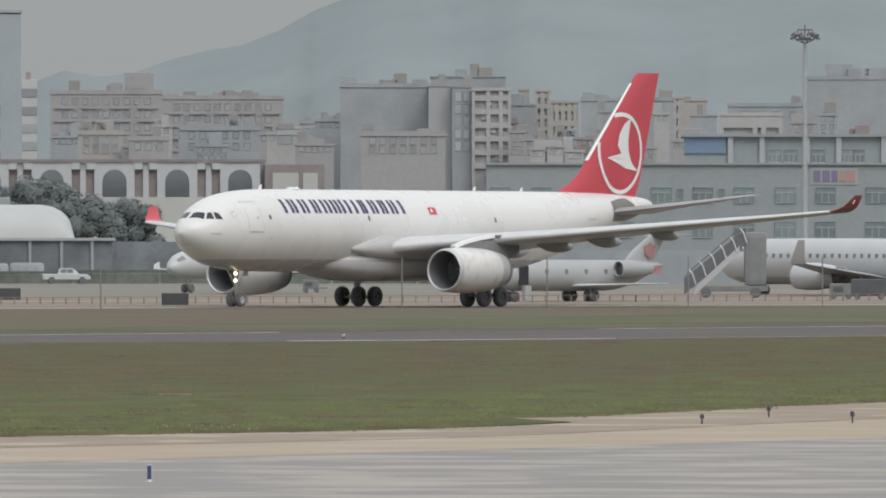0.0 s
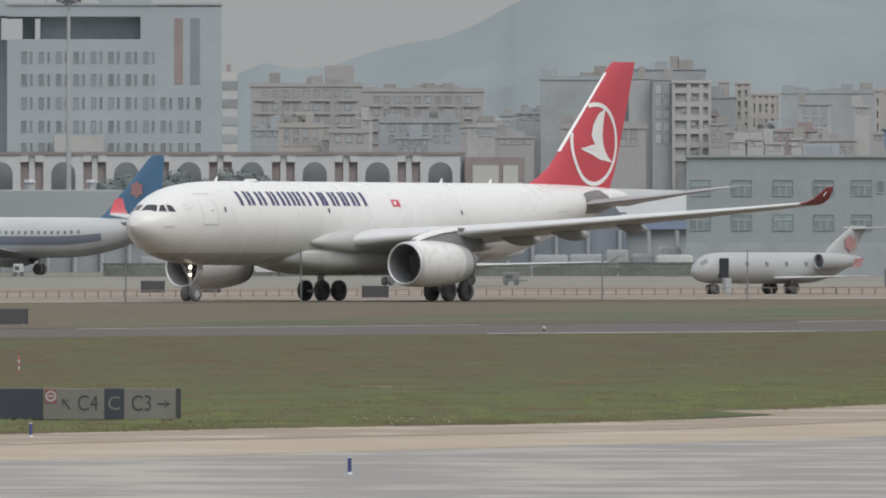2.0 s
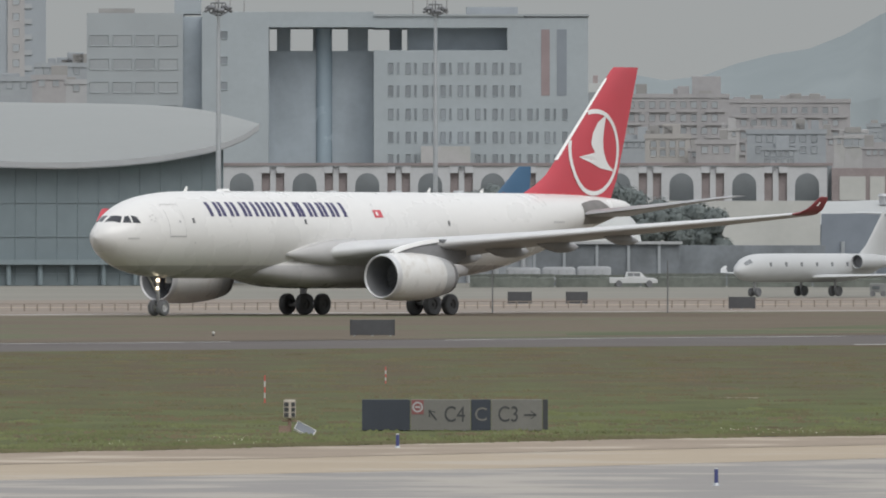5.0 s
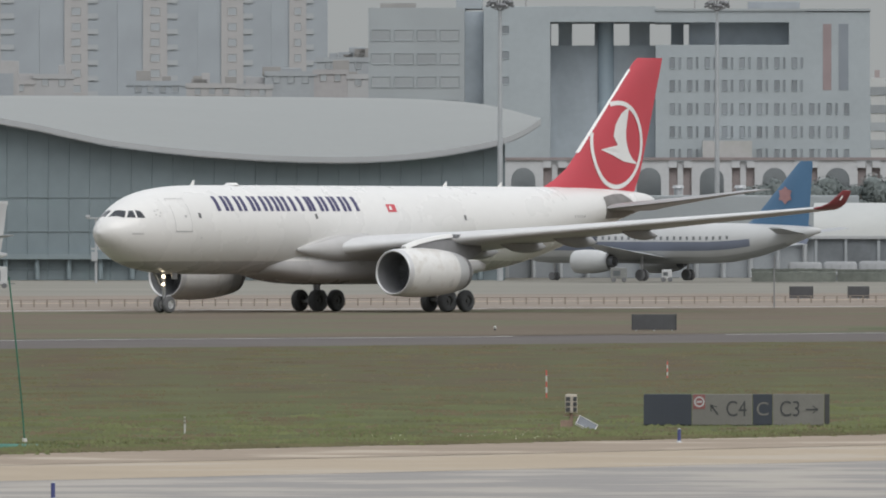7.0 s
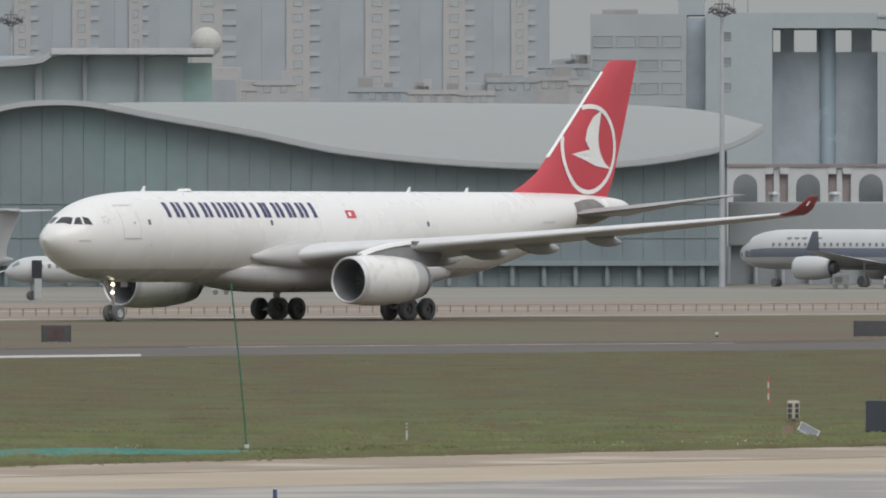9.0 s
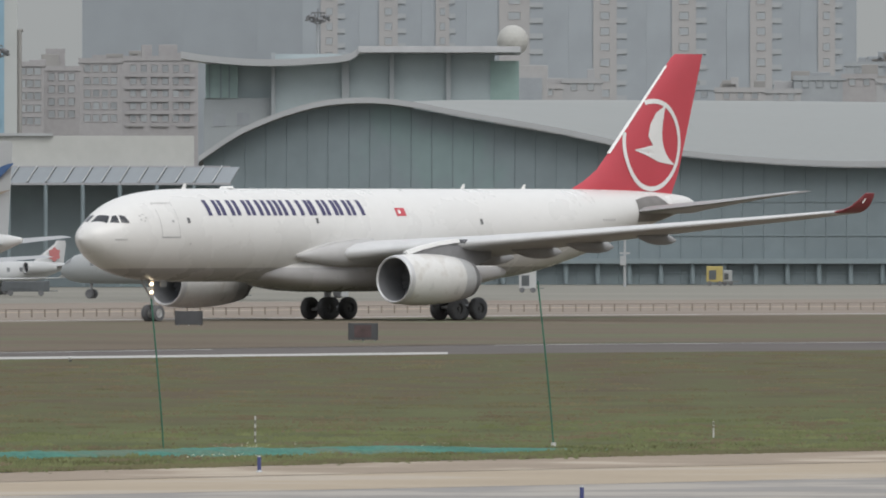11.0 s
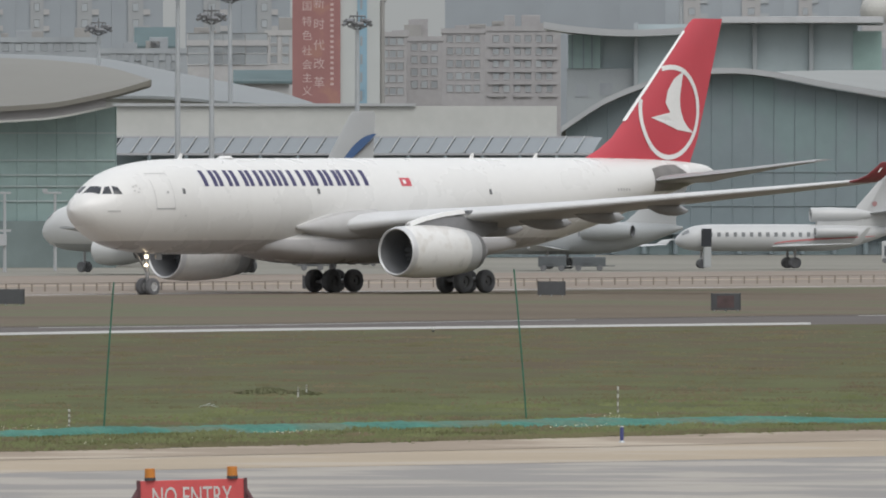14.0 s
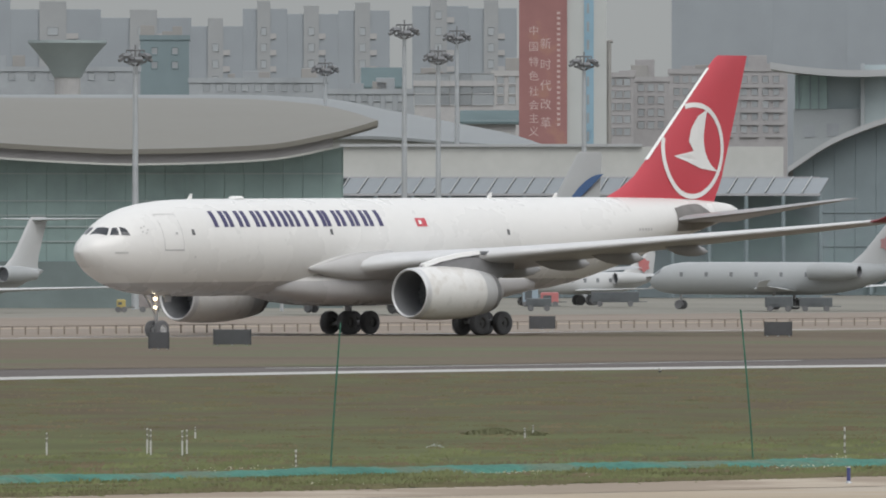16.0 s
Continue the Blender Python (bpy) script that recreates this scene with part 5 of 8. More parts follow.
def glass_wall(a, front, d, b0, b1, foot, material, cols, rows, drop=0.4, lean=0.0, bar=None, rail=None):
    """Curtain wall under an eave: panes sheet with mullions and transoms proud of it."""
    n = 48
    bm = bmesh.new()
    rings = []
    for i in range(n + 1):
        b = b0 + (b1 - b0) * i / n
        z = level(blend(b, *front), d) - drop
        rings.append([spot(b, d, -0.1), spot(b, d - lean, z), spot(b, d + 0.4 - lean, z), spot(b, d + 0.4, -0.1)])
    part("glazing", loft(rings, bm=bm), material, a, "dark green glass curtain wall")
    for i in range(cols + 1):
        b = b0 + (b1 - b0) * i / cols
        z = level(blend(b, *front), d) - drop
        bm = bmesh.new()
        tube(bm, spot(b, d - 0.03, 0), spot(b, d - lean - 0.03, z), 0.05, 0.05, 4)
        part("mullion", bm, bar or GREEN_BAR, a)
    for v in rows:
        bm = bmesh.new()
        rings = []
        for i in range(n + 1):
            b = b0 + (b1 - b0) * i / n
            z = level(v, d)
            zt = level(blend(b, *front), d) - drop - 0.3
            if z > zt:
                z = zt
            k = lean * z / max(zt, 1)
            rings.append([spot(b, d - 0.10 - k, z), spot(b, d - 0.02 - k, z), spot(b, d - 0.02 - k, z + 0.12), spot(b, d - 0.10 - k, z + 0.12)])
        part("transom", loft(rings, bm=bm), rail or MULLION, a)


def terminal_east():
    a = thing("terminal_hall", Matrix(), "large terminal hall with a wavy grey metal roof over green glass", "terminal")
    front = ([-584, -503, -383, -288, -208, -136, 55, 200, 400, 600, 750, 880, 930, 957], [271, 219, 176, 167, 174, 188, 221, 251, 272, 280, 272, 250, 231, 213])
    ridge = ([-584, -503, -383, -288, -208, -136, 55, 200, 400, 600, 750, 850, 910, 957], [290, 260, 230, 200, 176, 171, 170, 170, 171, 173, 176, 184, 197, 211])
    part("roof", curve_roof("roof", "", front, ridge, 1450, 1530, ROOF_SHELL), ROOF_SHELL, a, "smooth grey metal roof shell", smooth=True)
    part("fascia", ribbon(front, 1449.5, 0.12, 0.45, 0.45), FASCIA, a, "pale metal fascia along the eave")
    part("soffit_band", ribbon(front, 1450.6, -0.4, 0.5, 0.5), SOFFIT, a)
    glass_wall(a, front, 1451.8, -575, 893, 500, GREEN_GLASS, 40, (452, 410, 350, 476), drop=0.55)
    part("canopy", ribbon(([-560, 893], [453, 453]), 1450.6, 0.1, 0.35, 1.1), MULLION, a, "flat entrance canopy")
    for i in range(26):
        b = -550 + 56 * i
        bm = bmesh.new()
        tube(bm, spot(b, 1451.2, 0), spot(b, 1451.2, level(455, 1451.2)), 0.26, 0.26, 10)
        part("column", bm, GREEN_BAR, a)


terminal_east()


def terminal_west():
    a = thing("terminal_pier", Matrix(), "terminal pier with a sand-coloured curved roof over leaning green glass", "terminal")
    front = ([-2300, -1979, -1860, -1739, -1499, -1389, -1340, -1311], [210, 229, 236, 240, 231, 211, 198, 189])
    ridge = ([-2300, -1979, -1739, -1549, -1429, -1370, -1330, -1309], [146, 146, 147, 148, 157, 168, 180, 188])
    part("roof", curve_roof("roof", "", front, ridge, 1190, 1250, ROOF_SAND), ROOF_SAND, a, "sand-coloured metal roof shell", smooth=True)
    part("fascia", ribbon(front, 1189.3, 0.12, 0.3, 0.45), ROOF_SAND, a, "pale metal fascia along the eave")
    low = (front[0][:-2], [v + 2 for v in front[1][:-2]])
    part("soffit", ribbon(low, 1189.9, 0.1, 0.95, 3.0), SOFFIT_BROWN, a, "dark deep soffit")
    glass_wall(a, (front[0], [v + 18 for v in front[1]]), 1194.6, -2280, -1372, 530, GREEN_BRIGHT, 26, (282, 330, 356, 376, 402, 440), drop=0.4, lean=1.2, bar=surface("pier_glazing_bar", (0.285, 0.375, 0.368), 0.5, var=0.1, size=3.0), rail=surface("pier_transom", (0.36, 0.42, 0.42), 0.5, var=0.1, size=3.0))
    part("lower_glazing", ribbon(([-2280, -1372], [436, 436]), 1193.2, 0.0, 3.9, 0.5), surface("pier_lower_glass", (0.160, 0.200, 0.200), 0.5, var=0.3, size=6.0, shift=0.2), a, "dark glazed ground floor")
    # second, bluish roof behind
    front2 = ([-2300, -1420, -1300, -1180, -1080, -1020], [215, 215, 215, 224, 230, 234])
    ridge2 = ([-2300, -1600, -1520, -1420, -1363, -1303, -1240, -1158, -1071, -1020], [141, 141, 142, 147, 153, 166, 178, 194, 212, 229])
    b = thing("rear_hall_roof", Matrix(), "sloping grey metal hall roof behind the pier", "roof")
    part("roof_sheet", curve_roof("r", "", front2, ridge2, 1440, 1500, REAR_ROOF, 0.3), REAR_ROOF, b, smooth=True)
    part("wall", ribbon(front2, 1441, -0.3, 16.0, 1.0), WALL_BEIGE, b)


terminal_west()


def concourse():
    d, br = 1390, -970
    a = thing("concourse_building", stand(br, d), "long low concourse with beige fascia wall and slanted skylights", "terminal")
    x0, x1 = wide(-1378 - br, d), wide(-528 - br, d)
    part("wall", box(bmesh.new(), x0, wide(-592 - br, d), 1.0, 16, level(288, d), level(233, d), 0.05), WALL_BEIGE, a, "plain beige upper wall")
    part("roof_edge", box(bmesh.new(), x0, wide(-842 - br, d), 0.6, 16.3, level(233, d), level(228, d)), FASCIA, a)
    part("gutter", box(bmesh.new(), x0, x1, -0.2, 1.1, level(289, d), level(286, d)), SOFFIT, a)
    part("lower_glazing", box(bmesh.new(), x0, x1, 2.0, 15, -0.1, level(289, d)), GREEN_GLASS, a, "dark glazed lower storey")
    sky = rib = None
    n = 26
    for i in range(n):
        x = x0 + (x1 - x0) * i / n
        w = (x1 - x0) / n
        if sky is None:
            bm = bmesh.new()
            za, zb = level(316, d), level(288, d)
            v = [bm.verts.new(p) for p in ((0.1, -3.0, za), (w - 0.1, -3.0, za), (w + 0.9, -0.1, zb), (1.1, -0.1, zb), (0.1, -2.8, za - 0.2), (w - 0.1, -2.8, za - 0.2), (w + 0.9, 0.1, zb - 0.2), (1.1, 0.1, zb - 0.2))]
            for q in ((0, 1, 2, 3), (4, 5, 6, 7), (0, 1, 5, 4), (1, 2, 6, 5), (2, 3, 7, 6), (3, 0, 4, 7)):
                bm.faces.new([v[k] for k in q])
            sky = part("skylight", bm, surface("skylight_glass", (0.235, 0.257, 0.275), 0.5, var=0.08, size=2.0), a, "slanted pale glass panel")
            sky.matrix_basis = pose(x, 0, 0)
            bm = bmesh.new()
            tube(bm, (0, -3.1, za + 0.1), (1.0, -0.1, zb + 0.1), 0.07, 0.07, 6)
            rib = part("skylight_rib", bm, FASCIA, a)
            rib.matrix_basis = pose(x, 0, 0)
        else:
            twin(sky, a, pose(x, 0, 0))
            twin(rib, a, pose(x, 0, 0))
    part("eave_beam", box(bmesh.new(), x0, x1, -3.2, -2.9, level(320, d), level(316, d)), SOFFIT, a)
    for i in range(14):
        bm = bmesh.new()
        x = x0 + (x1 - x0) * i / 13
        tube(bm, (x, -3.0, 0), (x, -3.0, level(320, d)), 0.2, 0.2, 8)
        part("column", bm, GREEN_BAR, a)


concourse()


def upper_lounge():
    d, br = 1590, -310
    a = thing("upper_terminal", stand(br, d), "glazed upper terminal storey under a thin sagging roof plate", "terminal")
    bs, vs = [-615, -570, -500, -450, -380, -316, -300, -290, -14], [84, 91, 97, 98, 95, 88, 77, 75.5, 75.5]
    bm = bmesh.new()
    rings = []
    for i in range(41):
        b = -615 + 601 * i / 40
        z = level(blend(b, bs, vs), d)
        x = wide(b - br, d)
        rings.append([Vector((x, -3, z)), Vector((x, 16, z)), Vector((x, 16, z - 0.75)), Vector((x, -3, z - 0.75))])
    part("roof_plate", loft(rings, bm=bm), FASCIA, a, "thin pale roof plate with a sagging end")
    part("roof_edge", box(bmesh.new(), wide(-302 - br, d), wide(-16 - br, d), -3.3, -2.9, level(86, d), level(75, d), 0.05), STONE_WHITE, a, "bright white roof edge band")
    part("glazing", box(bmesh.new(), wide(-452 - br, d), wide(-60 - br, d), 0.5, 14, -0.1, level(88, d)), surface("lounge_glass", (0.37, 0.435, 0.455), 0.5, metal=0.0, var=0.12, size=5.0), a, "blue-grey recessed glazing")
    part("stone_block", box(bmesh.new(), wide(-575 - br, d), wide(-452 - br, d), 1.0, 14, -0.1, level(166, d), 0.05), HOTEL_SIDE, a, "grey stone block")
    part("glass_box", box(bmesh.new(), wide(-572 - br, d), wide(-515 - br, d), 0.8, 12, level(166, d), level(106, d)), GREEN_BRIGHT, a, "pale green glass box")
    part("green_end", box(bmesh.new(), wide(-68 - br, d), wide(-17 - br, d), 0.3, 12, level(176, d), level(100, d)), surface("end_glass", (0.27, 0.38, 0.36), 0.3, var=0.1, size=2), a)
    part("rear_glazing", box(bmesh.new(), wide(-515 - br, d), wide(-452 - br, d), 2.0, 12, level(166, d), level(100, d)), bpy.data.materials["lounge_glass"], a)
    for b, w in ((-452, 7), (-324, 13), (-242, 8), (-142, 8)):
        part("column", box(bmesh.new(), wide(b - br - w / 2, d), wide(b - br + w / 2, d), -0.4, 0.4, -0.1, level(86, d), 0.05), HOTEL_SIDE, a)
    for b in (-565, -545, -530):
        part("glazing_bar", box(bmesh.new(), wide(b - br, d) - 0.07, wide(b - br, d) + 0.07, 0.6, 0.8, level(166, d), level(106, d)), MULLION, a)
    for b, v in ((-548, 205), (-505, 203)):
        part("dark_window", box(bmesh.new(), wide(b - br - 11, d), wide(b - br + 11, d), 0.9, 1.05, level(v + 11, d), level(v - 11, d)), SHADE_DARK, a)
    e = thing("radome_tower", stand(-28, 1640), "white radome ball on a pale tower", "radome")
    zc = level(64, 1640)
    r = wide(28, 1640)
    bm = bmesh.new()
    bmesh.ops.create_icosphere(bm, subdivisions=3, radius=r, matrix=Matrix.Translation((0, 4, zc)))
    part("radome", bm, surface("radome_panel", (0.43, 0.425, 0.40), 0.6, var=0.08, size=1.2), e, "pale faceted radome")
    part("tower", box(bmesh.new(), -wide(4, 1640), wide(62, 1640), 2, 10, -0.1, level(108, 1640), 0.05), PALE, e, "white tower block")
    part("tower_cap", box(bmesh.new(), wide(8, 1640), wide(52, 1640), 1.7, 2.1, level(170, 1640), level(130, 1640)), SHADE_DARK, e)
    part("ball_seat", box(bmesh.new(), -wide(16, 1640), wide(16, 1640), 2.4, 6, level(112, 1640), level(86, 1640)), PALE, e)


upper_lounge()


def cargo_building():
    d, br = 1430, 2760
    a = thing("cargo_office", stand(br, d), "grey cargo office building with a set-back upper floor", "building")
    def r(name, b0, b1, v0, v1, y0, y1, m, label="", bevel=0.0):
        return rect(a, name, b0, b1, v0, v1, d, br, d, y0, y1, m, label, bevel)
    GREY = surface("cargo_panel", (0.288, 0.317, 0.326), 0.75, var=0.10, size=5.0, grain=0.05, fine=0.6, second=(0.265, 0.292, 0.302), amount=0.4)
    r("lower_wall", 2362, 3330, 288, 500, 0, 26, GREY, "grey panelled lower floors", 0.05)
    r("upper_wall", 2712, 3330, 238, 288, 3, 24, GREY, "set-back upper floor")
    r("upper_cap", 2706, 3336, 234, 239, 2.4, 24.5, GREY)
    r("lower_cap", 2358, 3334, 285, 289, -0.3, 3.0, GREY)
    r("blue_panel", 2712, 2786, 239, 268, 2.8, 3.0, surface("blue_sheet", (0.17, 0.24, 0.34), 0.6, var=0.08, size=3.0), "blue sheet panel")
    for b in (2790, 2846, 2926, 2982, 3062):
        r("pilaster", b, b + 9, 239, 288, 2.6, 3.0, FASCIA)
    OFFICE_GLASS = surface("office_glass", (0.205, 0.248, 0.258), 0.4, var=0.3, size=1.6, shift=0.2)
    OFFICE_FRAME = surface("office_frame", (0.345, 0.375, 0.38), 0.7, var=0.06, size=2.0)
    dark = (OFFICE_FRAME, OFFICE_GLASS)
    # glazed rooftop box
    rb = r("rooftop_box", 2568, 2632, 265, 288, 5, 12, OFFICE_FRAME, "pale rooftop box with dark glazing")
    for q0, q1 in ((2572, 2614), (2618, 2630)):
        part("pane", box(bmesh.new(), wide(q0 - br, d), wide(q1 - br, d), 4.9, 5.0, level(285, d), level(268, d)), SHADE_DARK, rb)
    add_windows(a, [(wide(b - br, d), 3, level(285, d), 0) for b in (2872, 2902, 2950, 3000, 3020, 3090, 3120)], wide(24, d), wide(23, d), mats=dark, bars=(2, 1))
    add_windows(a, [(wide(b - br, d), 0, level(v, d), 0) for v in (357, 418) for b in (2387, 2460, 2533, 2605, 2672, 2745, 2818, 2891, 2962, 3051, 3124)], wide(36, d), wide(28, d), mats=dark, frame=0.05, bars=(2, 1))
    add_windows(a, [(wide(b - br, d), 0, level(352, d), 0) for b in (2705, 2778)], wide(12, d), wide(20, d), mats=dark)
    sign = r("sign_board", 2936, 3020, 294, 324, -0.08, 0, HOTEL, "pale sign board")
    vio, org = surface("sign_violet", (0.20, 0.175, 0.26), 0.6, var=0.05, size=1), surface("sign_orange", (0.42, 0.25, 0.225), 0.6, var=0.05, size=1)
    for b0, b1, m in ((2941, 2953, vio), (2957, 2970, vio), (2973, 2984, vio), (2988, 2999, org), (3002, 3015, org)):
        part("sign_bar", box(bmesh.new(), wide(b0 - br, d), wide(b1 - br, d), -0.14, -0.08, level(319, d), level(299, d)), m, sign)
    # front canopy band and dark ground floor
    r("ground_floor_glazing", 2362, 3330, 440, 500, -0.1, 0.0, SHADE_DARK, "dark ground floor openings")


cargo_building()


def hangar():
    d, br = 1480, 2150
    a = thing("hangar_hall", stand(br, d), "low hall with a pale curved roof and dark blue front", "hangar")
    x0, x1 = wide(1950 - br, d), wide(2372 - br, d)
    bm = bmesh.new()
    rings = []
    for i in range(31):
        t = i / 30
        x = x0 + (x1 - x0) * t
        ze = level(388 + 8 * t, d)
        rings.append([Vector((x, -0.5 + 3 * k, ze + (level(347 - 4 * math.sin(math.pi * t), d) - ze) * math.sin(k / 6 * math.pi / 2))) for k in range(7)])
    loft(rings, loop=False, bm=bm)
    part("roof", bm, surface("hall_roof_sheet", (0.40, 0.41, 0.405), 0.6, var=0.06, size=5), a, "pale curved sheet roof", smooth=True)
    part("front", box(bmesh.new(), x0, wide(2256 - br, d), 0.6, 17, -0.1, level(386, d), 0.05), surface("hall_front_blue", (0.195, 0.222, 0.258), 0.6, var=0.2, size=4), a, "dark blue-grey front")
    rings = []
    for b, v in ((1952, 369), (2100, 368), (2216, 368), (2226, 370), (2236, 376), (2245, 387), (2252, 402), (2256, 425), (2258, 456)):
        x = wide(b - br, d)
        rings.append([Vector((x, y, z)) for y, z in ((-1.6, -0.1), (-0.55, -0.1), (-0.55, level(v, d)), (-1.6, level(v, d)))])
    part("curved_screen", loft(rings), bpy.data.materials["hall_front_blue"], a, "dark blue screen with a rounded end")
    part("front_low", box(bmesh.new(), wide(2256 - br, d), x1, 0.6, 17, -0.1, level(395, d), 0.05), SHADE_DARK, a)
    part("stripe", box(bmesh.new(), wide(2256 - br, d), x1, -0.3, 0.6, level(416, d), level(395, d)), surface("blue_stripe", (0.21, 0.26, 0.37), 0.6, var=0.08, size=3), a, "blue stripe along the eave")
    for b in (1990, 2046, 2090, 2132, 2188, 2244, 2295, 2345):
        x = wide(b - br, d)
        bm = bmesh.new()
        tube(bm, (x, -1.9, -0.1), (x, -1.9, level(418, d)), 0.22, 0.22, 8)
        part("column", bm, GREYBLUE, a)
    for b in (2062, 2171):
        bm = bmesh.new()
        tube(bm, (wide(b - br, d), 10, level(352, d)), (wide(b - br, d), 10, level(336, d)), 0.5, 0.5, 12)
        tube(bm, (wide(b - br, d), 10, level(338, d)), (wide(b - br, d), 10, level(333, d)), 0.7, 0.5, 12)
        part("roof_vent", bm, FASCIA, a, "pale roof ventilator", smooth=40)
    # hall under the arcade
    d, br = 1520, 1250
    a = thing("service_hall", stand(br, d), "low service hall with pale roof edge below the arcade", "building")
    x0, x1 = wide(896 - br, d), wide(1520 - br, d)
    part("roof_band", box(bmesh.new(), x0, x1, -0.5, 14, level(424, d), level(346, d), 0.2), HOTEL_SIDE, a, "pale deep roof band")
    part("wall", box(bmesh.new(), x0, x1, 0.6, 13, -0.1, level(424, d)), SHADE_DARK, a, "dark glazed wall")
    for i in range(14):
        bm = bmesh.new()
        x = x0 + (x1 - x0) * i / 13
        tube(bm, (x, -0.2, -0.1), (x, -0.2, level(424, d)), 0.28, 0.28, 8)
        part("column", bm, GALV, a)
    for b in (976, 1084, 1200, 1310):
        bm = bmesh.new()
        tube(bm, (wide(b - br, d), 4, level(346, d)), (wide(b - br, d), 4, level(330, d)), 0.45, 0.45, 10)
        tube(bm, (wide(b - br, d), 4, level(333, d)), (wide(b - br, d), 4, level(328, d)), 0.7, 0.5, 10)
        part("roof_vent", bm, FASCIA, a, smooth=40)
    # rounded white shelter
    d, br = 1440, 1570
    a = thing("round_shelter", stand(br, d), "white rounded fabric shelter beside the trees", "shelter")
    rings = []
    for i in range(25):
        b = 1440 + 194 * i / 24
        t = max(0.0, (b - 1560) / 74)
        k = math.sqrt(max(0.0, 1 - t ** 2.6))
        ztop, zlow = level(359 + 58 * (1 - k), d), level(418, d)
        rings.append([Vector((wide(b - br, d), 7 - 7 * math.cos(math.pi * j / 12), zlow + (ztop - zlow) * math.sin(math.pi * j / 12))) for j in range(13)])
    part("shell", loft(rings, loop=False), surface("shelter_fabric", (0.45, 0.46, 0.45), 0.7, var=0.05, size=4), a, "white rounded shell", smooth=True)
    part("wall", box(bmesh.new(), wide(1440 - br, d), wide(1700 - br, d), 0.3, 13, -0.1, level(420, d)), surface("shelter_wall", (0.175, 0.193, 0.210), 0.7, var=0.3, size=3.0, grain=0.08, fine=0.5, shift=0.2), a, "grey-blue lower wall")
    part("wall", box(bmesh.new(), wide(1700 - br, d), wide(1960 - br, d), 3, 13, -0.1, level(425, d)), bpy.data.materials["shelter_wall"], a)
    part("eave", box(bmesh.new(), wide(1436 - br, d), wide(1706 - br, d), -0.1, 0.3, level(423, d), level(418, d)), FASCIA, a, "pale eave line")
    for b in (1444, 1497, 1555, 1611, 1665):
        part("column", box(bmesh.new(), wide(b - br, d) - 0.14, wide(b - br, d) + 0.14, 0.05, 0.3, -0.1, level(423, d)), GREYBLUE, a)


hangar()

# ---- trees beside the shelter ----
# Leaf green lifted to a bluish grey, haze painted into the foliage.
LEAF = surface("haze_paled_leaves", (0.182, 0.207, 0.203), 0.95, var=0.12, size=3.0, grain=0.06, fine=0.4, spec=0.0)
BARK = surface("tree_bark", (0.13, 0.11, 0.09), 0.95, var=0.2, size=0.5)


def tree(b, d, h, r, seed):
    rnd = random.Random(seed)
    a = thing("tree", stand(b, d), "broadleaf tree with dense crown, its green paled for haze", "tree", "trees by the arcade")
    bm = bmesh.new()
    tube(bm, (0, 0, -0.1), (0.1, 0, h * 0.45), 0.3, 0.18, 8)
    for k in range(5):
        q = 2 * math.pi * k / 5 + rnd.random()
        tube(bm, (0.1, 0, h * 0.4), (r * 0.6 * math.cos(q), r * 0.6 * math.sin(q), h * (0.6 + 0.2 * rnd.random())), 0.13, 0.04, 6)
    part("trunk", bm, BARK, a)
    bm = bmesh.new()
    lumps = [(r * 0.65 * rnd.uniform(-1, 1), r * 0.65 * rnd.uniform(-1, 1), h * rnd.uniform(0.42, 0.84), r * rnd.uniform(0.35, 0.6)) for _ in range(12)]
    for _ in range(5200):
        x, y, z, q = rnd.choice(lumps)
        v = Vector((rnd.gauss(0, 1), rnd.gauss(0, 1), rnd.gauss(0, 1))).normalized() * q * rnd.uniform(0.7, 1.08)
        c = Vector((x, y, z)) + v * Vector((1, 1, 0.85)).length / 1.66
        n = (v.normalized() + Vector((rnd.uniform(-.3, .3), rnd.uniform(-.3, .3), rnd.uniform(-.1, .5)))).normalized()
        t = n.orthogonal().normalized() * rnd.uniform(0.10, 0.20)
        u = n.cross(t) * rnd.uniform(0.6, 1.0)
        bm.faces.new([bm.verts.new(p) for p in (c - t, c - u * 0.7, c + t, c + u)])
    for x, y, z, q in lumps:
        core = [v.co for v in bmesh.ops.create_icosphere(bm, subdivisions=2, radius=q * 0.74, matrix=Matrix.Translation((x, y, z)))["verts"]]
        for co in core:
            co += (co - Vector((x, y, z))) * 0.35 * noise.noise(co * 1.3)
    part("crown", bm, LEAF, a)


for k, (b, h, r) in enumerate(((1332, 10.4, 2.5), (1364, 11.0, 2.7), (1398, 11.4, 2.8), (1432, 11.0, 2.6), (1466, 11.6, 2.9), (1500, 11.2, 2.8), (1536, 11.8, 3.1), (1574, 11.9, 3.2), (1612, 11.3, 3.0), (1648, 10.2, 2.8), (1684, 9.4, 2.6), (1722, 8.8, 2.4), (1762, 8.2, 2.2))):
    tree(b, 1568 + 9 * (k % 3), h, r, k)

# ---- parked aircraft ----
# Whites dimmed, navy and windows lightened: haze put into the jet colours.
JET_WHITE = surface("jet_white", (0.48, 0.488, 0.49), 0.35, var=0.05, size=3.0, grain=0.02)
JET_GREY = surface("jet_grey", (0.34, 0.35, 0.36), 0.4, var=0.07, size=3.0)
JET_SILVER = surface("jet_silver_belly", (0.36, 0.375, 0.38), 0.4, var=0.07, size=3.0)
NAVY = surface("navy_stripe", (0.160, 0.180, 0.232), 0.5, var=0.08, size=3.0)
FIN_BLUE = surface("fin_blue", (0.075, 0.165, 0.285), 0.4, var=0.06, size=2.0)
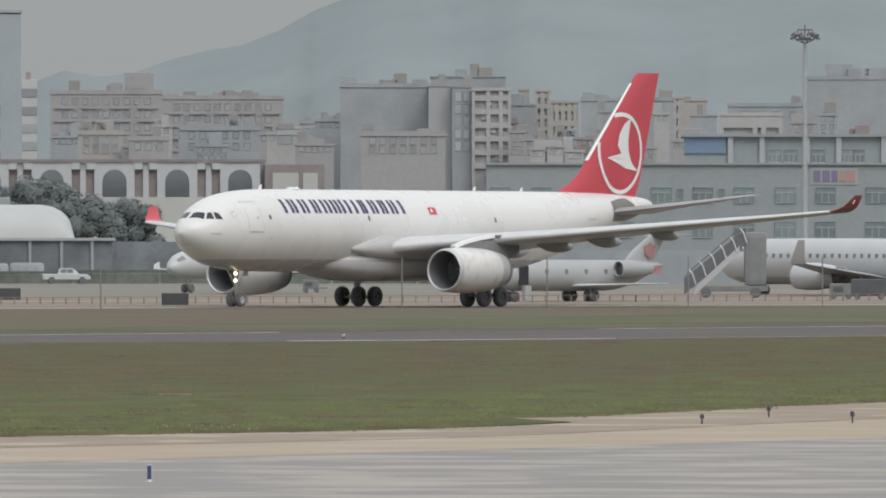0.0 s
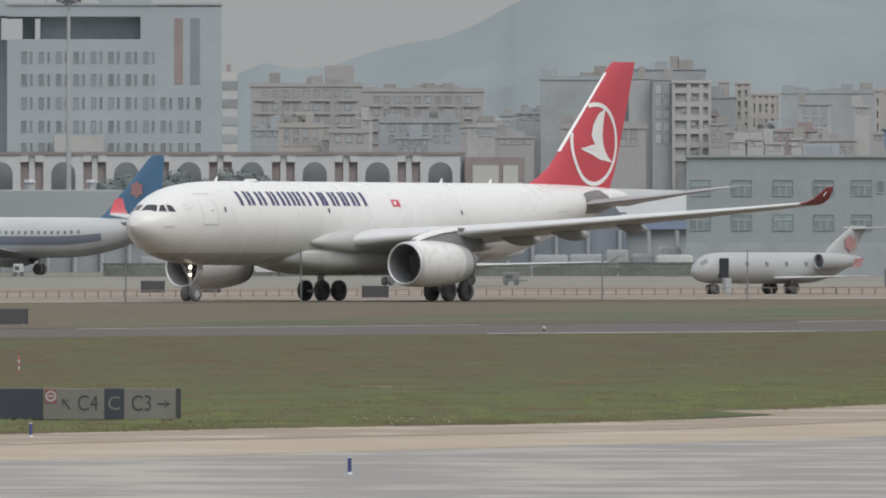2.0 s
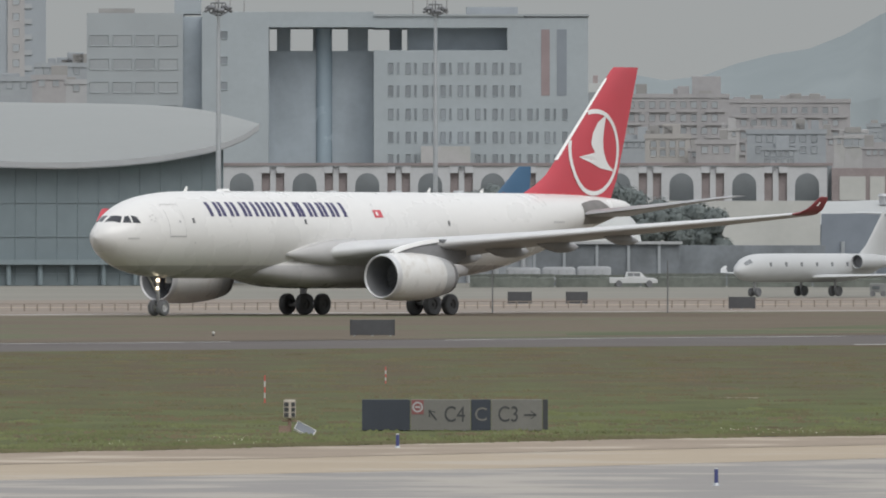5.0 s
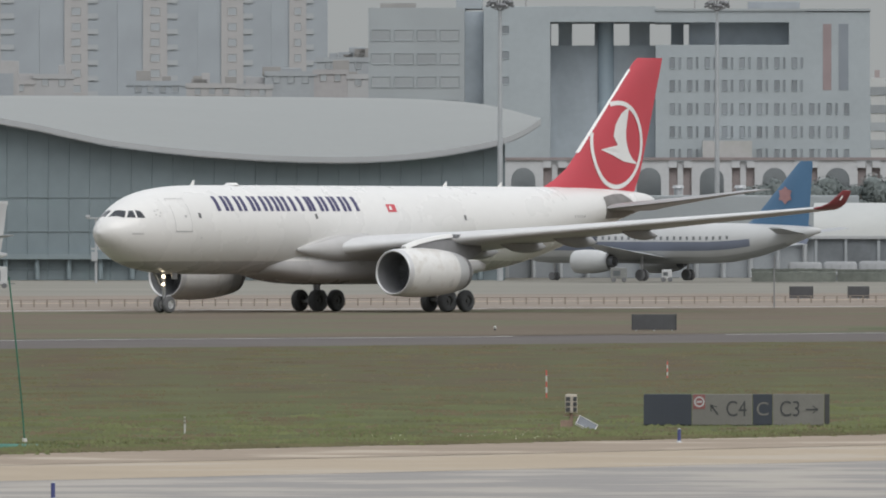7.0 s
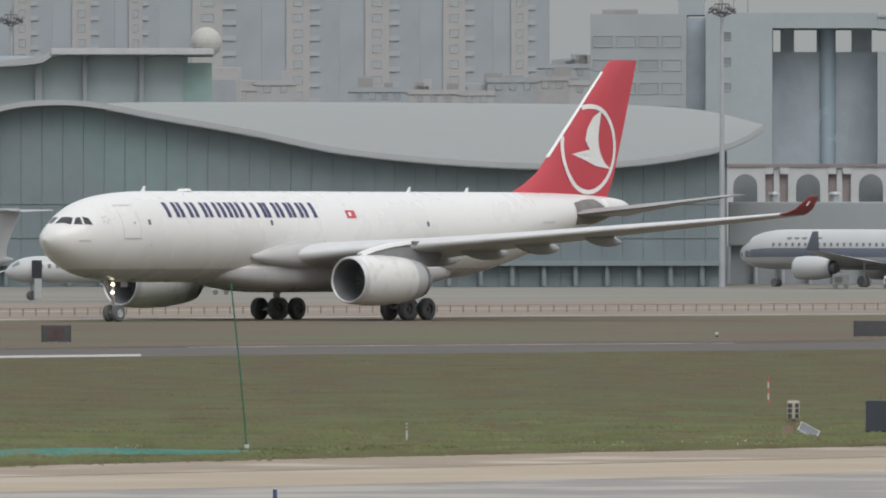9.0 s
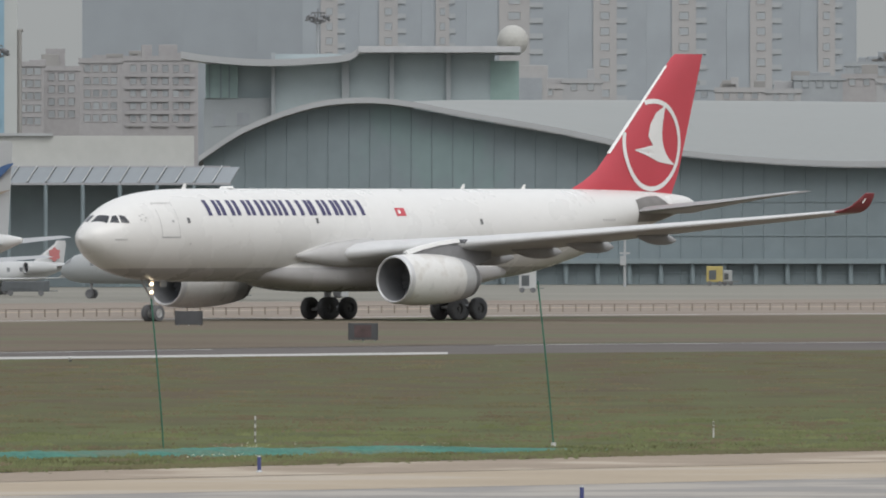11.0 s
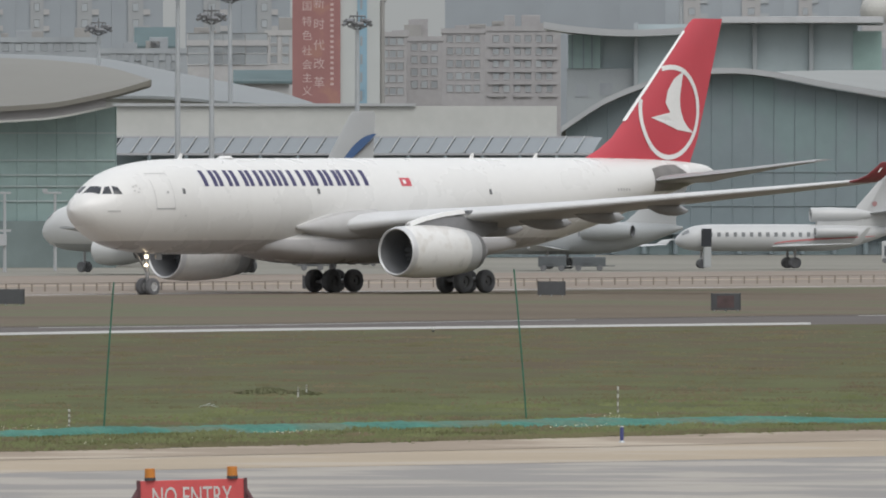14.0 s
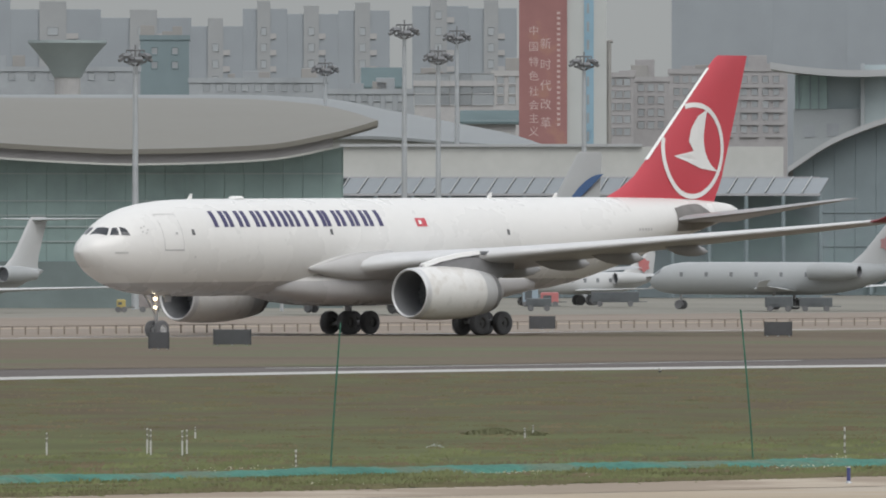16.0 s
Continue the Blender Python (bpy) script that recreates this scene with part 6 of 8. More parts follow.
JET_BRIGHT = surface("jet_bright_white", (0.61, 0.615, 0.61), 0.35, var=0.05, size=3.0, grain=0.02)
# The same white paint, dimmed further for haze.
JET_HAZED = surface("jet_hazed_white", (0.375, 0.385, 0.388), 0.5, var=0.08, size=3.0)
FIN_RED = surface("fin_red_stripe", (0.45, 0.16, 0.16), 0.5, var=0.08, size=1.0)
GLASS_DARK = surface("jet_window", (0.22, 0.23, 0.24), 0.2, var=0.1, size=1.0)
MARK_ROSE = surface("mark_faded_rose", (0.44, 0.25, 0.25), 0.6, var=0.1, size=0.5)
ORANGE_MARK = surface("mark_pale_red", (0.36, 0.20, 0.20), 0.6, var=0.1, size=0.5)


def jet(name, b, d, a_deg, L, R, belly, fin_top, semi, engines, label, body=JET_WHITE, fin=JET_WHITE, stripe=None, mark=None, t_tail=False, low=None, winglet=1.0, windows=20, door=False, trijet=False, forward=0.0):
    """A parked jet: x runs aft from the nose, port is -y; a_deg turns its nose off the picture plane."""
    a = thing(name, stand(b, d, a_deg), label, "airplane", "parked aircraft")
    zc = belly + R
    fr = [0.0, 0.012, 0.03, 0.06, 0.10, 0.15, 0.66, 0.74, 0.82, 0.90, 0.96, 1.0]
    rr = [0.02, 0.34, 0.58, 0.82, 0.95, 1.0, 1.0, 0.93, 0.76, 0.50, 0.28, 0.10]
    dz = [-0.25, -0.22, -0.17, -0.09, -0.03, 0.0, 0.0, 0.06, 0.20, 0.40, 0.55, 0.62]
    xs = [f * L for f in fr]
    def hull(s, phi, out=0.0):
        r = blend(s, xs, rr) * R + out
        q = radians(phi)
        return Vector((s, -r * math.cos(q), zc + blend(s, xs, dz) * R + r * math.sin(q)))
    st = sorted(set([0.002 * L, 0.006 * L] + xs[1:] + [L * k / 24 for k in range(1, 24)]))
    part("fuselage", loft([[hull(s, 360 * i / 28) for i in range(28)] for s in st]), body, a, smooth=True)
    def patch(nm, s0, s1, p0, p1, m, out=0.02, side=-1, lb="", n=10):
        rows = [[hull(s0 + (s1 - s0) * i / n, p0 + (p1 - p0) * j / 4, out) for j in range(5)] for i in range(n + 1)]
        if side > 0:
            rows = [[Vector((p.x, -p.y, p.z)) for p in r] for r in rows]
        return part(nm, loft(rows, loop=False), m, a, lb, smooth=True)
    for side in (-1, 1):
        patch("cockpit_window", 0.028 * L, 0.058 * L, 34, 60, GLASS_DARK, side=side)
        if stripe:
            patch("side_stripe", 0.02 * L, 0.80 * L, -22, 4, stripe, side=side, lb="dark painted side stripe", n=24)
        if low:
            patch("lower_paint", 0.03 * L, 0.9 * L, -88, -44, low, side=side, n=24)
        first = None
        for k in range(windows):
            s = L * (0.15 + 0.58 * k / max(1, windows - 1))
            p = hull(s, 14, 0.0)
            p.y *= -side
            if first is None:
                first = part("cabin_window", box(bmesh.new(), -0.14, 0.14, -0.03, 0.03, -0.18, 0.18, 0.02), GLASS_DARK, a)
                first.matrix_basis = Matrix.Translation(p)
            else:
                twin(first, a, Matrix.Translation(p))
        # wing
        rs, rc = 0.34 * L, 0.19 * L
        if engines == "tail":
            rs, rc = 0.42 * L, 0.17 * L
        zr = belly + 0.3 * R
        tip_s, tip_c = rs + semi * 0.50, rc * 0.26
        zt = zr + semi * (0.075 if engines == "wing" else 0.03)
        part("wing", wing([(R * 0.4, rs - 0.2, rc, zr, 0.12, 0.1), (semi * 0.38, rs + semi * 0.19, rc * 0.6, zr + (zt - zr) * 0.38, 0.11, 0.05), (semi, tip_s, tip_c, zt, 0.09, 0)], side), JET_GREY if engines == "wing" else JET_WHITE, a, "swept wing", smooth=35)
        if winglet:
            rings = []
            for w, s, c, z, tl in ((semi - 0.02, tip_s, tip_c, zt, 0), (semi + 0.25, tip_s + 0.4, tip_c * 0.8, zt + 0.35, 0.7), (semi + 0.5, tip_s + 1.3, tip_c * 0.4, zt + 1.9 * winglet, 1.3)):
                rings.append([Vector((s + x, side * (w - y * math.sin(tl)), z + y * math.cos(tl))) for x, y in aerofoil(c, 0.09)])
            part("winglet", loft(rings), NAVY if stripe else JET_WHITE, a, smooth=40)
        # engine
        if engines == "wing":
            er, el = R * 0.6, L * 0.115
            o = (rs + semi * 0.17 - el * 0.62 - forward, side * semi * 0.335, max(belly - 0.05 + 0.1 * R, er + 0.45))
            e = part("engine", lathe([(0.15, er * 0.78), (0, er * 0.86), (0.02, er * 0.93), (el * 0.2, er), (el * 0.55, er * 0.98), (el * 0.8, er * 0.86), (el * 0.98, er * 0.72), (el, er * 0.66), (el * 0.9, er * 0.6)], o, seg=24), body, a, "white turbofan nacelle", smooth=45)
            part("intake", lathe([(0.5, 0.01), (0.5, er * 0.78), (0.15, er * 0.78)], o, seg=20), DARK, e)
            part("exhaust", lathe([(el * 0.85, 0.01), (el * 0.85, er * 0.58), (el * 1.12, er * 0.42), (el * 1.12, er * 0.36), (el * 1.02, 0.02)], o, seg=20), DARK, e, smooth=40)
            bm = bmesh.new()
            box(bm, o[0] + el * 0.4, o[0] + el * 1.2, o[1] - 0.12, o[1] + 0.12, o[2] + er * 0.7, zr + 0.35, 0.05)
            part("pylon", bm, JET_GREY, a)
        else:
            er, el = R * (0.42 if trijet else 0.56), L * 0.19
            o = (L * (0.61 if trijet else 0.66), side * (R * 0.86 + er), zc + R * 0.42)
            e = part("engine", lathe([(0.15, er * 0.8), (0, er * 0.86), (0.03, er * 0.92), (el * 0.25, er), (el * 0.6, er * 0.95), (el, er * 0.66), (el * 0.92, er * 0.6)], o, seg=24), body, a, "rear-mounted jet nacelle", smooth=45)
            part("intake", lathe([(0.5, 0.01), (0.5, er * 0.8), (0.15, er * 0.8)], o, seg=20), DARK, e)
            part("exhaust", lathe([(el * 0.9, 0.01), (el * 0.93, er * 0.6), (el * 1.0, er * 0.58)], o, seg=20), DARK, e)
            bm = bmesh.new()
            box(bm, o[0] + el * 0.3, o[0] + el * 0.75, min(0, o[1]), max(0, o[1]), o[2] - 0.12, o[2] + 0.12, 0.04)
            part("pylon", bm, body, a)
        # tailplane
        zt0 = fin_top - 0.25 if t_tail else (fin_top * 0.59 if trijet else zc + 0.45 * R)
        ts = L * 0.935 if t_tail else L * 0.86
        sp = semi * (0.33 if not t_tail else 0.36)
        part("tailplane", wing([(0.05, ts, L * 0.10, zt0, 0.1, 0), (sp, ts + sp * 0.55, L * 0.045, zt0 + (0.1 if t_tail else sp * 0.1), 0.09, 0)], side), JET_GREY if not t_tail else body, a, "swept tailplane", smooth=35)
    zf = zc + 0.6 * R
    if trijet:
        fs = [(zf, 0.72 * L, 0.25 * L, 0.5), (zc + R * 1.6, 0.775 * L, 0.205 * L, 0.45), (fin_top - 0.35, 0.915 * L, 0.085 * L, 0.25), (fin_top - 0.3, 0.905 * L, 0.1 * L, 0.34), (fin_top, 0.905 * L, 0.1 * L, 0.3)]
        o = (0.605 * L, 0, zc + 1.72 * R)
        e = part("centre_engine", lathe([(0.12, R * 0.44), (0, R * 0.49), (0.05, R * 0.53), (0.09 * L, R * 0.56), (0.2 * L, R * 0.5), (0.27 * L, R * 0.3)], o, seg=24), body, a, "centre engine intake ahead of the fin", smooth=45)
        part("intake", lathe([(0.6, 0.01), (0.5, R * 0.44), (0.12, R * 0.44)], o, seg=20), DARK, e)
        part("duct_fairing", box(bmesh.new(), 0.63 * L, 0.84 * L, -0.3, 0.3, zc + 0.7 * R, zc + 1.5 * R, 0.1), body, a)
    elif t_tail:
        fs = [(zf, 0.755 * L, 0.225 * L, 0.4), (zc + R * 1.05, 0.785 * L, 0.19 * L, 0.4), (zc + R * 1.6, 0.825 * L, 0.155 * L, 0.36), (fin_top - 0.2, 0.925 * L, 0.105 * L, 0.25), (fin_top, 0.935 * L, 0.085 * L, 0.2)]
    else:
        fs = [(zf, 0.735 * L, 0.225 * L, 0.45), (zc + R * 1.25, 0.785 * L, 0.178 * L, 0.45), (fin_top - 0.3, (0.925 if fin is FIN_BLUE else 0.9) * L, (0.05 if fin is FIN_BLUE else 0.075) * L, 0.25), (fin_top, (0.935 if fin is FIN_BLUE else 0.91) * L, (0.038 if fin is FIN_BLUE else 0.06) * L, 0.15)]
    f = part("tail_fin", blade(fs), fin, a, "swept tail fin", smooth=40)
    if mark:
        zm, sm = (zc + R + fin_top) / 2 - 0.3, (0.89 if not t_tail else 0.92) * L
        for side in (-1, 1):
            bm = bmesh.new()
            bm.faces.new([bm.verts.new((sm + rd * math.cos(q), side * 0.26, zm + rd * math.sin(q))) for q, rd in ((2 * math.pi * i / 12, (0.95 if i % 2 else 0.68) * (0.26 if trijet else 0.95 if fin is FIN_BLUE else 0.7)) for i in range(12))])
            part("fin_mark", bm, mark, f, "plain pale mark on the fin")
    # gear
    def leg(x, y, r):
        bm = bmesh.new()
        tube(bm, (x, y, r), (x, y, belly + 0.4 * R), 0.1, 0.13, 8)
        g = part("gear_leg", bm, STRUT, a)
        for dy in (-0.32, 0.32):
            part("tyre", lathe([(-0.15, r * 0.4), (-0.16, r * 0.85), (-0.08, r), (0.08, r), (0.16, r * 0.85), (0.15, r * 0.4)], (x, y + dy, r), "y", 18, ends=True), RUBBER, g, smooth=35)
    leg(0.12 * L, 0, 0.38 if L < 30 else 0.42)
    for side in (-1, 1):
        leg(0.49 * L if engines == "wing" else 0.52 * L, side * (0.1 * L if engines == "wing" else 0.075 * L), 0.45 if L < 30 else 0.57)
    if door:
        bm = bmesh.new()
        p = hull(0.13 * L, 5, 0.03)
        box(bm, p.x - 0.42, p.x + 0.42, p.y - 0.04, p.y + 0.1, zc - 0.7, zc + 0.75, 0.05)
        part("open_door", bm, COCKPIT, a, "dark open cabin door")
        bm = bmesh.new()
        box(bm, p.x - 0.3, p.x + 0.3, p.y - 0.5, p.y - 0.1, 0.1, zc - 0.75, 0.05)
        part("air_stair", bm, JET_SILVER, a, "pale fold-down air stair")
    return a


jet("parked_airliner", 918, 1425, -38, 37.6, 1.98, 1.75, 11.8, 17.0, "wing", "white airliner with navy stripe and blue tail fin", fin=FIN_BLUE, stripe=NAVY, mark=ORANGE_MARK, low=JET_SILVER, windows=28, forward=1.3)
jet("parked_airliner", 2780, 1165, -40, 36.0, 1.85, 0.9, 10.8, 15.5, "wing", "white narrow-body airliner beside passenger stairs", low=JET_SILVER, windows=28)
jet("parked_airliner", -1498, 1098, -50, 39.5, 1.95, 1.6, 12.2, 17.0, "wing", "white business airliner with grey belly and blue fin swoosh", low=JET_SILVER, windows=30, winglet=0, body=JET_BRIGHT)
jet("parked_business_jet", 2372, 1060, 40, 16.6, 1.15, 0.8, 5.1, 7.2, "tail", "white business jet with open cabin door and red tail stripes", t_tail=True, mark=ORANGE_MARK, windows=6, door=True, winglet=0, body=JET_HAZED, fin=JET_HAZED)
jet("parked_business_jet", 1800, 1195, 55, 23.4, 1.2, 1.2, 7.2, 13.0, "tail", "white long-range business jet with T-tail", t_tail=True, windows=7, winglet=0.3)
jet("parked_business_jet", -384, 1155, 12, 18.6, 1.08, 1.4, 7.5, 9.3, "tail", "white three-engined business jet with red cheat line", trijet=True, winglet=0.7, windows=17, door=True, mark=ORANGE_MARK)
jet("parked_business_jet", -828, 1150, -28, 23.4, 1.3, 1.2, 7.4, 11.0, "tail", "grey-bellied business jet with red mark on the fin", t_tail=True, body=JET_SILVER, mark=MARK_ROSE, windows=7, winglet=0.25)
jet("parked_business_jet", -1085, 1210, 30, 15.2, 0.95, 0.95, 4.6, 7.0, "tail", "small white business jet with a red fin mark", mark=FIN_RED, windows=8)
jet("parked_business_jet", -2207, 1100, 55, 23.4, 1.2, 1.2, 7.4, 13.0, "tail", "pale business jet with tall winglets and a dark-topped T-tail", t_tail=True, windows=7, winglet=1.0, body=JET_SILVER)

for ob in [o for o in scene.objects if "blue tail fin" in o.get("label", "")]:
    for k in range(5):
        part("title_bar", box(bmesh.new(), 7.2 + 0.95 * k, 7.75 + 0.95 * k, -1.72, -1.62, 4.6, 4.95), JET_GREY, ob, "small dark painted bar")

# blue swoosh on the business airliner's fin, red lines on the business jets
def swoosh(s0, z0, s1, z1, w, y):
    bm = bmesh.new()
    rows = []
    for i in range(13):
        t = i / 12
        s, z = s0 + (s1 - s0) * t, z0 + (z1 - z0) * t ** 0.6
        k = w * math.sin(math.pi * (0.15 + 0.85 * t)) + 0.05
        rows.append([Vector((s - 0.3 * k, y, z - k / 2)), Vector((s + 0.3 * k, y, z + k / 2)), Vector((s + 0.3 * k, y + 0.03, z + k / 2)), Vector((s - 0.3 * k, y + 0.03, z - k / 2))])
    return loft(rows, bm=bm)


for ob in [o for o in scene.objects if o.name.startswith("parked_airliner") and "swoosh" in o.get("label", "")]:
    part("fin_swoosh", swoosh(34.4, 7.3, 38.9, 10.5, 1.3, -0.27), surface("swoosh_blue", (0.07, 0.14, 0.30), 0.4, var=0.05, size=1), ob, "dark blue painted swoosh")
    part("fin_swoosh", swoosh(31.0, 5.9, 38.4, 8.5, 0.6, -0.275), surface("swoosh_gold", (0.36, 0.29, 0.23), 0.5, var=0.05, size=1), ob, "thin gold painted swoosh")
for ob in [o for o in scene.objects if "red tail stripes" in o.get("label", "")]:
    for k in range(4):
        part("tail_stripe", box(bmesh.new(), 13.6 + 0.25 * k, 16.0 + 0.1 * k, -0.62, -0.55, 2.02 + 0.17 * k, 2.12 + 0.17 * k), FIN_RED, ob, "thin red tail stripe")
for ob in [o for o in scene.objects if "red cheat line" in o.get("label", "")]:
    part("cheat_line", swoosh(8.0, 2.0, 16.4, 2.6, 0.11, -1.1), FIN_RED, ob, "thin red line")

# ---- hedge before the halls ----
HEDGE = surface("hedge_leaves", (0.172, 0.186, 0.168), 0.95, var=0.25, size=4.0, grain=0.1, fine=0.5, spec=0.0)


def hedge(b0, b1, d, h, seed):
    rnd = random.Random(seed)
    br = (b0 + b1) / 2
    a = thing("hedge", stand(br, d), "low dull green clipped hedge along the apron", "hedge", "hedges before the halls")
    bm = bmesh.new()
    n = int((b1 - b0) / 4)
    rings = []
    for i in range(n + 1):
        x = wide(b0 + (b1 - b0) * i / n - br, d)
        k = h * (0.93 + 0.1 * noise.noise(Vector((x * 0.5, seed, 0))) + 0.05 * noise.noise(Vector((x * 2.1, seed, 4))))
        y = 0.1 * noise.noise(Vector((x * 0.9, 3, seed)))
        rings.append([Vector((x, y + p, q)) for p, q in ((-0.6, -0.05), (0.6, -0.05), (0.55, k * 0.8), (0.3, k), (-0.3, k), (-0.6, k * 0.8))])
    loft(rings, bm=bm)
    for _ in range(int((b1 - b0) * 9)):
        x, y, z = wide(rnd.uniform(b0, b1) - br, d), rnd.uniform(-0.66, 0.1), rnd.uniform(0.0, h)
        if y > -0.5:
            z = h * rnd.uniform(0.9, 1.06)
        u, w = rnd.uniform(0.05, 0.13), rnd.uniform(0.04, 0.1)
        t = rnd.uniform(-0.6, 0.6)
        bm.faces.new([bm.verts.new((x + p, y + 0.3 * q * t, z + q)) for p, q in ((-u, t * w), (0, -w), (u, -t * w), (0, w))])
    part("leaves", bm, HEDGE, a)


for k in range(7):
    hedge(1330 + 152 * k, 1330 + 152 * k + 149, 1400 + 3 * (k % 2), (1.12, 1.05, 1.18, 1.1, 1.0, 1.15, 1.2)[k], k)


# ---- ground vehicles and equipment ----
CAR_WHITE = surface("car_white", (0.50, 0.51, 0.51), 0.35, var=0.05, size=1.0)
YEL = surface("equipment_yellow", (0.42, 0.34, 0.12), 0.6, var=0.15, size=0.8)
EQ_DARK = surface("tug_dark", (0.095, 0.105, 0.112), 0.6, var=0.15, size=0.8)
CART_DUN = surface("cart_dun", (0.275, 0.250, 0.245), 0.7, var=0.15, size=0.8)
GREY_EQ = surface("equipment_grey", (0.20, 0.205, 0.20), 0.7, var=0.15, size=0.8)


def wheels_for(a, xs, y, r):
    for x in xs:
        for s in (-y, y):
            part("wheel", lathe([(-0.11, 0.02), (-0.11, r * 0.6), (-0.12, r * 0.9), (-0.06, r), (0.06, r), (0.12, r * 0.9), (0.11, r * 0.6), (0.11, 0.02)], (x, s, r), "y", 16, ends=True), RUBBER, a, smooth=35)


def pickup(b, d, turn=0.0):
    a = thing("pickup_truck", stand(b, d, turn), "white double-cab pickup truck on the apron", "car")
    bm = bmesh.new()
    rings = [[Vector((x, s, z)) for s, z in ((-0.84, 0.42), (0.84, 0.42), (0.84, h - 0.08), (0.76, h), (-0.76, h), (-0.84, h - 0.08))] for x, h in ((-2.3, 0.92), (-2.26, 0.95), (0.95, 0.95), (1.9, 0.90), (2.2, 0.80), (2.32, 0.62))]
    part("body", loft(rings), CAR_WHITE, a, smooth=30)
    part("load_bed", box(bmesh.new(), -2.2, -0.85, -0.7, 0.7, 0.80, 0.956), GREY_EQ, a, "grey open load bed")
    rings = [[Vector((x, s, z)) for s, z in ((-0.80, 0.95), (0.80, 0.95), (0.66, 0.95 + h), (-0.66, 0.95 + h))] for x, h in ((-0.78, 0.04), (-0.68, 0.46), (-0.5, 0.54), (0.5, 0.54), (0.7, 0.48), (1.2, 0.04))]
    part("cab", loft(rings[::-1]), CAR_WHITE, a)
    for x0, x1 in ((-0.58, -0.05), (0.03, 0.62)):
        for s in (-1, 1):
            part("side_window", box(bmesh.new(), x0, x1, s * 0.75 - 0.03, s * 0.75 + 0.03, 1.06, 1.4), GLASS_DARK, a)
    wheels_for(a, (-1.45, 1.5), 0.78, 0.34)


pickup(1619, 1386, 4)


TRAILER_WHITE = surface("trailer_white_sheet", (0.40, 0.405, 0.405), 0.7, var=0.15, size=2.0, grain=0.05, fine=0.4)
TRAILER_PALE = surface("trailer_sheet", (0.30, 0.312, 0.322), 0.7, var=0.15, size=2.0, grain=0.05, fine=0.4)


def box_trailer(b0, b1, v, d, m, label):
    """A covered trailer with a rounded roof, parked side on."""
    w, h = wide(b1 - b0, d) / 2, level(v, d)
    a = thing("box_trailer", stand((b0 + b1) / 2, d), label, "trailer", "trailers before the halls")
    rings = []
    for x, k in ((-w, 0.80), (-w + 0.12, 0.94), (-w + 0.35, 1.0), (w - 0.35, 1.0), (w - 0.12, 0.94), (w, 0.80)):
        q = 0.55 + (h - 0.55) * k
        rings.append([Vector((x, y, z)) for y, z in ((-1.0 * k, 0.55), (1.0 * k, 0.55), (1.0 * k, q - 0.3), (0.75 * k, q), (-0.75 * k, q), (-1.0 * k, q - 0.3))])
    part("cover", loft(rings), m, a, smooth=40)
    part("chassis", box(bmesh.new(), -w + 0.1, w + 0.5, -0.8, 0.8, 0.38, 0.55, 0.03), GREY_EQ, a)
    for i in range(1, 4):
        x = -w + 2 * w * i / 4
        part("rib", box(bmesh.new(), x - 0.04, x + 0.04, -1.03, -0.98, 0.6, h - 0.32), m, a)
    wheels_for(a, (-w * 0.6, w * 0.6), 0.75, 0.3)


for b0, b1, v, d, m in ((1394, 1455, 464, 1424, TRAILER_PALE), (1457, 1517, 463, 1424, TRAILER_PALE), (1519, 1580, 462, 1424, TRAILER_PALE), (2092, 2153, 461, 1440, TRAILER_PALE), (2155, 2217, 460, 1440, TRAILER_PALE), (2219, 2262, 452, 1438, TRAILER_PALE), (2264, 2304, 459, 1440, TRAILER_PALE), (2308, 2374, 461, 1412, TRAILER_WHITE), (2310, 2352, 445, 1440, TRAILER_WHITE)):
    box_trailer(b0, b1, v, d, m, "white covered trailer behind the hedge" if m is TRAILER_WHITE else "pale grey covered trailer behind the hedge")


STAIR_DARK = surface("stair_screen_dark", (0.13, 0.14, 0.155), 0.7, var=0.1, size=1.0)
STAIR_GREY = surface("stair_head_grey", (0.21, 0.22, 0.225), 0.7, var=0.1, size=1.0)


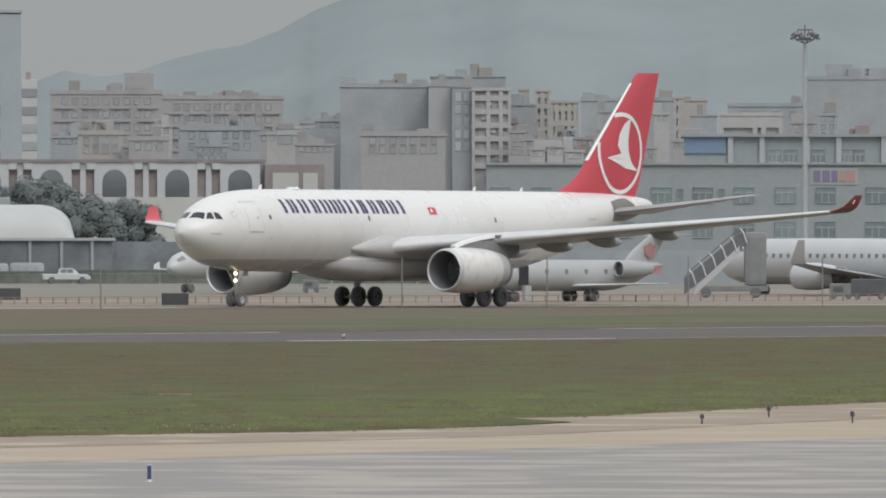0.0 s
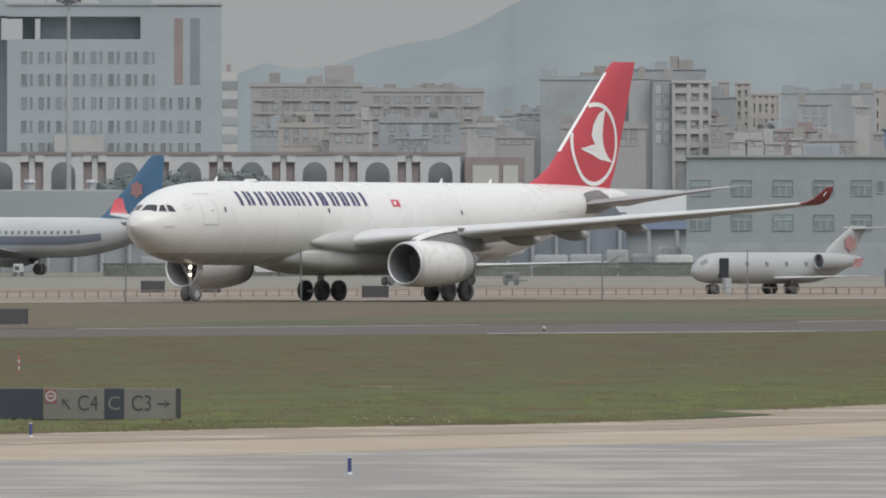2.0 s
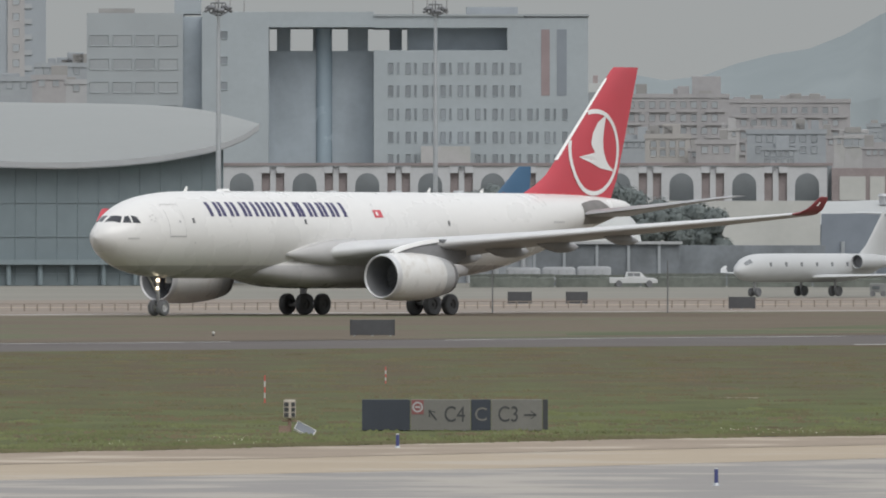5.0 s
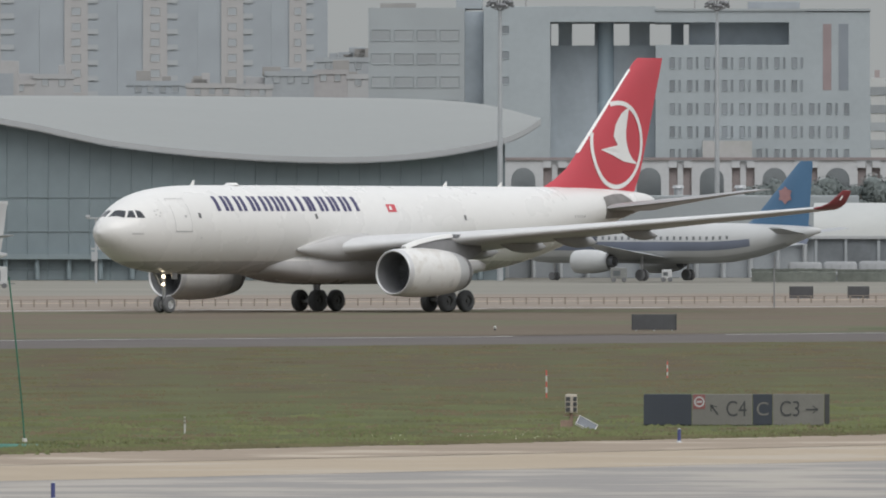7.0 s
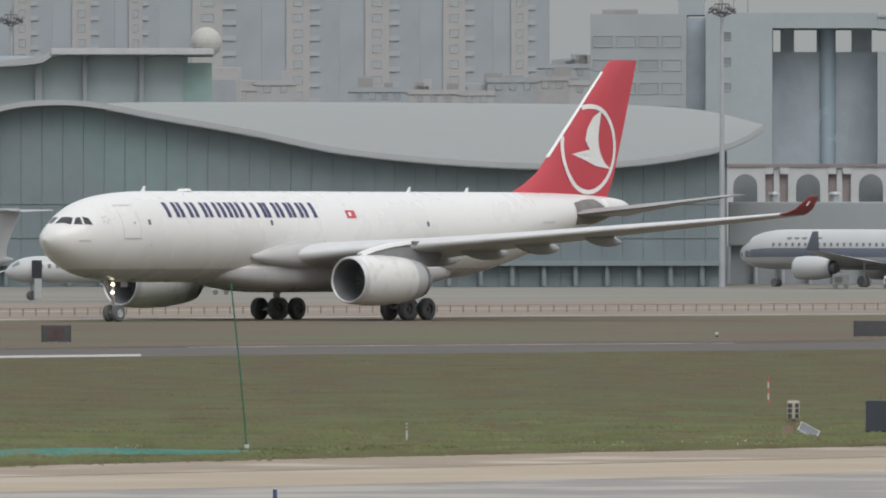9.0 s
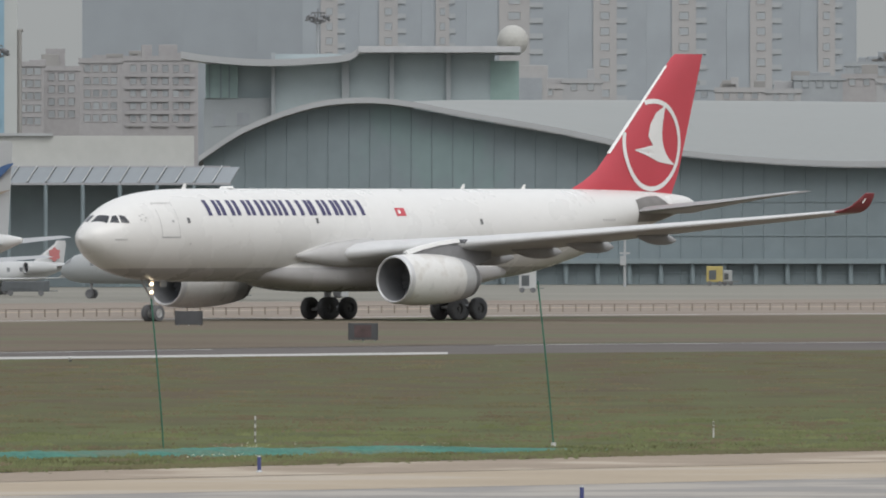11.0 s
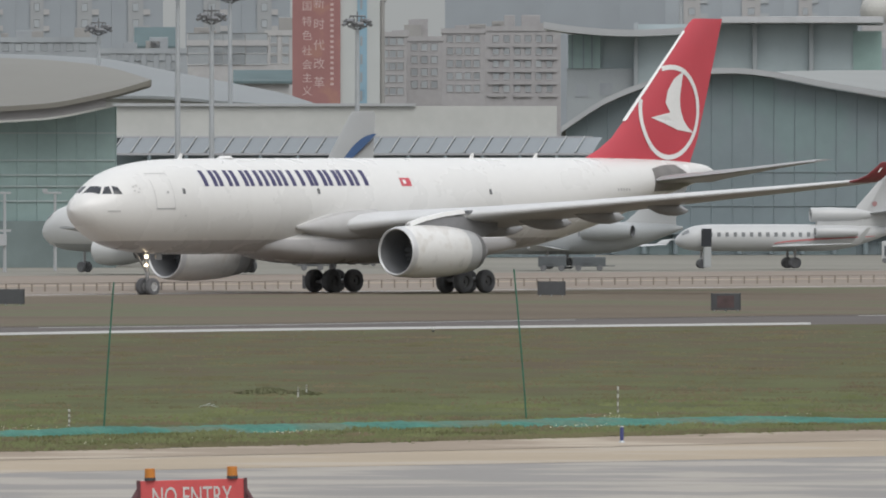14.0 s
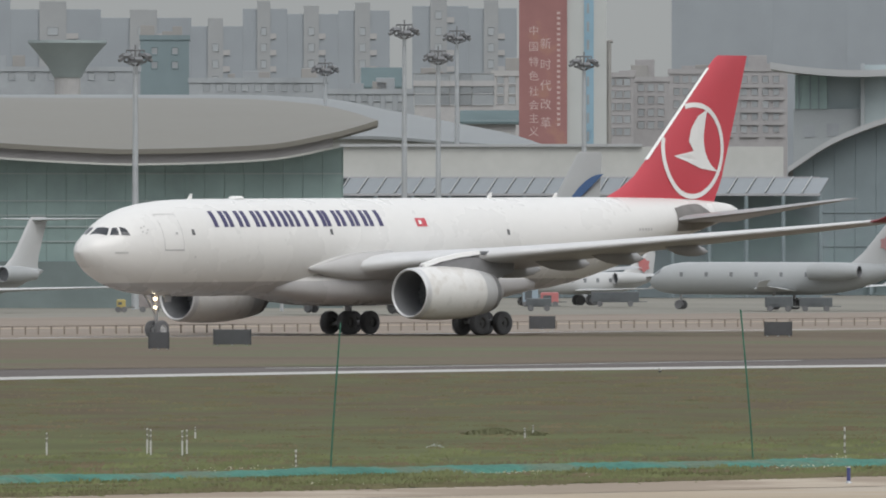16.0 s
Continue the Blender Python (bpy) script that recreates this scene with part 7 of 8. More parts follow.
def stairs_truck(b, d):
    a = thing("passenger_stairs", stand(b, d), "grey mobile passenger stairs on a truck", "airport stairs")
    part("chassis", box(bmesh.new(), -2.9, 2.9, -1.1, 1.1, 0.5, 0.95, 0.08), GREY_EQ, a)
    part("cabin", box(bmesh.new(), 1.0, 2.75, -1.15, 1.15, 0.95, 5.15, 0.45), STAIR_GREY, a, "dark stair head enclosure")
    bm = bmesh.new()
    rings = [[Vector((x, y, z + q)) for y, q in ((-0.95, 0), (0.95, 0), (0.95, 0.25), (-0.95, 0.25))] for x, z in ((-2.9, 0.3), (0.7, 3.6), (2.0, 3.6))]
    part("stringer", loft(rings, bm=bm), JET_SILVER, a, "pale stair flight")
    step = None
    for i in range(14):
        m = pose(-2.8 + 3.5 * i / 13, 0, 0.6 + 3.25 * i / 13)
        if step is None:
            step = part("step", box(bmesh.new(), -0.16, 0.16, -0.9, 0.9, 0, 0.05), GREY_EQ, a)
            step.matrix_basis = m
        else:
            twin(step, a, m)
    for s in (-0.95, 0.95):
        bm = bmesh.new()
        tube(bm, (-2.9, s, 1.45), (0.7, s, 4.75), 0.05, 0.05, 6)
        for i in range(7):
            x = -2.9 + 3.6 * i / 6
            tube(bm, (x, s, 0.45 + 3.3 * i / 6), (x, s, 1.45 + 3.3 * i / 6), 0.04, 0.04, 6)
        part("handrail", bm, FASCIA, a)
    bm = bmesh.new()
    v = [(-3.75, 1.4), (-3.3, 2.0), (0.2, 5.0), (1.1, 5.3)]
    rings = [[Vector((x, y, z + q)) for y, q in ((-1.1, 0), (1.1, 0), (1.1, 0.12), (-1.1, 0.12))] for x, z in v]
    part("canopy", loft(rings, bm=bm), STAIR_DARK, a, "dark ribbed stair canopy")
    for s in (-1.08, 1.08):
        rings = [[Vector((x, s + y, z + q)) for y, q in ((-0.03, 0), (0.03, 0), (0.03, 1.25), (-0.03, 1.25))] for x, z in ((-3.7, 0.2), (-3.3, 0.6), (1.1, 4.15))]
        part("side_screen", loft(rings), STAIR_DARK, a, "dark slanted side screen")
        rings = [[Vector((x, s + y, z + q)) for y, q in ((-0.04, 0), (0.04, 0), (0.04, 0.6), (-0.04, 0.6))] for x, z in ((-2.9, 0.2), (0.65, 3.5))]
        part("stringer_panel", loft(rings), JET_WHITE, a, "white slanted stringer panel")
    for i in range(6):
        t = i / 5
        bm = bmesh.new()
        x, z = -3.3 + 4.0 * t, 1.95 + 3.25 * t
        tube(bm, (x + 0.5, -1.12, z - 0.9), (x + 0.25, -1.12, z - 0.1), 0.085, 0.085, 6)
        tube(bm, (x + 0.25, -1.12, z - 0.1), (x, -1.05, z + 0.2), 0.085, 0.085, 6)
        tube(bm, (x, -1.05, z + 0.2), (x, 1.12, z + 0.2), 0.085, 0.085, 6)
        part("canopy_hoop", bm, JET_WHITE, a)
    wheels_for(a, (-2.0, 1.9), 1.0, 0.42)


stairs_truck(2796, 1120)


def cart(b, d, w, h, m, label, name="ground_power_cart"):
    a = thing(name, stand(b, d), label, "airport cart")
    part("body", box(bmesh.new(), -w / 2, w / 2, -0.7, 0.7, 0.35, h, 0.1), m, a)
    part("tow_bar", box(bmesh.new(), w / 2, w / 2 + 0.7, -0.05, 0.05, 0.35, 0.45), GREY_EQ, a)
    part("panel", box(bmesh.new(), -w * 0.35, w * 0.1, -0.74, -0.7, 0.6, h * 0.8), m if m is CART_DUN else EQ_DARK, a)
    wheels_for(a, (-w * 0.32, w * 0.32), 0.6, 0.24)


for b, d, w, h, m, lb in ((-1714, 1100, 1.65, 1.75, CART_DUN, "dun-coloured ground service cart by the pier"), (-1675, 1104, 1.6, 1.6, CART_DUN, "dun-coloured ground service cart by the pier"), (-1764, 1100, 0.7, 1.0, YEL, "yellow ground equipment box"), (329, 1400, 1.6, 1.9, YEL, "yellow equipment box by the terminal"), (352, 1402, 0.9, 1.5, JET_SILVER, "pale equipment cabinet by the terminal"),
                        (-2, 1250, 1.5, 1.9, JET_WHITE, "white equipment cabinet by the terminal"), (-535, 1115, 2.6, 1.1, EQ_DARK, "low dark baggage cart on the apron"), (-1025, 1120, 2.0, 1.0, EQ_DARK, "low dark baggage cart on the apron"), (-600, 1110, 2.2, 1.2, EQ_DARK, "low dark baggage cart on the apron"),
                        (-890, 1195, 4.0, 1.25, EQ_DARK, "dark tow tractor on the apron"), (-1040, 1190, 1.3, 2.0, CURTAIN_PALE, "pale blue ground power cabinet"), (-1006, 1190, 1.5, 1.2, FIN_RED, "red and white boarding steps"), (3040, 1090, 2.8, 1.6, EQ_DARK, "dark tow tractor beside the airliner"), (2990, 1100, 1.8, 1.2, GREY_EQ, "grey ground cart beside the airliner"), (2052, 1200, 1.4, 1.1, GREY_EQ, "small grey cart on the apron"), (1095, 1380, 1.6, 1.4, GREY_EQ, "small grey cart on the apron"), (1180, 1385, 1.0, 1.2, JET_WHITE, "small white cabinet on the apron")):
    cart(b, d, w, h, m, lb)

# ---- light masts ----
LAMP_HEAD = surface("floodlight_housing", (0.165, 0.168, 0.174), 0.6, metal=0.0, var=0.1, size=0.5)


def light_mast(b, v, d, lamps=8, r=0.22):
    h = level(v, d)
    a = thing("light_mast", stand(b, d), "tall grey apron floodlight mast with ring of lamps", "light mast", "apron masts")
    bm = bmesh.new()
    tube(bm, (0, 0, -0.1), (0, 0, h - 0.6), r * 1.5, r * 0.8, 12)
    part("pole", bm, GALV, a, "tapered steel pole", smooth=40)
    bm = bmesh.new()
    for z, rr in ((h - 0.5, 0.9), (h + 0.45, 0.7)):
        for i in range(12):
            q0, q1 = 2 * math.pi * i / 12, 2 * math.pi * (i + 1) / 12
            tube(bm, (rr * math.cos(q0), rr * math.sin(q0), z), (rr * math.cos(q1), rr * math.sin(q1), z), 0.07, 0.07, 5)
    for i in range(6):
        q = 2 * math.pi * i / 6
        tube(bm, (0, 0, h - 0.9), (0.9 * math.cos(q), 0.9 * math.sin(q), h - 0.5), 0.06, 0.06, 5)
        tube(bm, (0.9 * math.cos(q), 0.9 * math.sin(q), h - 0.5), (0.7 * math.cos(q), 0.7 * math.sin(q), h + 0.45), 0.05, 0.05, 5)
    tube(bm, (0, 0, h - 0.6), (0, 0, h + 0.9), 0.1, 0.06, 6)
    part("head_frame", bm, LAMP_HEAD, a, "dark lamp ring frame")
    lamp = None
    for i in range(lamps):
        q = 2 * math.pi * (i + 0.3) / lamps
        m = pose(1.15 * math.cos(q), 1.15 * math.sin(q), h - 0.3 + 0.3 * (i % 2), 0, 28, math.degrees(q))
        if lamp is None:
            bm = bmesh.new()
            box(bm, -0.24, 0.28, -0.33, 0.33, -0.13, 0.13, 0.05)
            lamp = part("floodlight", bm, LAMP_HEAD, a, "dark floodlight")
            lamp.matrix_basis = m
        else:
            twin(lamp, a, m)


for b, v, d in ((2926, 58, 1380), (885, 4, 1440), (1269, 6, 1600), (-945, 82, 1340), (-1203, 72, 1330), (-1263, 26, 1300), (-1170, 36, 1420), (-1403, 93, 1450), (-1739, 72, 1170), (-373, 22, 1620)):
    light_mast(b, v, d)


def cctv_pole(b, d):
    h = level(386, d)
    a = thing("camera_pole", stand(b, d), "thin pale pole with small lamps and a box", "pole")
    bm = bmesh.new()
    tube(bm, (0, 0, -0.1), (0, 0, h), 0.14, 0.1, 8)
    part("pole", bm, FASCIA, a)
    bm = bmesh.new()
    box(bm, -0.9, 0.5, -0.12, 0.12, h - 0.1, h + 0.05, 0.02)
    box(bm, -1.0, -0.6, -0.2, 0.2, h, h + 0.3, 0.04)
    part("lamp_arm", bm, FASCIA, a)
    part("box", box(bmesh.new(), -0.45, 0.15, -0.35, -0.1, h * 0.32, h * 0.47, 0.04), FASCIA, a, "pale equipment box")
    part("cross_arm", box(bmesh.new(), -0.5, 0.5, -0.1, 0.1, h * 0.5, h * 0.53), FASCIA, a)


cctv_pole(170, 1395)
cctv_pole(-1569, 1115)
cctv_pole(-1480, 1140)

# ---- airfield furniture ----
SIGN_DARK = surface("sign_dark_face", (0.04, 0.047, 0.062), 0.5, var=0.12, size=1.0)
SIGN_GREY = surface("sign_worn_face", (0.175, 0.17, 0.155), 0.6, var=0.12, size=1.2, grain=0.05)
SIGN_INK = surface("sign_ink", (0.05, 0.052, 0.055), 0.6, var=0.1, size=0.5)
SIGN_PALE = surface("sign_pale", (0.40, 0.41, 0.41), 0.6, var=0.08, size=0.5)
SIGN_RED = surface("sign_red", (0.24, 0.085, 0.085), 0.6, var=0.1, size=0.5)
BLACK_BOARD = surface("board_black", (0.07, 0.072, 0.077), 0.7, var=0.2, size=0.8, grain=0.08)
BLUE_PAINT = surface("marker_blue", (0.055, 0.065, 0.19), 0.5, var=0.12, size=0.3)
MARK_RED = surface("marker_red", (0.50, 0.10, 0.08), 0.6, var=0.12, size=0.2)
MARK_WHITE = surface("marker_white", (0.54, 0.532, 0.51), 0.6, var=0.1, size=0.2)
POLE_GREEN = surface("pole_green", (0.03, 0.13, 0.085), 0.7, var=0.2, size=0.5)
NET_GREEN = surface("net_green", (0.078, 0.205, 0.166), 0.9, var=0.35, size=2.6, grain=0.25, fine=0.15, second=(0.108, 0.148, 0.110), amount=0.5, spec=0.1)
BARRIER_RED = surface("barrier_red", (0.56, 0.085, 0.085), 0.5, var=0.08, size=0.6)
AMBER = surface("amber_lamp", (0.50, 0.185, 0.03), 0.35, var=0.1, size=0.1)


def taxi_sign():
    d = 402
    a = thing("taxiway_sign", stand(1303, d), "worn grey taxiway guidance sign with black C4 C C3 legend", "sign")
    def x(b):
        return wide(b - 1303, d)
    z0, z1 = 0.05, level(697.5, d)
    part("dark_panel", box(bmesh.new(), x(1139), x(1224), -0.1, 0.1, z0, z1, 0.02), SIGN_DARK, a, "blank dark panel")
    part("worn_panel", box(bmesh.new(), x(1225), x(1331), -0.1, 0.1, z0, z1, 0.02), SIGN_GREY, a, "worn grey panel")
    c = part("location_panel", box(bmesh.new(), x(1332), x(1367), -0.1, 0.1, z0, z1, 0.02), SIGN_DARK, a, "dark location panel")
    part("worn_panel", box(bmesh.new(), x(1368), x(1458), -0.1, 0.1, z0, z1, 0.02), SIGN_GREY, a)
    part("end_panel", box(bmesh.new(), x(1459), x(1468), -0.1, 0.1, z0, z1, 0.02), SIGN_INK, a)
    for b in (1150, 1215, 1235, 1320, 1345, 1380, 1450):
        bm = bmesh.new()
        tube(bm, (x(b), 0, -0.02), (x(b), 0, z0 + 0.02), 0.04, 0.04, 8)
        part("foot", bm, GALV, a)
    zc = (z0 + z1) / 2
    def face(b, z=zc):
        return pose(x(b), -0.105, z, 90, 0, 0)
    lettering("C4", 0.56, SIGN_INK, a, face(1303) @ Matrix.Diagonal((0.9, 1.12, 1, 1)), label="black legend C4")
    lettering("C", 0.54, SIGN_GREY, a, face(1349.5), label="pale legend C")
    lettering("C3", 0.56, SIGN_INK, a, face(1398) @ Matrix.Diagonal((0.9, 1.12, 1, 1)), label="black legend C3")
    def arrow(name, m):
        bm = bmesh.new()
        box(bm, -0.18, 0.14, -0.022, 0.022, 0, 0.008)
        for s in (-1, 1):
            v = [bm.verts.new(p) for p in ((0.17, 0.02 * s, 0.0), (0.17, -0.02 * s, 0.0), (0.03, 0.12 * s, 0.0), (0.0, 0.095 * s, 0.0))]
            bm.faces.new(v)
        o = part(name, bm, SIGN_INK, a, "black arrow")
        o.matrix_basis = m
    arrow("arrow", face(1437))
    arrow("arrow", face(1264) @ pose(0, 0, 0, 0, 0, 128))
    sq = part("no_entry_square", box(bmesh.new(), x(1227), x(1248), -0.112, -0.1, zc + 0.02, zc + 0.42), SIGN_RED, a, "small red no-entry square")
    ring = lathe([(-0.118, 0.105), (-0.118, 0.15)], (x(1237.5), 0, zc + 0.22), "y", 24)
    part("ring", ring, SIGN_PALE, sq)
    part("bar", box(bmesh.new(), x(1237.5) - 0.075, x(1237.5) + 0.075, -0.12, -0.112, zc + 0.195, zc + 0.245), SIGN_PALE, sq)


taxi_sign()


def board(b0, b1, v0, v1, turn=0.0, red=False):
    """A mandatory or guidance sign seen from behind: dark panel on short feet."""
    d = reach(v1 + 1.5)
    w, h = wide(b1 - b0, d), wide(v1 - v0, d)
    a = thing("sign_back", stand((b0 + b1) / 2, d, turn), "dark faded runway sign board on short feet" if red else "black back of a low airfield sign board", "sign", "low sign boards")
    part("panel", box(bmesh.new(), -w / 2, w / 2, -0.09, 0.09, 0.08, h + 0.06, 0.02), BLACK_BOARD, a)
    for x0, x1 in ((-w / 2 - 0.01, -w / 2 + 0.05), (w / 2 - 0.05, w / 2 + 0.01)):
        part("end_frame", box(bmesh.new(), x0, x1, -0.12, 0.12, 0.06, h + 0.08), SIGN_INK, a)
    if red:
        part("red_field", box(bmesh.new(), -w * 0.3, w * 0.28, -0.105, -0.09, 0.2, h - 0.05), surface("faded_red_field", (0.082, 0.052, 0.053), 0.7, var=0.3, size=0.4), a, "faded red field")
    for x in (-w * 0.4, 0, w * 0.4):
        bm = bmesh.new()
        tube(bm, (x, 0, -0.02), (x, 0, 0.1), 0.05, 0.05, 8)
        part("foot", bm, GALV, a)


for q in ((1118, 1197, 557, 585), (1397, 1439, 507, 528), (1500, 1538, 507, 528), (1788, 1835, 516, 537), (-626, -577, 543, 568), (-1042, -996, 533, 556), (-1601, -1534, 557, 584), (-1716, -1679, 562, 591)):
    board(*q)
board(-319, -267, 565, 595, red=True)


def edge_marker(b, v0, v1):
    d = reach(v1)
    h = wide(v1 - v0, d)
    a = thing("blue_edge_marker", stand(b, d), "short blue taxiway edge marker post", "marker post", "blue edge markers")
    bm = bmesh.new()
    tube(bm, (0, 0, 0.06), (0, 0, h), 0.045, 0.045, 12)
    part("post", bm, BLUE_PAINT, a)
    bm = bmesh.new()
    tube(bm, (0, 0, -0.01), (0, 0, 0.06), 0.09, 0.05, 12)
    part("base", bm, GALV, a)
    bm = bmesh.new()
    tube(bm, (0, 0, h), (0, 0, h + 0.03), 0.05, 0.03, 12)
    part("cap", bm, SIGN_PALE, a)


for q in ((1766, 821, 850), (1202, 760, 784), (94, 855, 886), (-477, 801, 829)):
    edge_marker(*q)


def striped_stake(b, v0, v1, red=True, r=0.028, banded=False):
    d = reach(v1)
    h = wide(v1 - v0, d)
    a = thing("marker_stake", stand(b, d), "red and white banded marker stake in the grass" if red else "white marker stake with dark bands in the grass", "marker stake", "marker stakes")
    if red:
        bands = [(i / 5, (i + 1) / 5, MARK_RED if (i + 5) % 2 else MARK_WHITE) for i in range(5)]
    elif banded:
        bands = [(i / 7, (i + 1) / 7, STAKE_DARK if i % 2 else MARK_WHITE) for i in range(7)]
    else:
        bands = [(0, 0.60, MARK_WHITE), (0.60, 0.74, STAKE_DARK), (0.74, 0.80, MARK_WHITE), (0.80, 0.94, STAKE_DARK), (0.94, 1, MARK_WHITE)]
    for i, (f0, f1, m) in enumerate(bands):
        bm = bmesh.new()
        k = r * (1 if i % 2 else 0.94)
        tube(bm, (0, 0, h * f0 - (0.02 if i == 0 else 0)), (0, 0, h * f1), k, k, 10)
        part("band", bm, m, a)


STAKE_DARK = surface("stake_dark_band", (0.185, 0.175, 0.135), 0.8, var=0.2, size=0.2)
for q in ((967, 655, 706), (1181, 640, 671)):
    striped_stake(*q)
for q in ((327, 738, 769), (-1050, 731, 752), (-1035, 726, 746), (-1656, 735, 781), (-1648, 734, 779), (-1633, 729, 751), (-1896, 739, 782), (-1718, 731, 781), (-1712, 733, 783)):
    striped_stake(*q, red=False, r=0.026)
for q in ((-484, 729, 777), (-1455, 769, 801)):
    striped_stake(*q, red=False, r=0.026, banded=True)


def small_post(b, v0, v1):
    d = reach(v1)
    h = wide(v1 - v0, d)
    a = thing("edge_light", stand(b, d), "small dark edge light on a thin stem", "edge light", "dark edge lights")
    bm = bmesh.new()
    tube(bm, (0, 0, -0.01), (0, 0, h * 0.7), 0.025, 0.025, 8)
    part("stem", bm, SIGN_INK, a)
    bm = bmesh.new()
    tube(bm, (0, 0, h * 0.6), (0, 0, h), 0.07, 0.05, 10)
    part("lamp", bm, SIGN_DARK, a)


for q in ((2744, 730, 748), (2862, 716, 736), (3010, 725, 746)):
    small_post(*q)


def white_light(b, v):
    d = reach(v)
    a = thing("strip_light", stand(b, d), "small white round light beside the asphalt", "edge light", "white strip lights")
    bm = bmesh.new()
    tube(bm, (0, 0, -0.01), (0, 0, 0.1), 0.06, 0.05, 10)
    part("stem", bm, SIGN_INK, a)
    bm = bmesh.new()
    bmesh.ops.create_icosphere(bm, subdivisions=2, radius=0.09, matrix=Matrix.Translation((0, 0, 0.18)))
    part("globe", bm, MARK_WHITE, a, smooth=True)


for q in ((876, 586), (-811, 634), (2110, 597)):
    white_light(*q)


def beacon_unit():
    d = 395
    a = thing("beacon_unit", stand(1011, d), "cream lamp unit on a stand with a tilted solar panel", "beacon")
    z0, z1 = level(731, d), level(698, d)
    part("housing", box(bmesh.new(), -0.17, 0.17, -0.15, 0.15, z0, z1, 0.05), surface("beacon_cream", (0.46, 0.41, 0.35), 0.6, var=0.1, size=0.3), a, "cream lamp housing")
    for x0, x1 in ((-0.15, -0.03), (0.05, 0.15)):
        for k in range(3):
            zz = z0 + 0.04 + (z1 - z0 - 0.08) * k / 3
            part("lens", box(bmesh.new(), x0, x1, -0.17, -0.14, zz, zz + (z1 - z0) / 3 - 0.06, 0.01), SIGN_INK, a)
    bm = bmesh.new()
    tube(bm, (0, 0, -0.02), (0, 0, z0), 0.05, 0.05, 8)
    box(bm, -0.22, 0.22, -0.04, 0.04, z0 - 0.09, z0 - 0.05)
    box(bm, -0.3, 0.0, -0.2, 0.2, -0.02, 0.28)
    part("stand", bm, surface("stand_rust", (0.27, 0.19, 0.15), 0.8, var=0.2, size=0.2), a)
    pan = part("solar_panel", box(bmesh.new(), -0.32, 0.32, -0.02, 0.02, -0.26, 0.26, 0.005), surface("solar_glass", (0.14, 0.15, 0.165), 0.25, var=0.1, size=0.3), a, "tilted solar panel with pale rim")
    pan.matrix_basis = pose(0.42, 0.0, 0.16, 0, 28, 0) @ pose(0, 0, 0, -62, 0, 0) @ Matrix.Diagonal((0.85, 1, 0.9, 1))
    bm = bmesh.new()
    for x0, x1, y0, y1 in ((-0.34, 0.34, -0.28, -0.255), (-0.34, 0.34, 0.255, 0.28), (-0.34, -0.315, -0.255, 0.255), (0.315, 0.34, -0.255, 0.255)):
        box(bm, x0, x1, -0.03, 0.03, y0, y1)
    rim = part("rim", bm, MARK_WHITE, pan)


beacon_unit()


def net_pole(b, v, btop, vtop, foot=True):
    d = reach(v)
    h = wide(v - vtop, d)
    a = thing("net_pole", stand(b, d), "thin leaning dark green net pole", "pole", "leaning net poles")
    rnd = random.Random(int(b))
    rings = []
    for i in range(9):
        t = i / 8
        c = Vector((wide(btop - b, d) * t ** 1.15, 0.03 * rnd.uniform(-1, 1), -0.02 + h * t))
        rings.append([c + Vector((0.021 * math.cos(q), 0.021 * math.sin(q), 0)) for q in (2 * math.pi * k / 8 for k in range(8))])
    bm = loft(rings)
    part("pole", bm, POLE_GREEN, a)
    if foot:
        bm = bmesh.new()
        tube(bm, (0, 0, -0.02), (0, 0, 0.14), 0.075, 0.06, 10)
        part("foot", bm, MARK_WHITE, a, "white foot")


for q in ((44, 785, 16, 489), (-646, 790, -668, 520, False), (-1394, 813, -1376, 543)):
    net_pole(*q)


def net_line(b):
    """Distance of the near edge of the net."""
    return reach(blend(b, [-2500, -1979, -1700, -1262, -700, -393, -132, 140], [851, 834, 827, 816, 805, 800, 798, 794]))


def ground_net():
    """A long worn debris net, slumped in flat folds on the grass, in lengths laid end to end."""
    a = thing("debris_net", Matrix(), "slumped worn green debris net lying along the grass", "net")
    k, per = 9, 150
    for length in range(10):
        vs, fs = [], []
        for i in range(per + 1):
            b = -2500 + 264 * (length + i / per)
            d = net_line(b)
            lift = 0.17 + 0.06 * noise.noise(Vector((b * 0.006, 0, 0))) + 0.012 * noise.noise(Vector((b * 0.05, 4, 0)))
            lift *= min(1.0, max(0.1, (140 - b) / 260))
            for j in range(k):
                t = j / (k - 1)
                y = 2.6 * t + 0.13 * noise.noise(Vector((b * 0.03, j * 0.3, 1)))
                z = lift * math.sin(math.pi * t) ** 0.7 * (0.92 + 0.2 * abs(noise.noise(Vector((b * 0.04, j * 0.9, 7)))))
                vs.append(spot(b, d + y, 0.02 if j == 0 else 0.05 + max(z, 0.0) + 0.008 * noise.noise(Vector((b * 0.09, j * 1.3, 3)))))
        for i in range(per):
            for j in range(k - 1):
                q = i * k + j
                fs.append((q, q + k, q + k + 1, q + 1))
        me = bpy.data.meshes.new("net_length")
        me.from_pydata(vs, [], fs)
        me.materials.append(NET_GREEN)
        new("net_length", me).parent = a


ground_net()


def drain_cover():
    d = reach(697)
    o = part("drain_cover", box(bmesh.new(), wide(-54, d), wide(54, d), 0.0, 1.6, -0.02, 0.035, 0.01), SHOULDER_OLD)
    o.matrix_world = stand(1788, d)
    tagged(o, "pale concrete drain cover in the grass", "drain cover")


drain_cover()


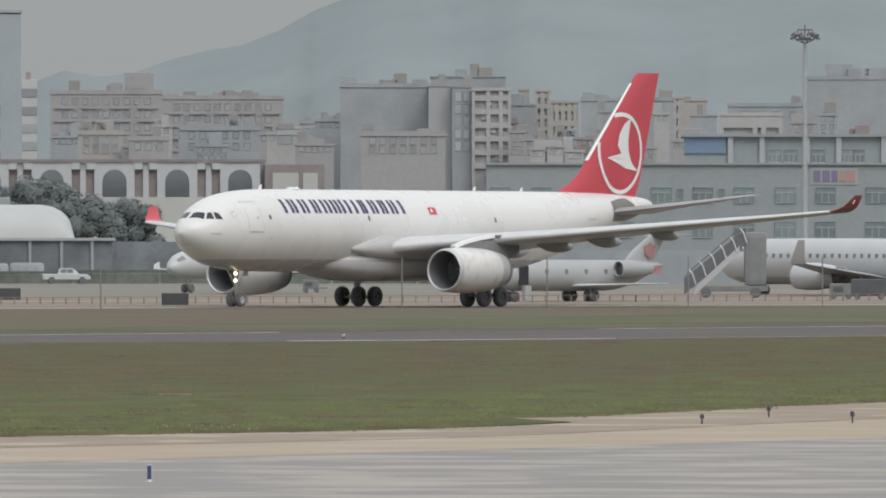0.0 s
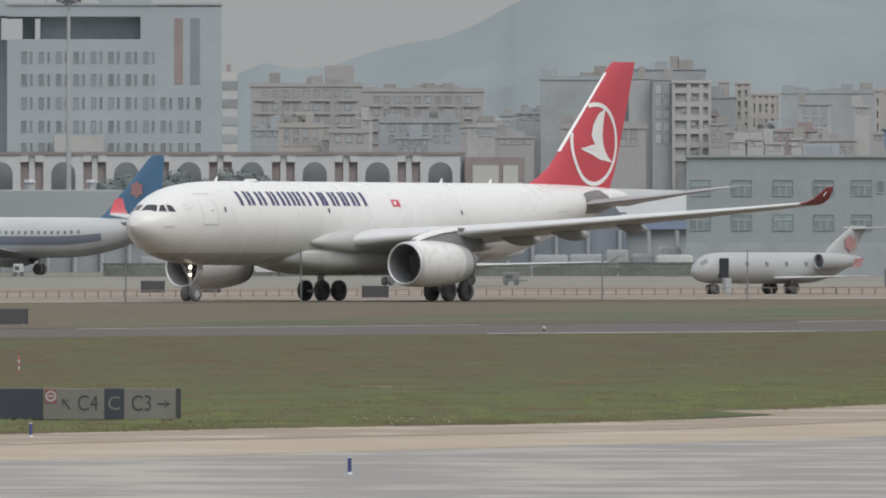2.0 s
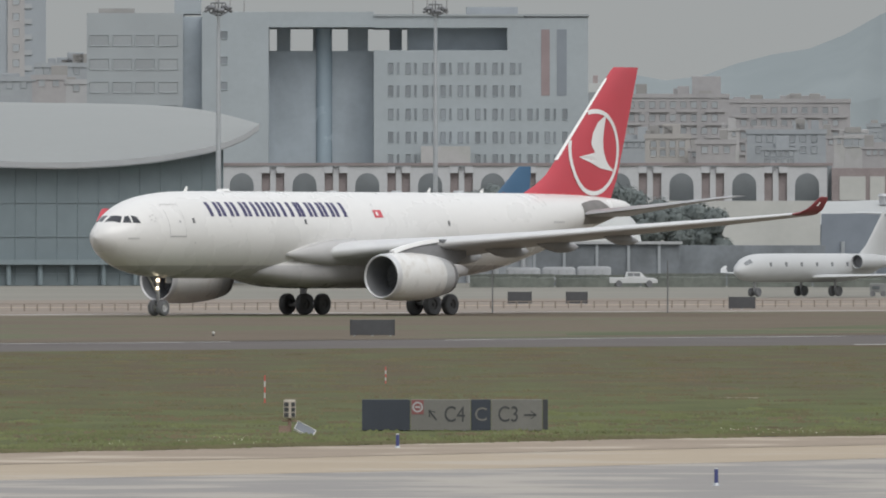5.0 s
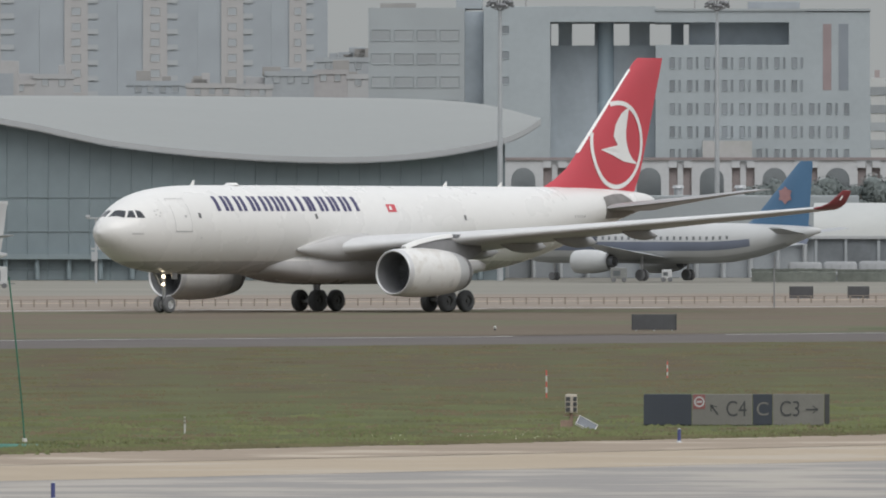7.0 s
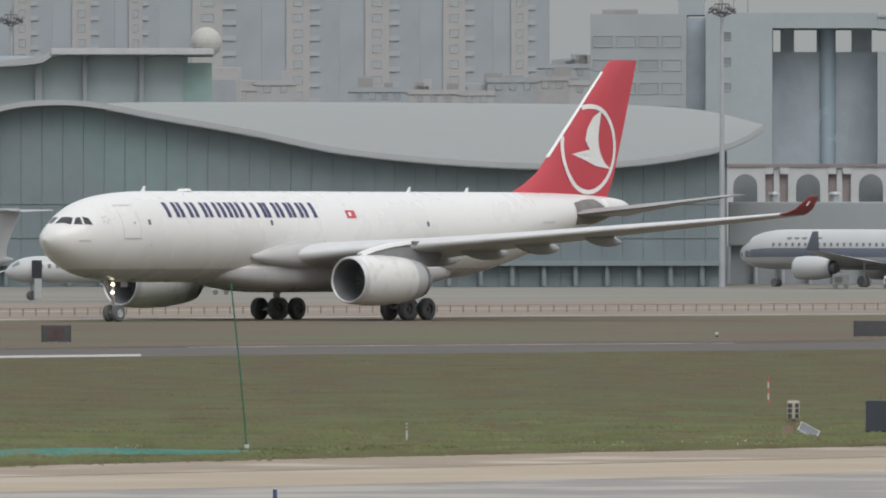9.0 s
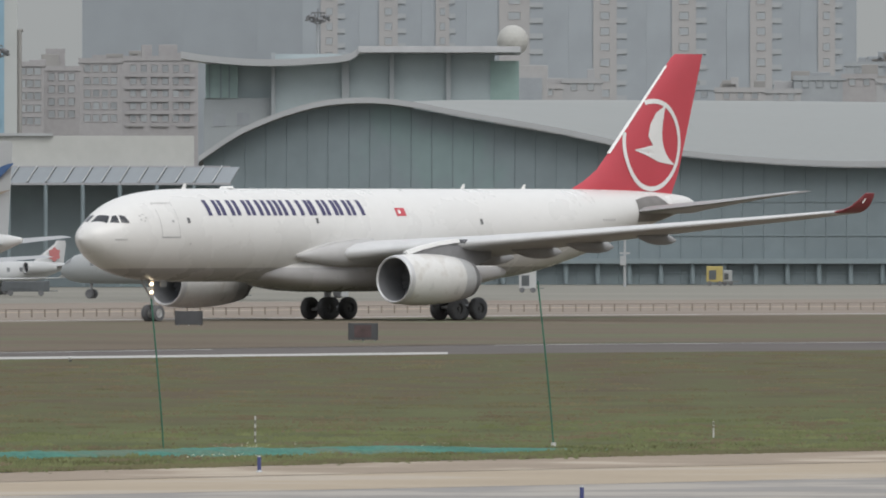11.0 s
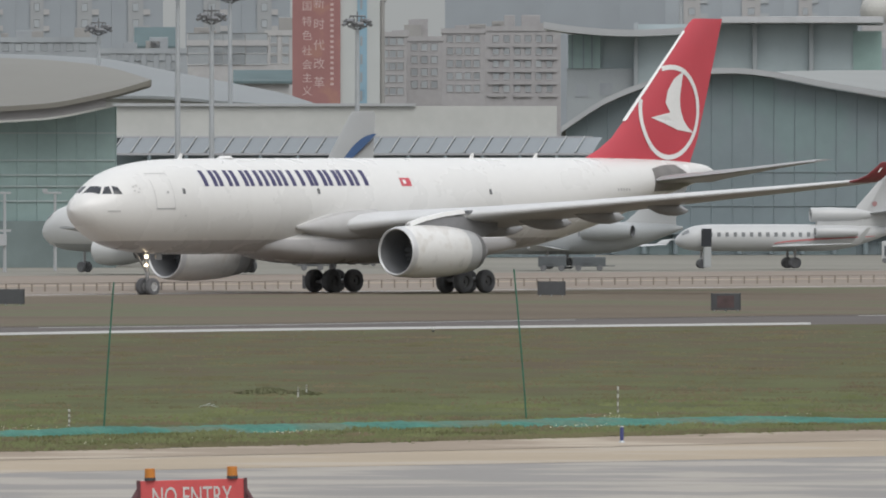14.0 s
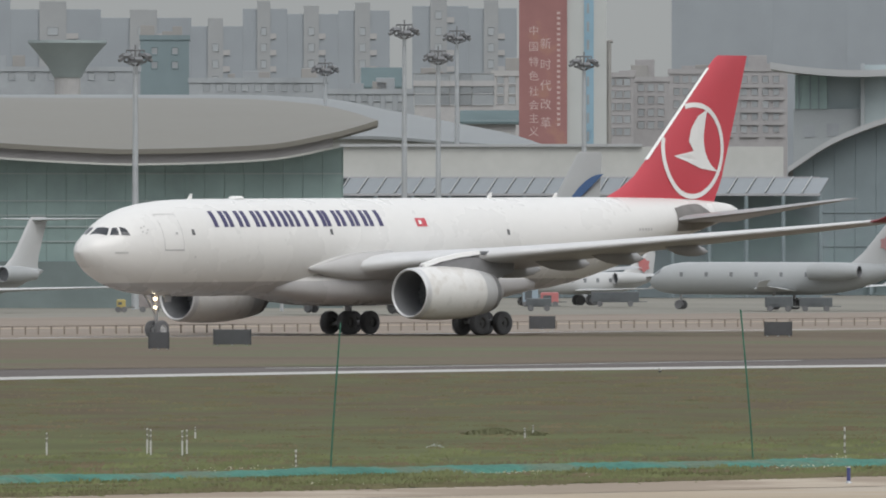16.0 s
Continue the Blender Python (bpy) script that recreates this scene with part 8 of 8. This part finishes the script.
def no_entry_barrier():
    d, br = 232, -1236
    a = thing("no_entry_barrier", stand(br, d, 4) @ pose(0, 0, 0, 0, -1.4, 0), "red NO ENTRY barrier board with amber lamps", "barrier")
    w, zt = wide(97, d), level(894, d)
    part("board", box(bmesh.new(), -w + 0.06, w - 0.04, -0.03, 0.03, zt - 0.62, zt, 0.01), BARRIER_RED, a, "bright red board")
    for x in (-w, w - 0.04):
        part("upright", box(bmesh.new(), x, x + 0.06, -0.045, 0.045, 0.0, zt + 0.01, 0.01), surface("barrier_dark_red", (0.10, 0.035, 0.04), 0.6, var=0.1, size=0.2), a)
    for s in (-1, 1):
        for y in (-0.55, 0.55):
            bm = bmesh.new()
            tube(bm, (s * (w - 0.02), 0, zt - 0.15), (s * (w + 0.5), y, 0.0), 0.035, 0.035, 6)
            part("brace", bm, bpy.data.materials["barrier_dark_red"], a, "dark red brace")
    for x in (-wide(73, d), wide(73, d)):
        bm = bmesh.new()
        tube(bm, (x, 0, zt), (x, 0, zt + 0.05), 0.09, 0.09, 16)
        part("lamp_base", bm, SIGN_INK, a)
        bm = bmesh.new()
        tube(bm, (x, 0, zt + 0.05), (x, 0, zt + 0.2), 0.088, 0.082, 16)
        part("amber_lamp", bm, AMBER, a, "amber warning lamp", smooth=40)
    lettering("NO ENTRY", 0.40, MARK_WHITE, a, pose(0.0, -0.035, zt - 0.29, 90, 0, 0) @ Matrix.Diagonal((0.66, 1.15, 1, 1)), label="white words NO ENTRY")


no_entry_barrier()


def low_fence():
    """Low rail on short posts along the far side of the taxiway."""
    a = thing("low_rail_fence", Matrix(), "low pale rail fence beyond the taxiway", "fence")
    post = None
    pts = []
    for i in range(241):
        b = -2300 + 5500 * i / 240
        v = blend(b, BEAR, EDGE["taxi"]) - 9
        pts.append(spot(b, reach(v), 0))
    bm = bmesh.new()
    for i, p in enumerate(pts):
        if post is None:
            bq = bmesh.new()
            box(bq, -0.05, 0.05, -0.05, 0.05, -0.05, 0.52, 0.01)
            post = part("post", bq, APRON, a)
            post.matrix_basis = Matrix.Translation(p)
        else:
            twin(post, a, Matrix.Translation(p))
    for p, q in zip(pts, pts[1:]):
        tube(bm, p + Vector((0, 0, 0.5)), q + Vector((0, 0, 0.5)), 0.025, 0.025, 5)
    part("rail", bm, APRON, a)


low_fence()
stripe(-2600, 3700, "taxi", 12, 4.0, label="pale edge line of the taxiway")
stripe(-2600, 3700, "taxi", 95, 9.0, label="faint line across the apron", material=SHOULDER)
for b0, b1 in ((1150, 1300), (2190, 2290)):
    stripe(b0, b1, "near_yellow", 0, 2.0, name="yellow_marking", material=YELLOW, label="yellow taxiway marking on concrete") if "near_yellow" in EDGE else None


def wire_post(b, v0, v1):
    d = reach(v1)
    a = thing("wire_post", stand(b, d), "thin tall grey wire post", "post", "thin posts")
    bm = bmesh.new()
    tube(bm, (0, 0, -0.05), (0, 0, wide(v1 - v0, d)), 0.05, 0.04, 6)
    part("post", bm, BELLY_DARK, a)


for b in (1370, 1680, 2213, 2470, 2720, 2957):
    wire_post(b, 452, 545)

# ---- grass tufts and weeds ----
BLADE = surface("grass_blades", (0.165, 0.168, 0.085), 0.9, var=0.25, size=1.0, grain=0.1, spec=0.1)
BLADE_DRY = surface("dry_blades", (0.19, 0.165, 0.10), 0.9, var=0.25, size=1.0, spec=0.1)
PETAL = surface("cream_petals", (0.58, 0.56, 0.44), 0.8, var=0.1, size=0.3)


def tufts(name, count, seed, near, far, h0, h1, material, label, clump=0.0):
    rnd = random.Random(seed)
    vs, fs = [], []
    made = 0
    while made < count:
        b = rnd.uniform(-2200, 3300)
        t = rnd.random() ** 1.6
        dn, df = reach(edge_at("grass", b)), reach(edge_at("strip_near", b))
        d = dn + near + (far - near) * t if far > 0 else dn + 1 + (df - dn - 3) * t
        p = spot(b, d, 0.0)
        if clump and noise.noise(Vector((p.x * 0.16, p.y * 0.16, seed))) < clump:
            continue
        made += 1
        for k in range(4):
            q = rnd.uniform(0, 6.283)
            h = rnd.uniform(h0, h1)
            w = h * rnd.uniform(0.10, 0.22)
            c, s = math.cos(q), math.sin(q)
            lean = rnd.uniform(0.1, 0.5) * h
            r = rnd.uniform(0, 0.12)
            x, y = p.x + r * s, p.y + r * c
            i = len(vs)
            vs += [(x - w * c, y - w * s, 0.02), (x + w * c, y + w * s, 0.02), (x + lean * s, y + lean * c, 0.03 + h)]
            fs.append((i, i + 1, i + 2))
    me = bpy.data.meshes.new(name)
    me.from_pydata(vs, [], fs)
    me.materials.append(material)
    return tagged(new(name, me), label, "grass", kind="stuff")


tufts("grass_tufts", 15000, 5, 0.0, 12.0, 0.015, 0.055, BLADE, "ragged green grass along the pavement edge", 0.02)
tufts("dry_tufts", 7000, 9, 0.0, 12.0, 0.015, 0.055, BLADE_DRY, "straw-coloured dry grass along the pavement edge", 0.05)
tufts("weed_tufts", 2600, 6, 0.2, 16.0, 0.04, 0.11, BLADE, "taller green weeds in clumps", 0.26)
tufts("infield_weeds", 900, 8, 8.0, -1, 0.04, 0.10, BLADE_DRY, "sparse dry weeds over the infield", 0.28)


def mounds(name, count, seed, near, far, size, height, blades, material, label, thin=1.6):
    """Low uneven cushions of grass, each a patch of short blades."""
    rnd = random.Random(seed)
    vs, fs = [], []
    for _ in range(count):
        b = rnd.uniform(-2250, 3350)
        dn, df = reach(edge_at("grass", b)), reach(edge_at("strip_near", b))
        c = spot(b, dn + near + (min(far, df - dn - 4) - near) * rnd.random() ** thin, 0.0)
        rad, top = rnd.uniform(*size), rnd.uniform(*height)
        for _ in range(int(blades * rnd.uniform(0.6, 1.4))):
            q, r = rnd.uniform(0, 6.283), abs(rnd.gauss(0, 0.5))
            x, y = c.x + rad * r * math.cos(q), c.y + 1.5 * rad * r * math.sin(q)
            h = top * math.exp(-r * r) * rnd.uniform(0.5, 1.1)
            w = rnd.uniform(0.04, 0.10)
            q = rnd.uniform(-0.9, 0.9)
            lie = h * rnd.uniform(1.5, 3.5)
            i = len(vs)
            vs += [(x - w * math.cos(q), y - w * math.sin(q), 0.02), (x + w * math.cos(q), y + w * math.sin(q), 0.02), (x + h * rnd.uniform(-0.8, 0.8), y + lie, 0.03 + h)]
            fs.append((i, i + 1, i + 2))
    me = bpy.data.meshes.new(name)
    me.from_pydata(vs, [], fs)
    me.materials.append(material)
    return tagged(new(name, me), label, "grass", kind="stuff")


MOUND_GREEN = surface("mound_green", (0.120, 0.132, 0.060), 0.95, var=0.3, size=3.0, grain=0.1, spec=0.1)
MOUND_BROWN = surface("mound_straw", (0.128, 0.104, 0.065), 0.95, var=0.25, size=4.0, grain=0.1, spec=0.1)
MOUND_OLIVE = surface("mound_olive", (0.118, 0.108, 0.060), 0.95, var=0.25, size=4.0, grain=0.1, spec=0.1)
mounds("green_cushions", 620, 31, 1.0, 60.0, (0.5, 1.8), (0.05, 0.15), 60, MOUND_GREEN, "green cushions of grass near the pavement", 1.9)
mounds("straw_cushions", 700, 32, 8.0, 400.0, (0.8, 3.0), (0.04, 0.10), 45, MOUND_BROWN, "straw-coloured cushions of dry grass", 1.3)
mounds("olive_cushions", 800, 33, 4.0, 400.0, (0.8, 3.0), (0.04, 0.10), 45, MOUND_OLIVE, "olive cushions of mown grass", 1.2)
mounds("edge_fringe", 1500, 34, 0.1, 1.6, (0.25, 0.8), (0.04, 0.10), 26, MOUND_OLIVE, "ragged fringe of turf overhanging the slab", 1.0)


def weed_patch(b, v, half, h, seed):
    """A dark leafy clump of weeds, low and ragged."""
    rnd = random.Random(seed)
    d0 = reach(v)
    vs, fs = [], []
    for _ in range(2200):
        u, w = rnd.gauss(0, 0.45), rnd.gauss(0, 0.5)
        p = spot(b + half * u, d0 + 2.2 * w, 0.0)
        top = h * math.exp(-u * u * 1.4) * rnd.uniform(0.35, 1.0)
        q = rnd.uniform(0, 6.283)
        c, s = math.cos(q), math.sin(q)
        k = rnd.uniform(0.02, 0.05)
        i = len(vs)
        vs += [(p.x - k * c, p.y - k * s, 0.02 + top * 0.3), (p.x + k * c, p.y + k * s, 0.02 + top * 0.3), (p.x + k * 1.4 * s, p.y + k * 1.4 * c, 0.03 + top), (p.x, p.y, 0.0)]
        fs += [(i, i + 1, i + 2), (i, i + 3, i + 1)]
    me = bpy.data.meshes.new("weed_clump")
    me.from_pydata(vs, [], fs)
    me.materials.append(WEED)
    tagged(new("weed_clump", me), "dark green clump of weeds in the grass", "weeds", kind="stuff")


WEED = surface("weed_leaf", (0.165, 0.168, 0.100), 0.9, var=0.15, size=0.6, spec=0.0)
for q in ((-1105, 743, 52, 0.19, 3), (-1040, 744, 32, 0.12, 4), (-760, 800, 50, 0.08, 6)):
    weed_patch(*q)


def dry_branch():
    d = reach(768)
    a = thing("dry_branch", stand(-1208, d) @ Matrix.Diagonal((0.75, 0.75, 0.55, 1)), "pale dry branch lying in the grass", "branch")
    for name, pts in (("stem", ((-0.32, 0.10), (-0.12, 0.17), (0.1, 0.15), (0.32, 0.08))), ("twig", ((-0.12, 0.17), (-0.02, 0.24), (0.06, 0.25))), ("twig", ((0.1, 0.15), (0.2, 0.2)))):
        bm = bmesh.new()
        for p, q in zip(pts, pts[1:]):
            tube(bm, (p[0], 0, p[1]), (q[0], 0.03, q[1]), 0.018, 0.014, 6)
        part(name, bm, SIGN_PALE, a)
    bm = bmesh.new()
    tube(bm, (-0.32, 0, 0.10), (-0.36, 0.05, -0.02), 0.016, 0.016, 6)
    part("twig", bm, SIGN_PALE, a)


dry_branch()


def flowers():
    rnd = random.Random(11)
    vs, fs = [], []
    while len(fs) < 330:
        if len(fs) < 110:
            b = rnd.uniform(-2200, 3300)
            p = spot(b, reach(edge_at("grass", b)) + 0.6 + 14 * rnd.random() ** 2, 0)
            limit, tall = 0.36, 0.24
        else:
            b = rnd.uniform(-2200, 120)
            near = rnd.random() < 0.55
            p = spot(b, net_line(b) + (rnd.uniform(-4.0, -1.2) if near else 3.0 + 4.5 * rnd.random() ** 1.5), 0)
            limit, tall = 0.22, 0.12 if near else 0.26
        if noise.noise(Vector((p.x * 0.3, p.y * 0.1, 3))) < limit:
            continue
        z, r, i = rnd.uniform(0.05, tall), rnd.uniform(0.005, 0.012), len(vs)
        vs += [(p.x - r, p.y, z - r), (p.x + r, p.y, z - r), (p.x + r, p.y + r, z + r), (p.x - r, p.y + r, z + r)]
        fs.append((i, i + 1, i + 2, i + 3))
    me = bpy.data.meshes.new("wild_flowers")
    me.from_pydata(vs, [], fs)
    me.materials.append(PETAL)
    tagged(new("wild_flowers", me), "tiny cream wild flowers in the grass", "flowers", kind="stuff")


def net_grass():
    """Taller grass grown up along both edges of the net and through it."""
    rnd = random.Random(47)
    vs, fs = [], []
    while len(fs) < 12000:
        b = rnd.uniform(-2450, 150)
        t = rnd.random()
        off = rnd.gauss(-0.9, 0.4) if t < 0.42 else (2.9 + 5.0 * rnd.random() ** 2 if t < 0.94 else rnd.uniform(0, 1.2))
        p = spot(b, net_line(b) + off, 0.0)
        n = noise.noise(Vector((p.x * 0.22, p.y * 0.12, 9)))
        if n < (-0.1 if t < 0.94 else 0.25):
            continue
        h, w, q = rnd.uniform(0.05, 0.11 if t < 0.42 else 0.15) * (0.8 + 0.7 * max(0, n)), rnd.uniform(0.015, 0.05), rnd.uniform(-0.9, 0.9)
        i = len(vs)
        vs += [(p.x - w * math.cos(q), p.y - w * math.sin(q), 0.01), (p.x + w * math.cos(q), p.y + w * math.sin(q), 0.01), (p.x + h * rnd.uniform(-0.6, 0.6), p.y + h * rnd.uniform(0.2, 0.9), 0.02 + h)]
        fs.append((i, i + 1, i + 2))
    me = bpy.data.meshes.new("net_grass")
    me.from_pydata(vs, [], fs)
    me.materials.append(MOUND_GREEN)
    tagged(new("net_grass", me), "longer green grass grown along the debris net", "grass", kind="stuff")


net_grass()
flowers()


LEAN = -0.7  # the airframe leans a little to starboard on its legs; the wheels stay on the ground


def motions():
    # the freighter brakes as it rolls: it drifts slightly across its line and its nose dips
    c, k = math.cos(radians(HEADING)), math.sin(radians(HEADING))
    rows = []
    for t, d, turn in ROLL_OUT:
        q = (t - 7) / 8
        off = -2.0 * q + 1.12 * q * q
        dip = 0.0039 * q + 0.0014 * q * q - 0.0010
        m = pose(-21.80 - c * d + k * off, 899.15 - k * d - c * off, 0.0, 0, 0, HEADING + turn)
        rows.append((t, m @ Matrix.Translation((28.85, 0, 0.02)) @ pose(0, 0, 0, LEAN, -math.degrees(dip), 0) @ Matrix.Translation((-28.85, 0, 0))))
    walk(airliner, rows)
    for e, x, y, r in wheels:
        step = 2 if r > 0.6 else 1
        walk(e, [(i / FPS, pose(x, y, r - y * math.sin(radians(LEAN)), 0, -math.degrees(rolled(i / FPS) / r), 0)) for i in range(0, 481, step)])


motions()
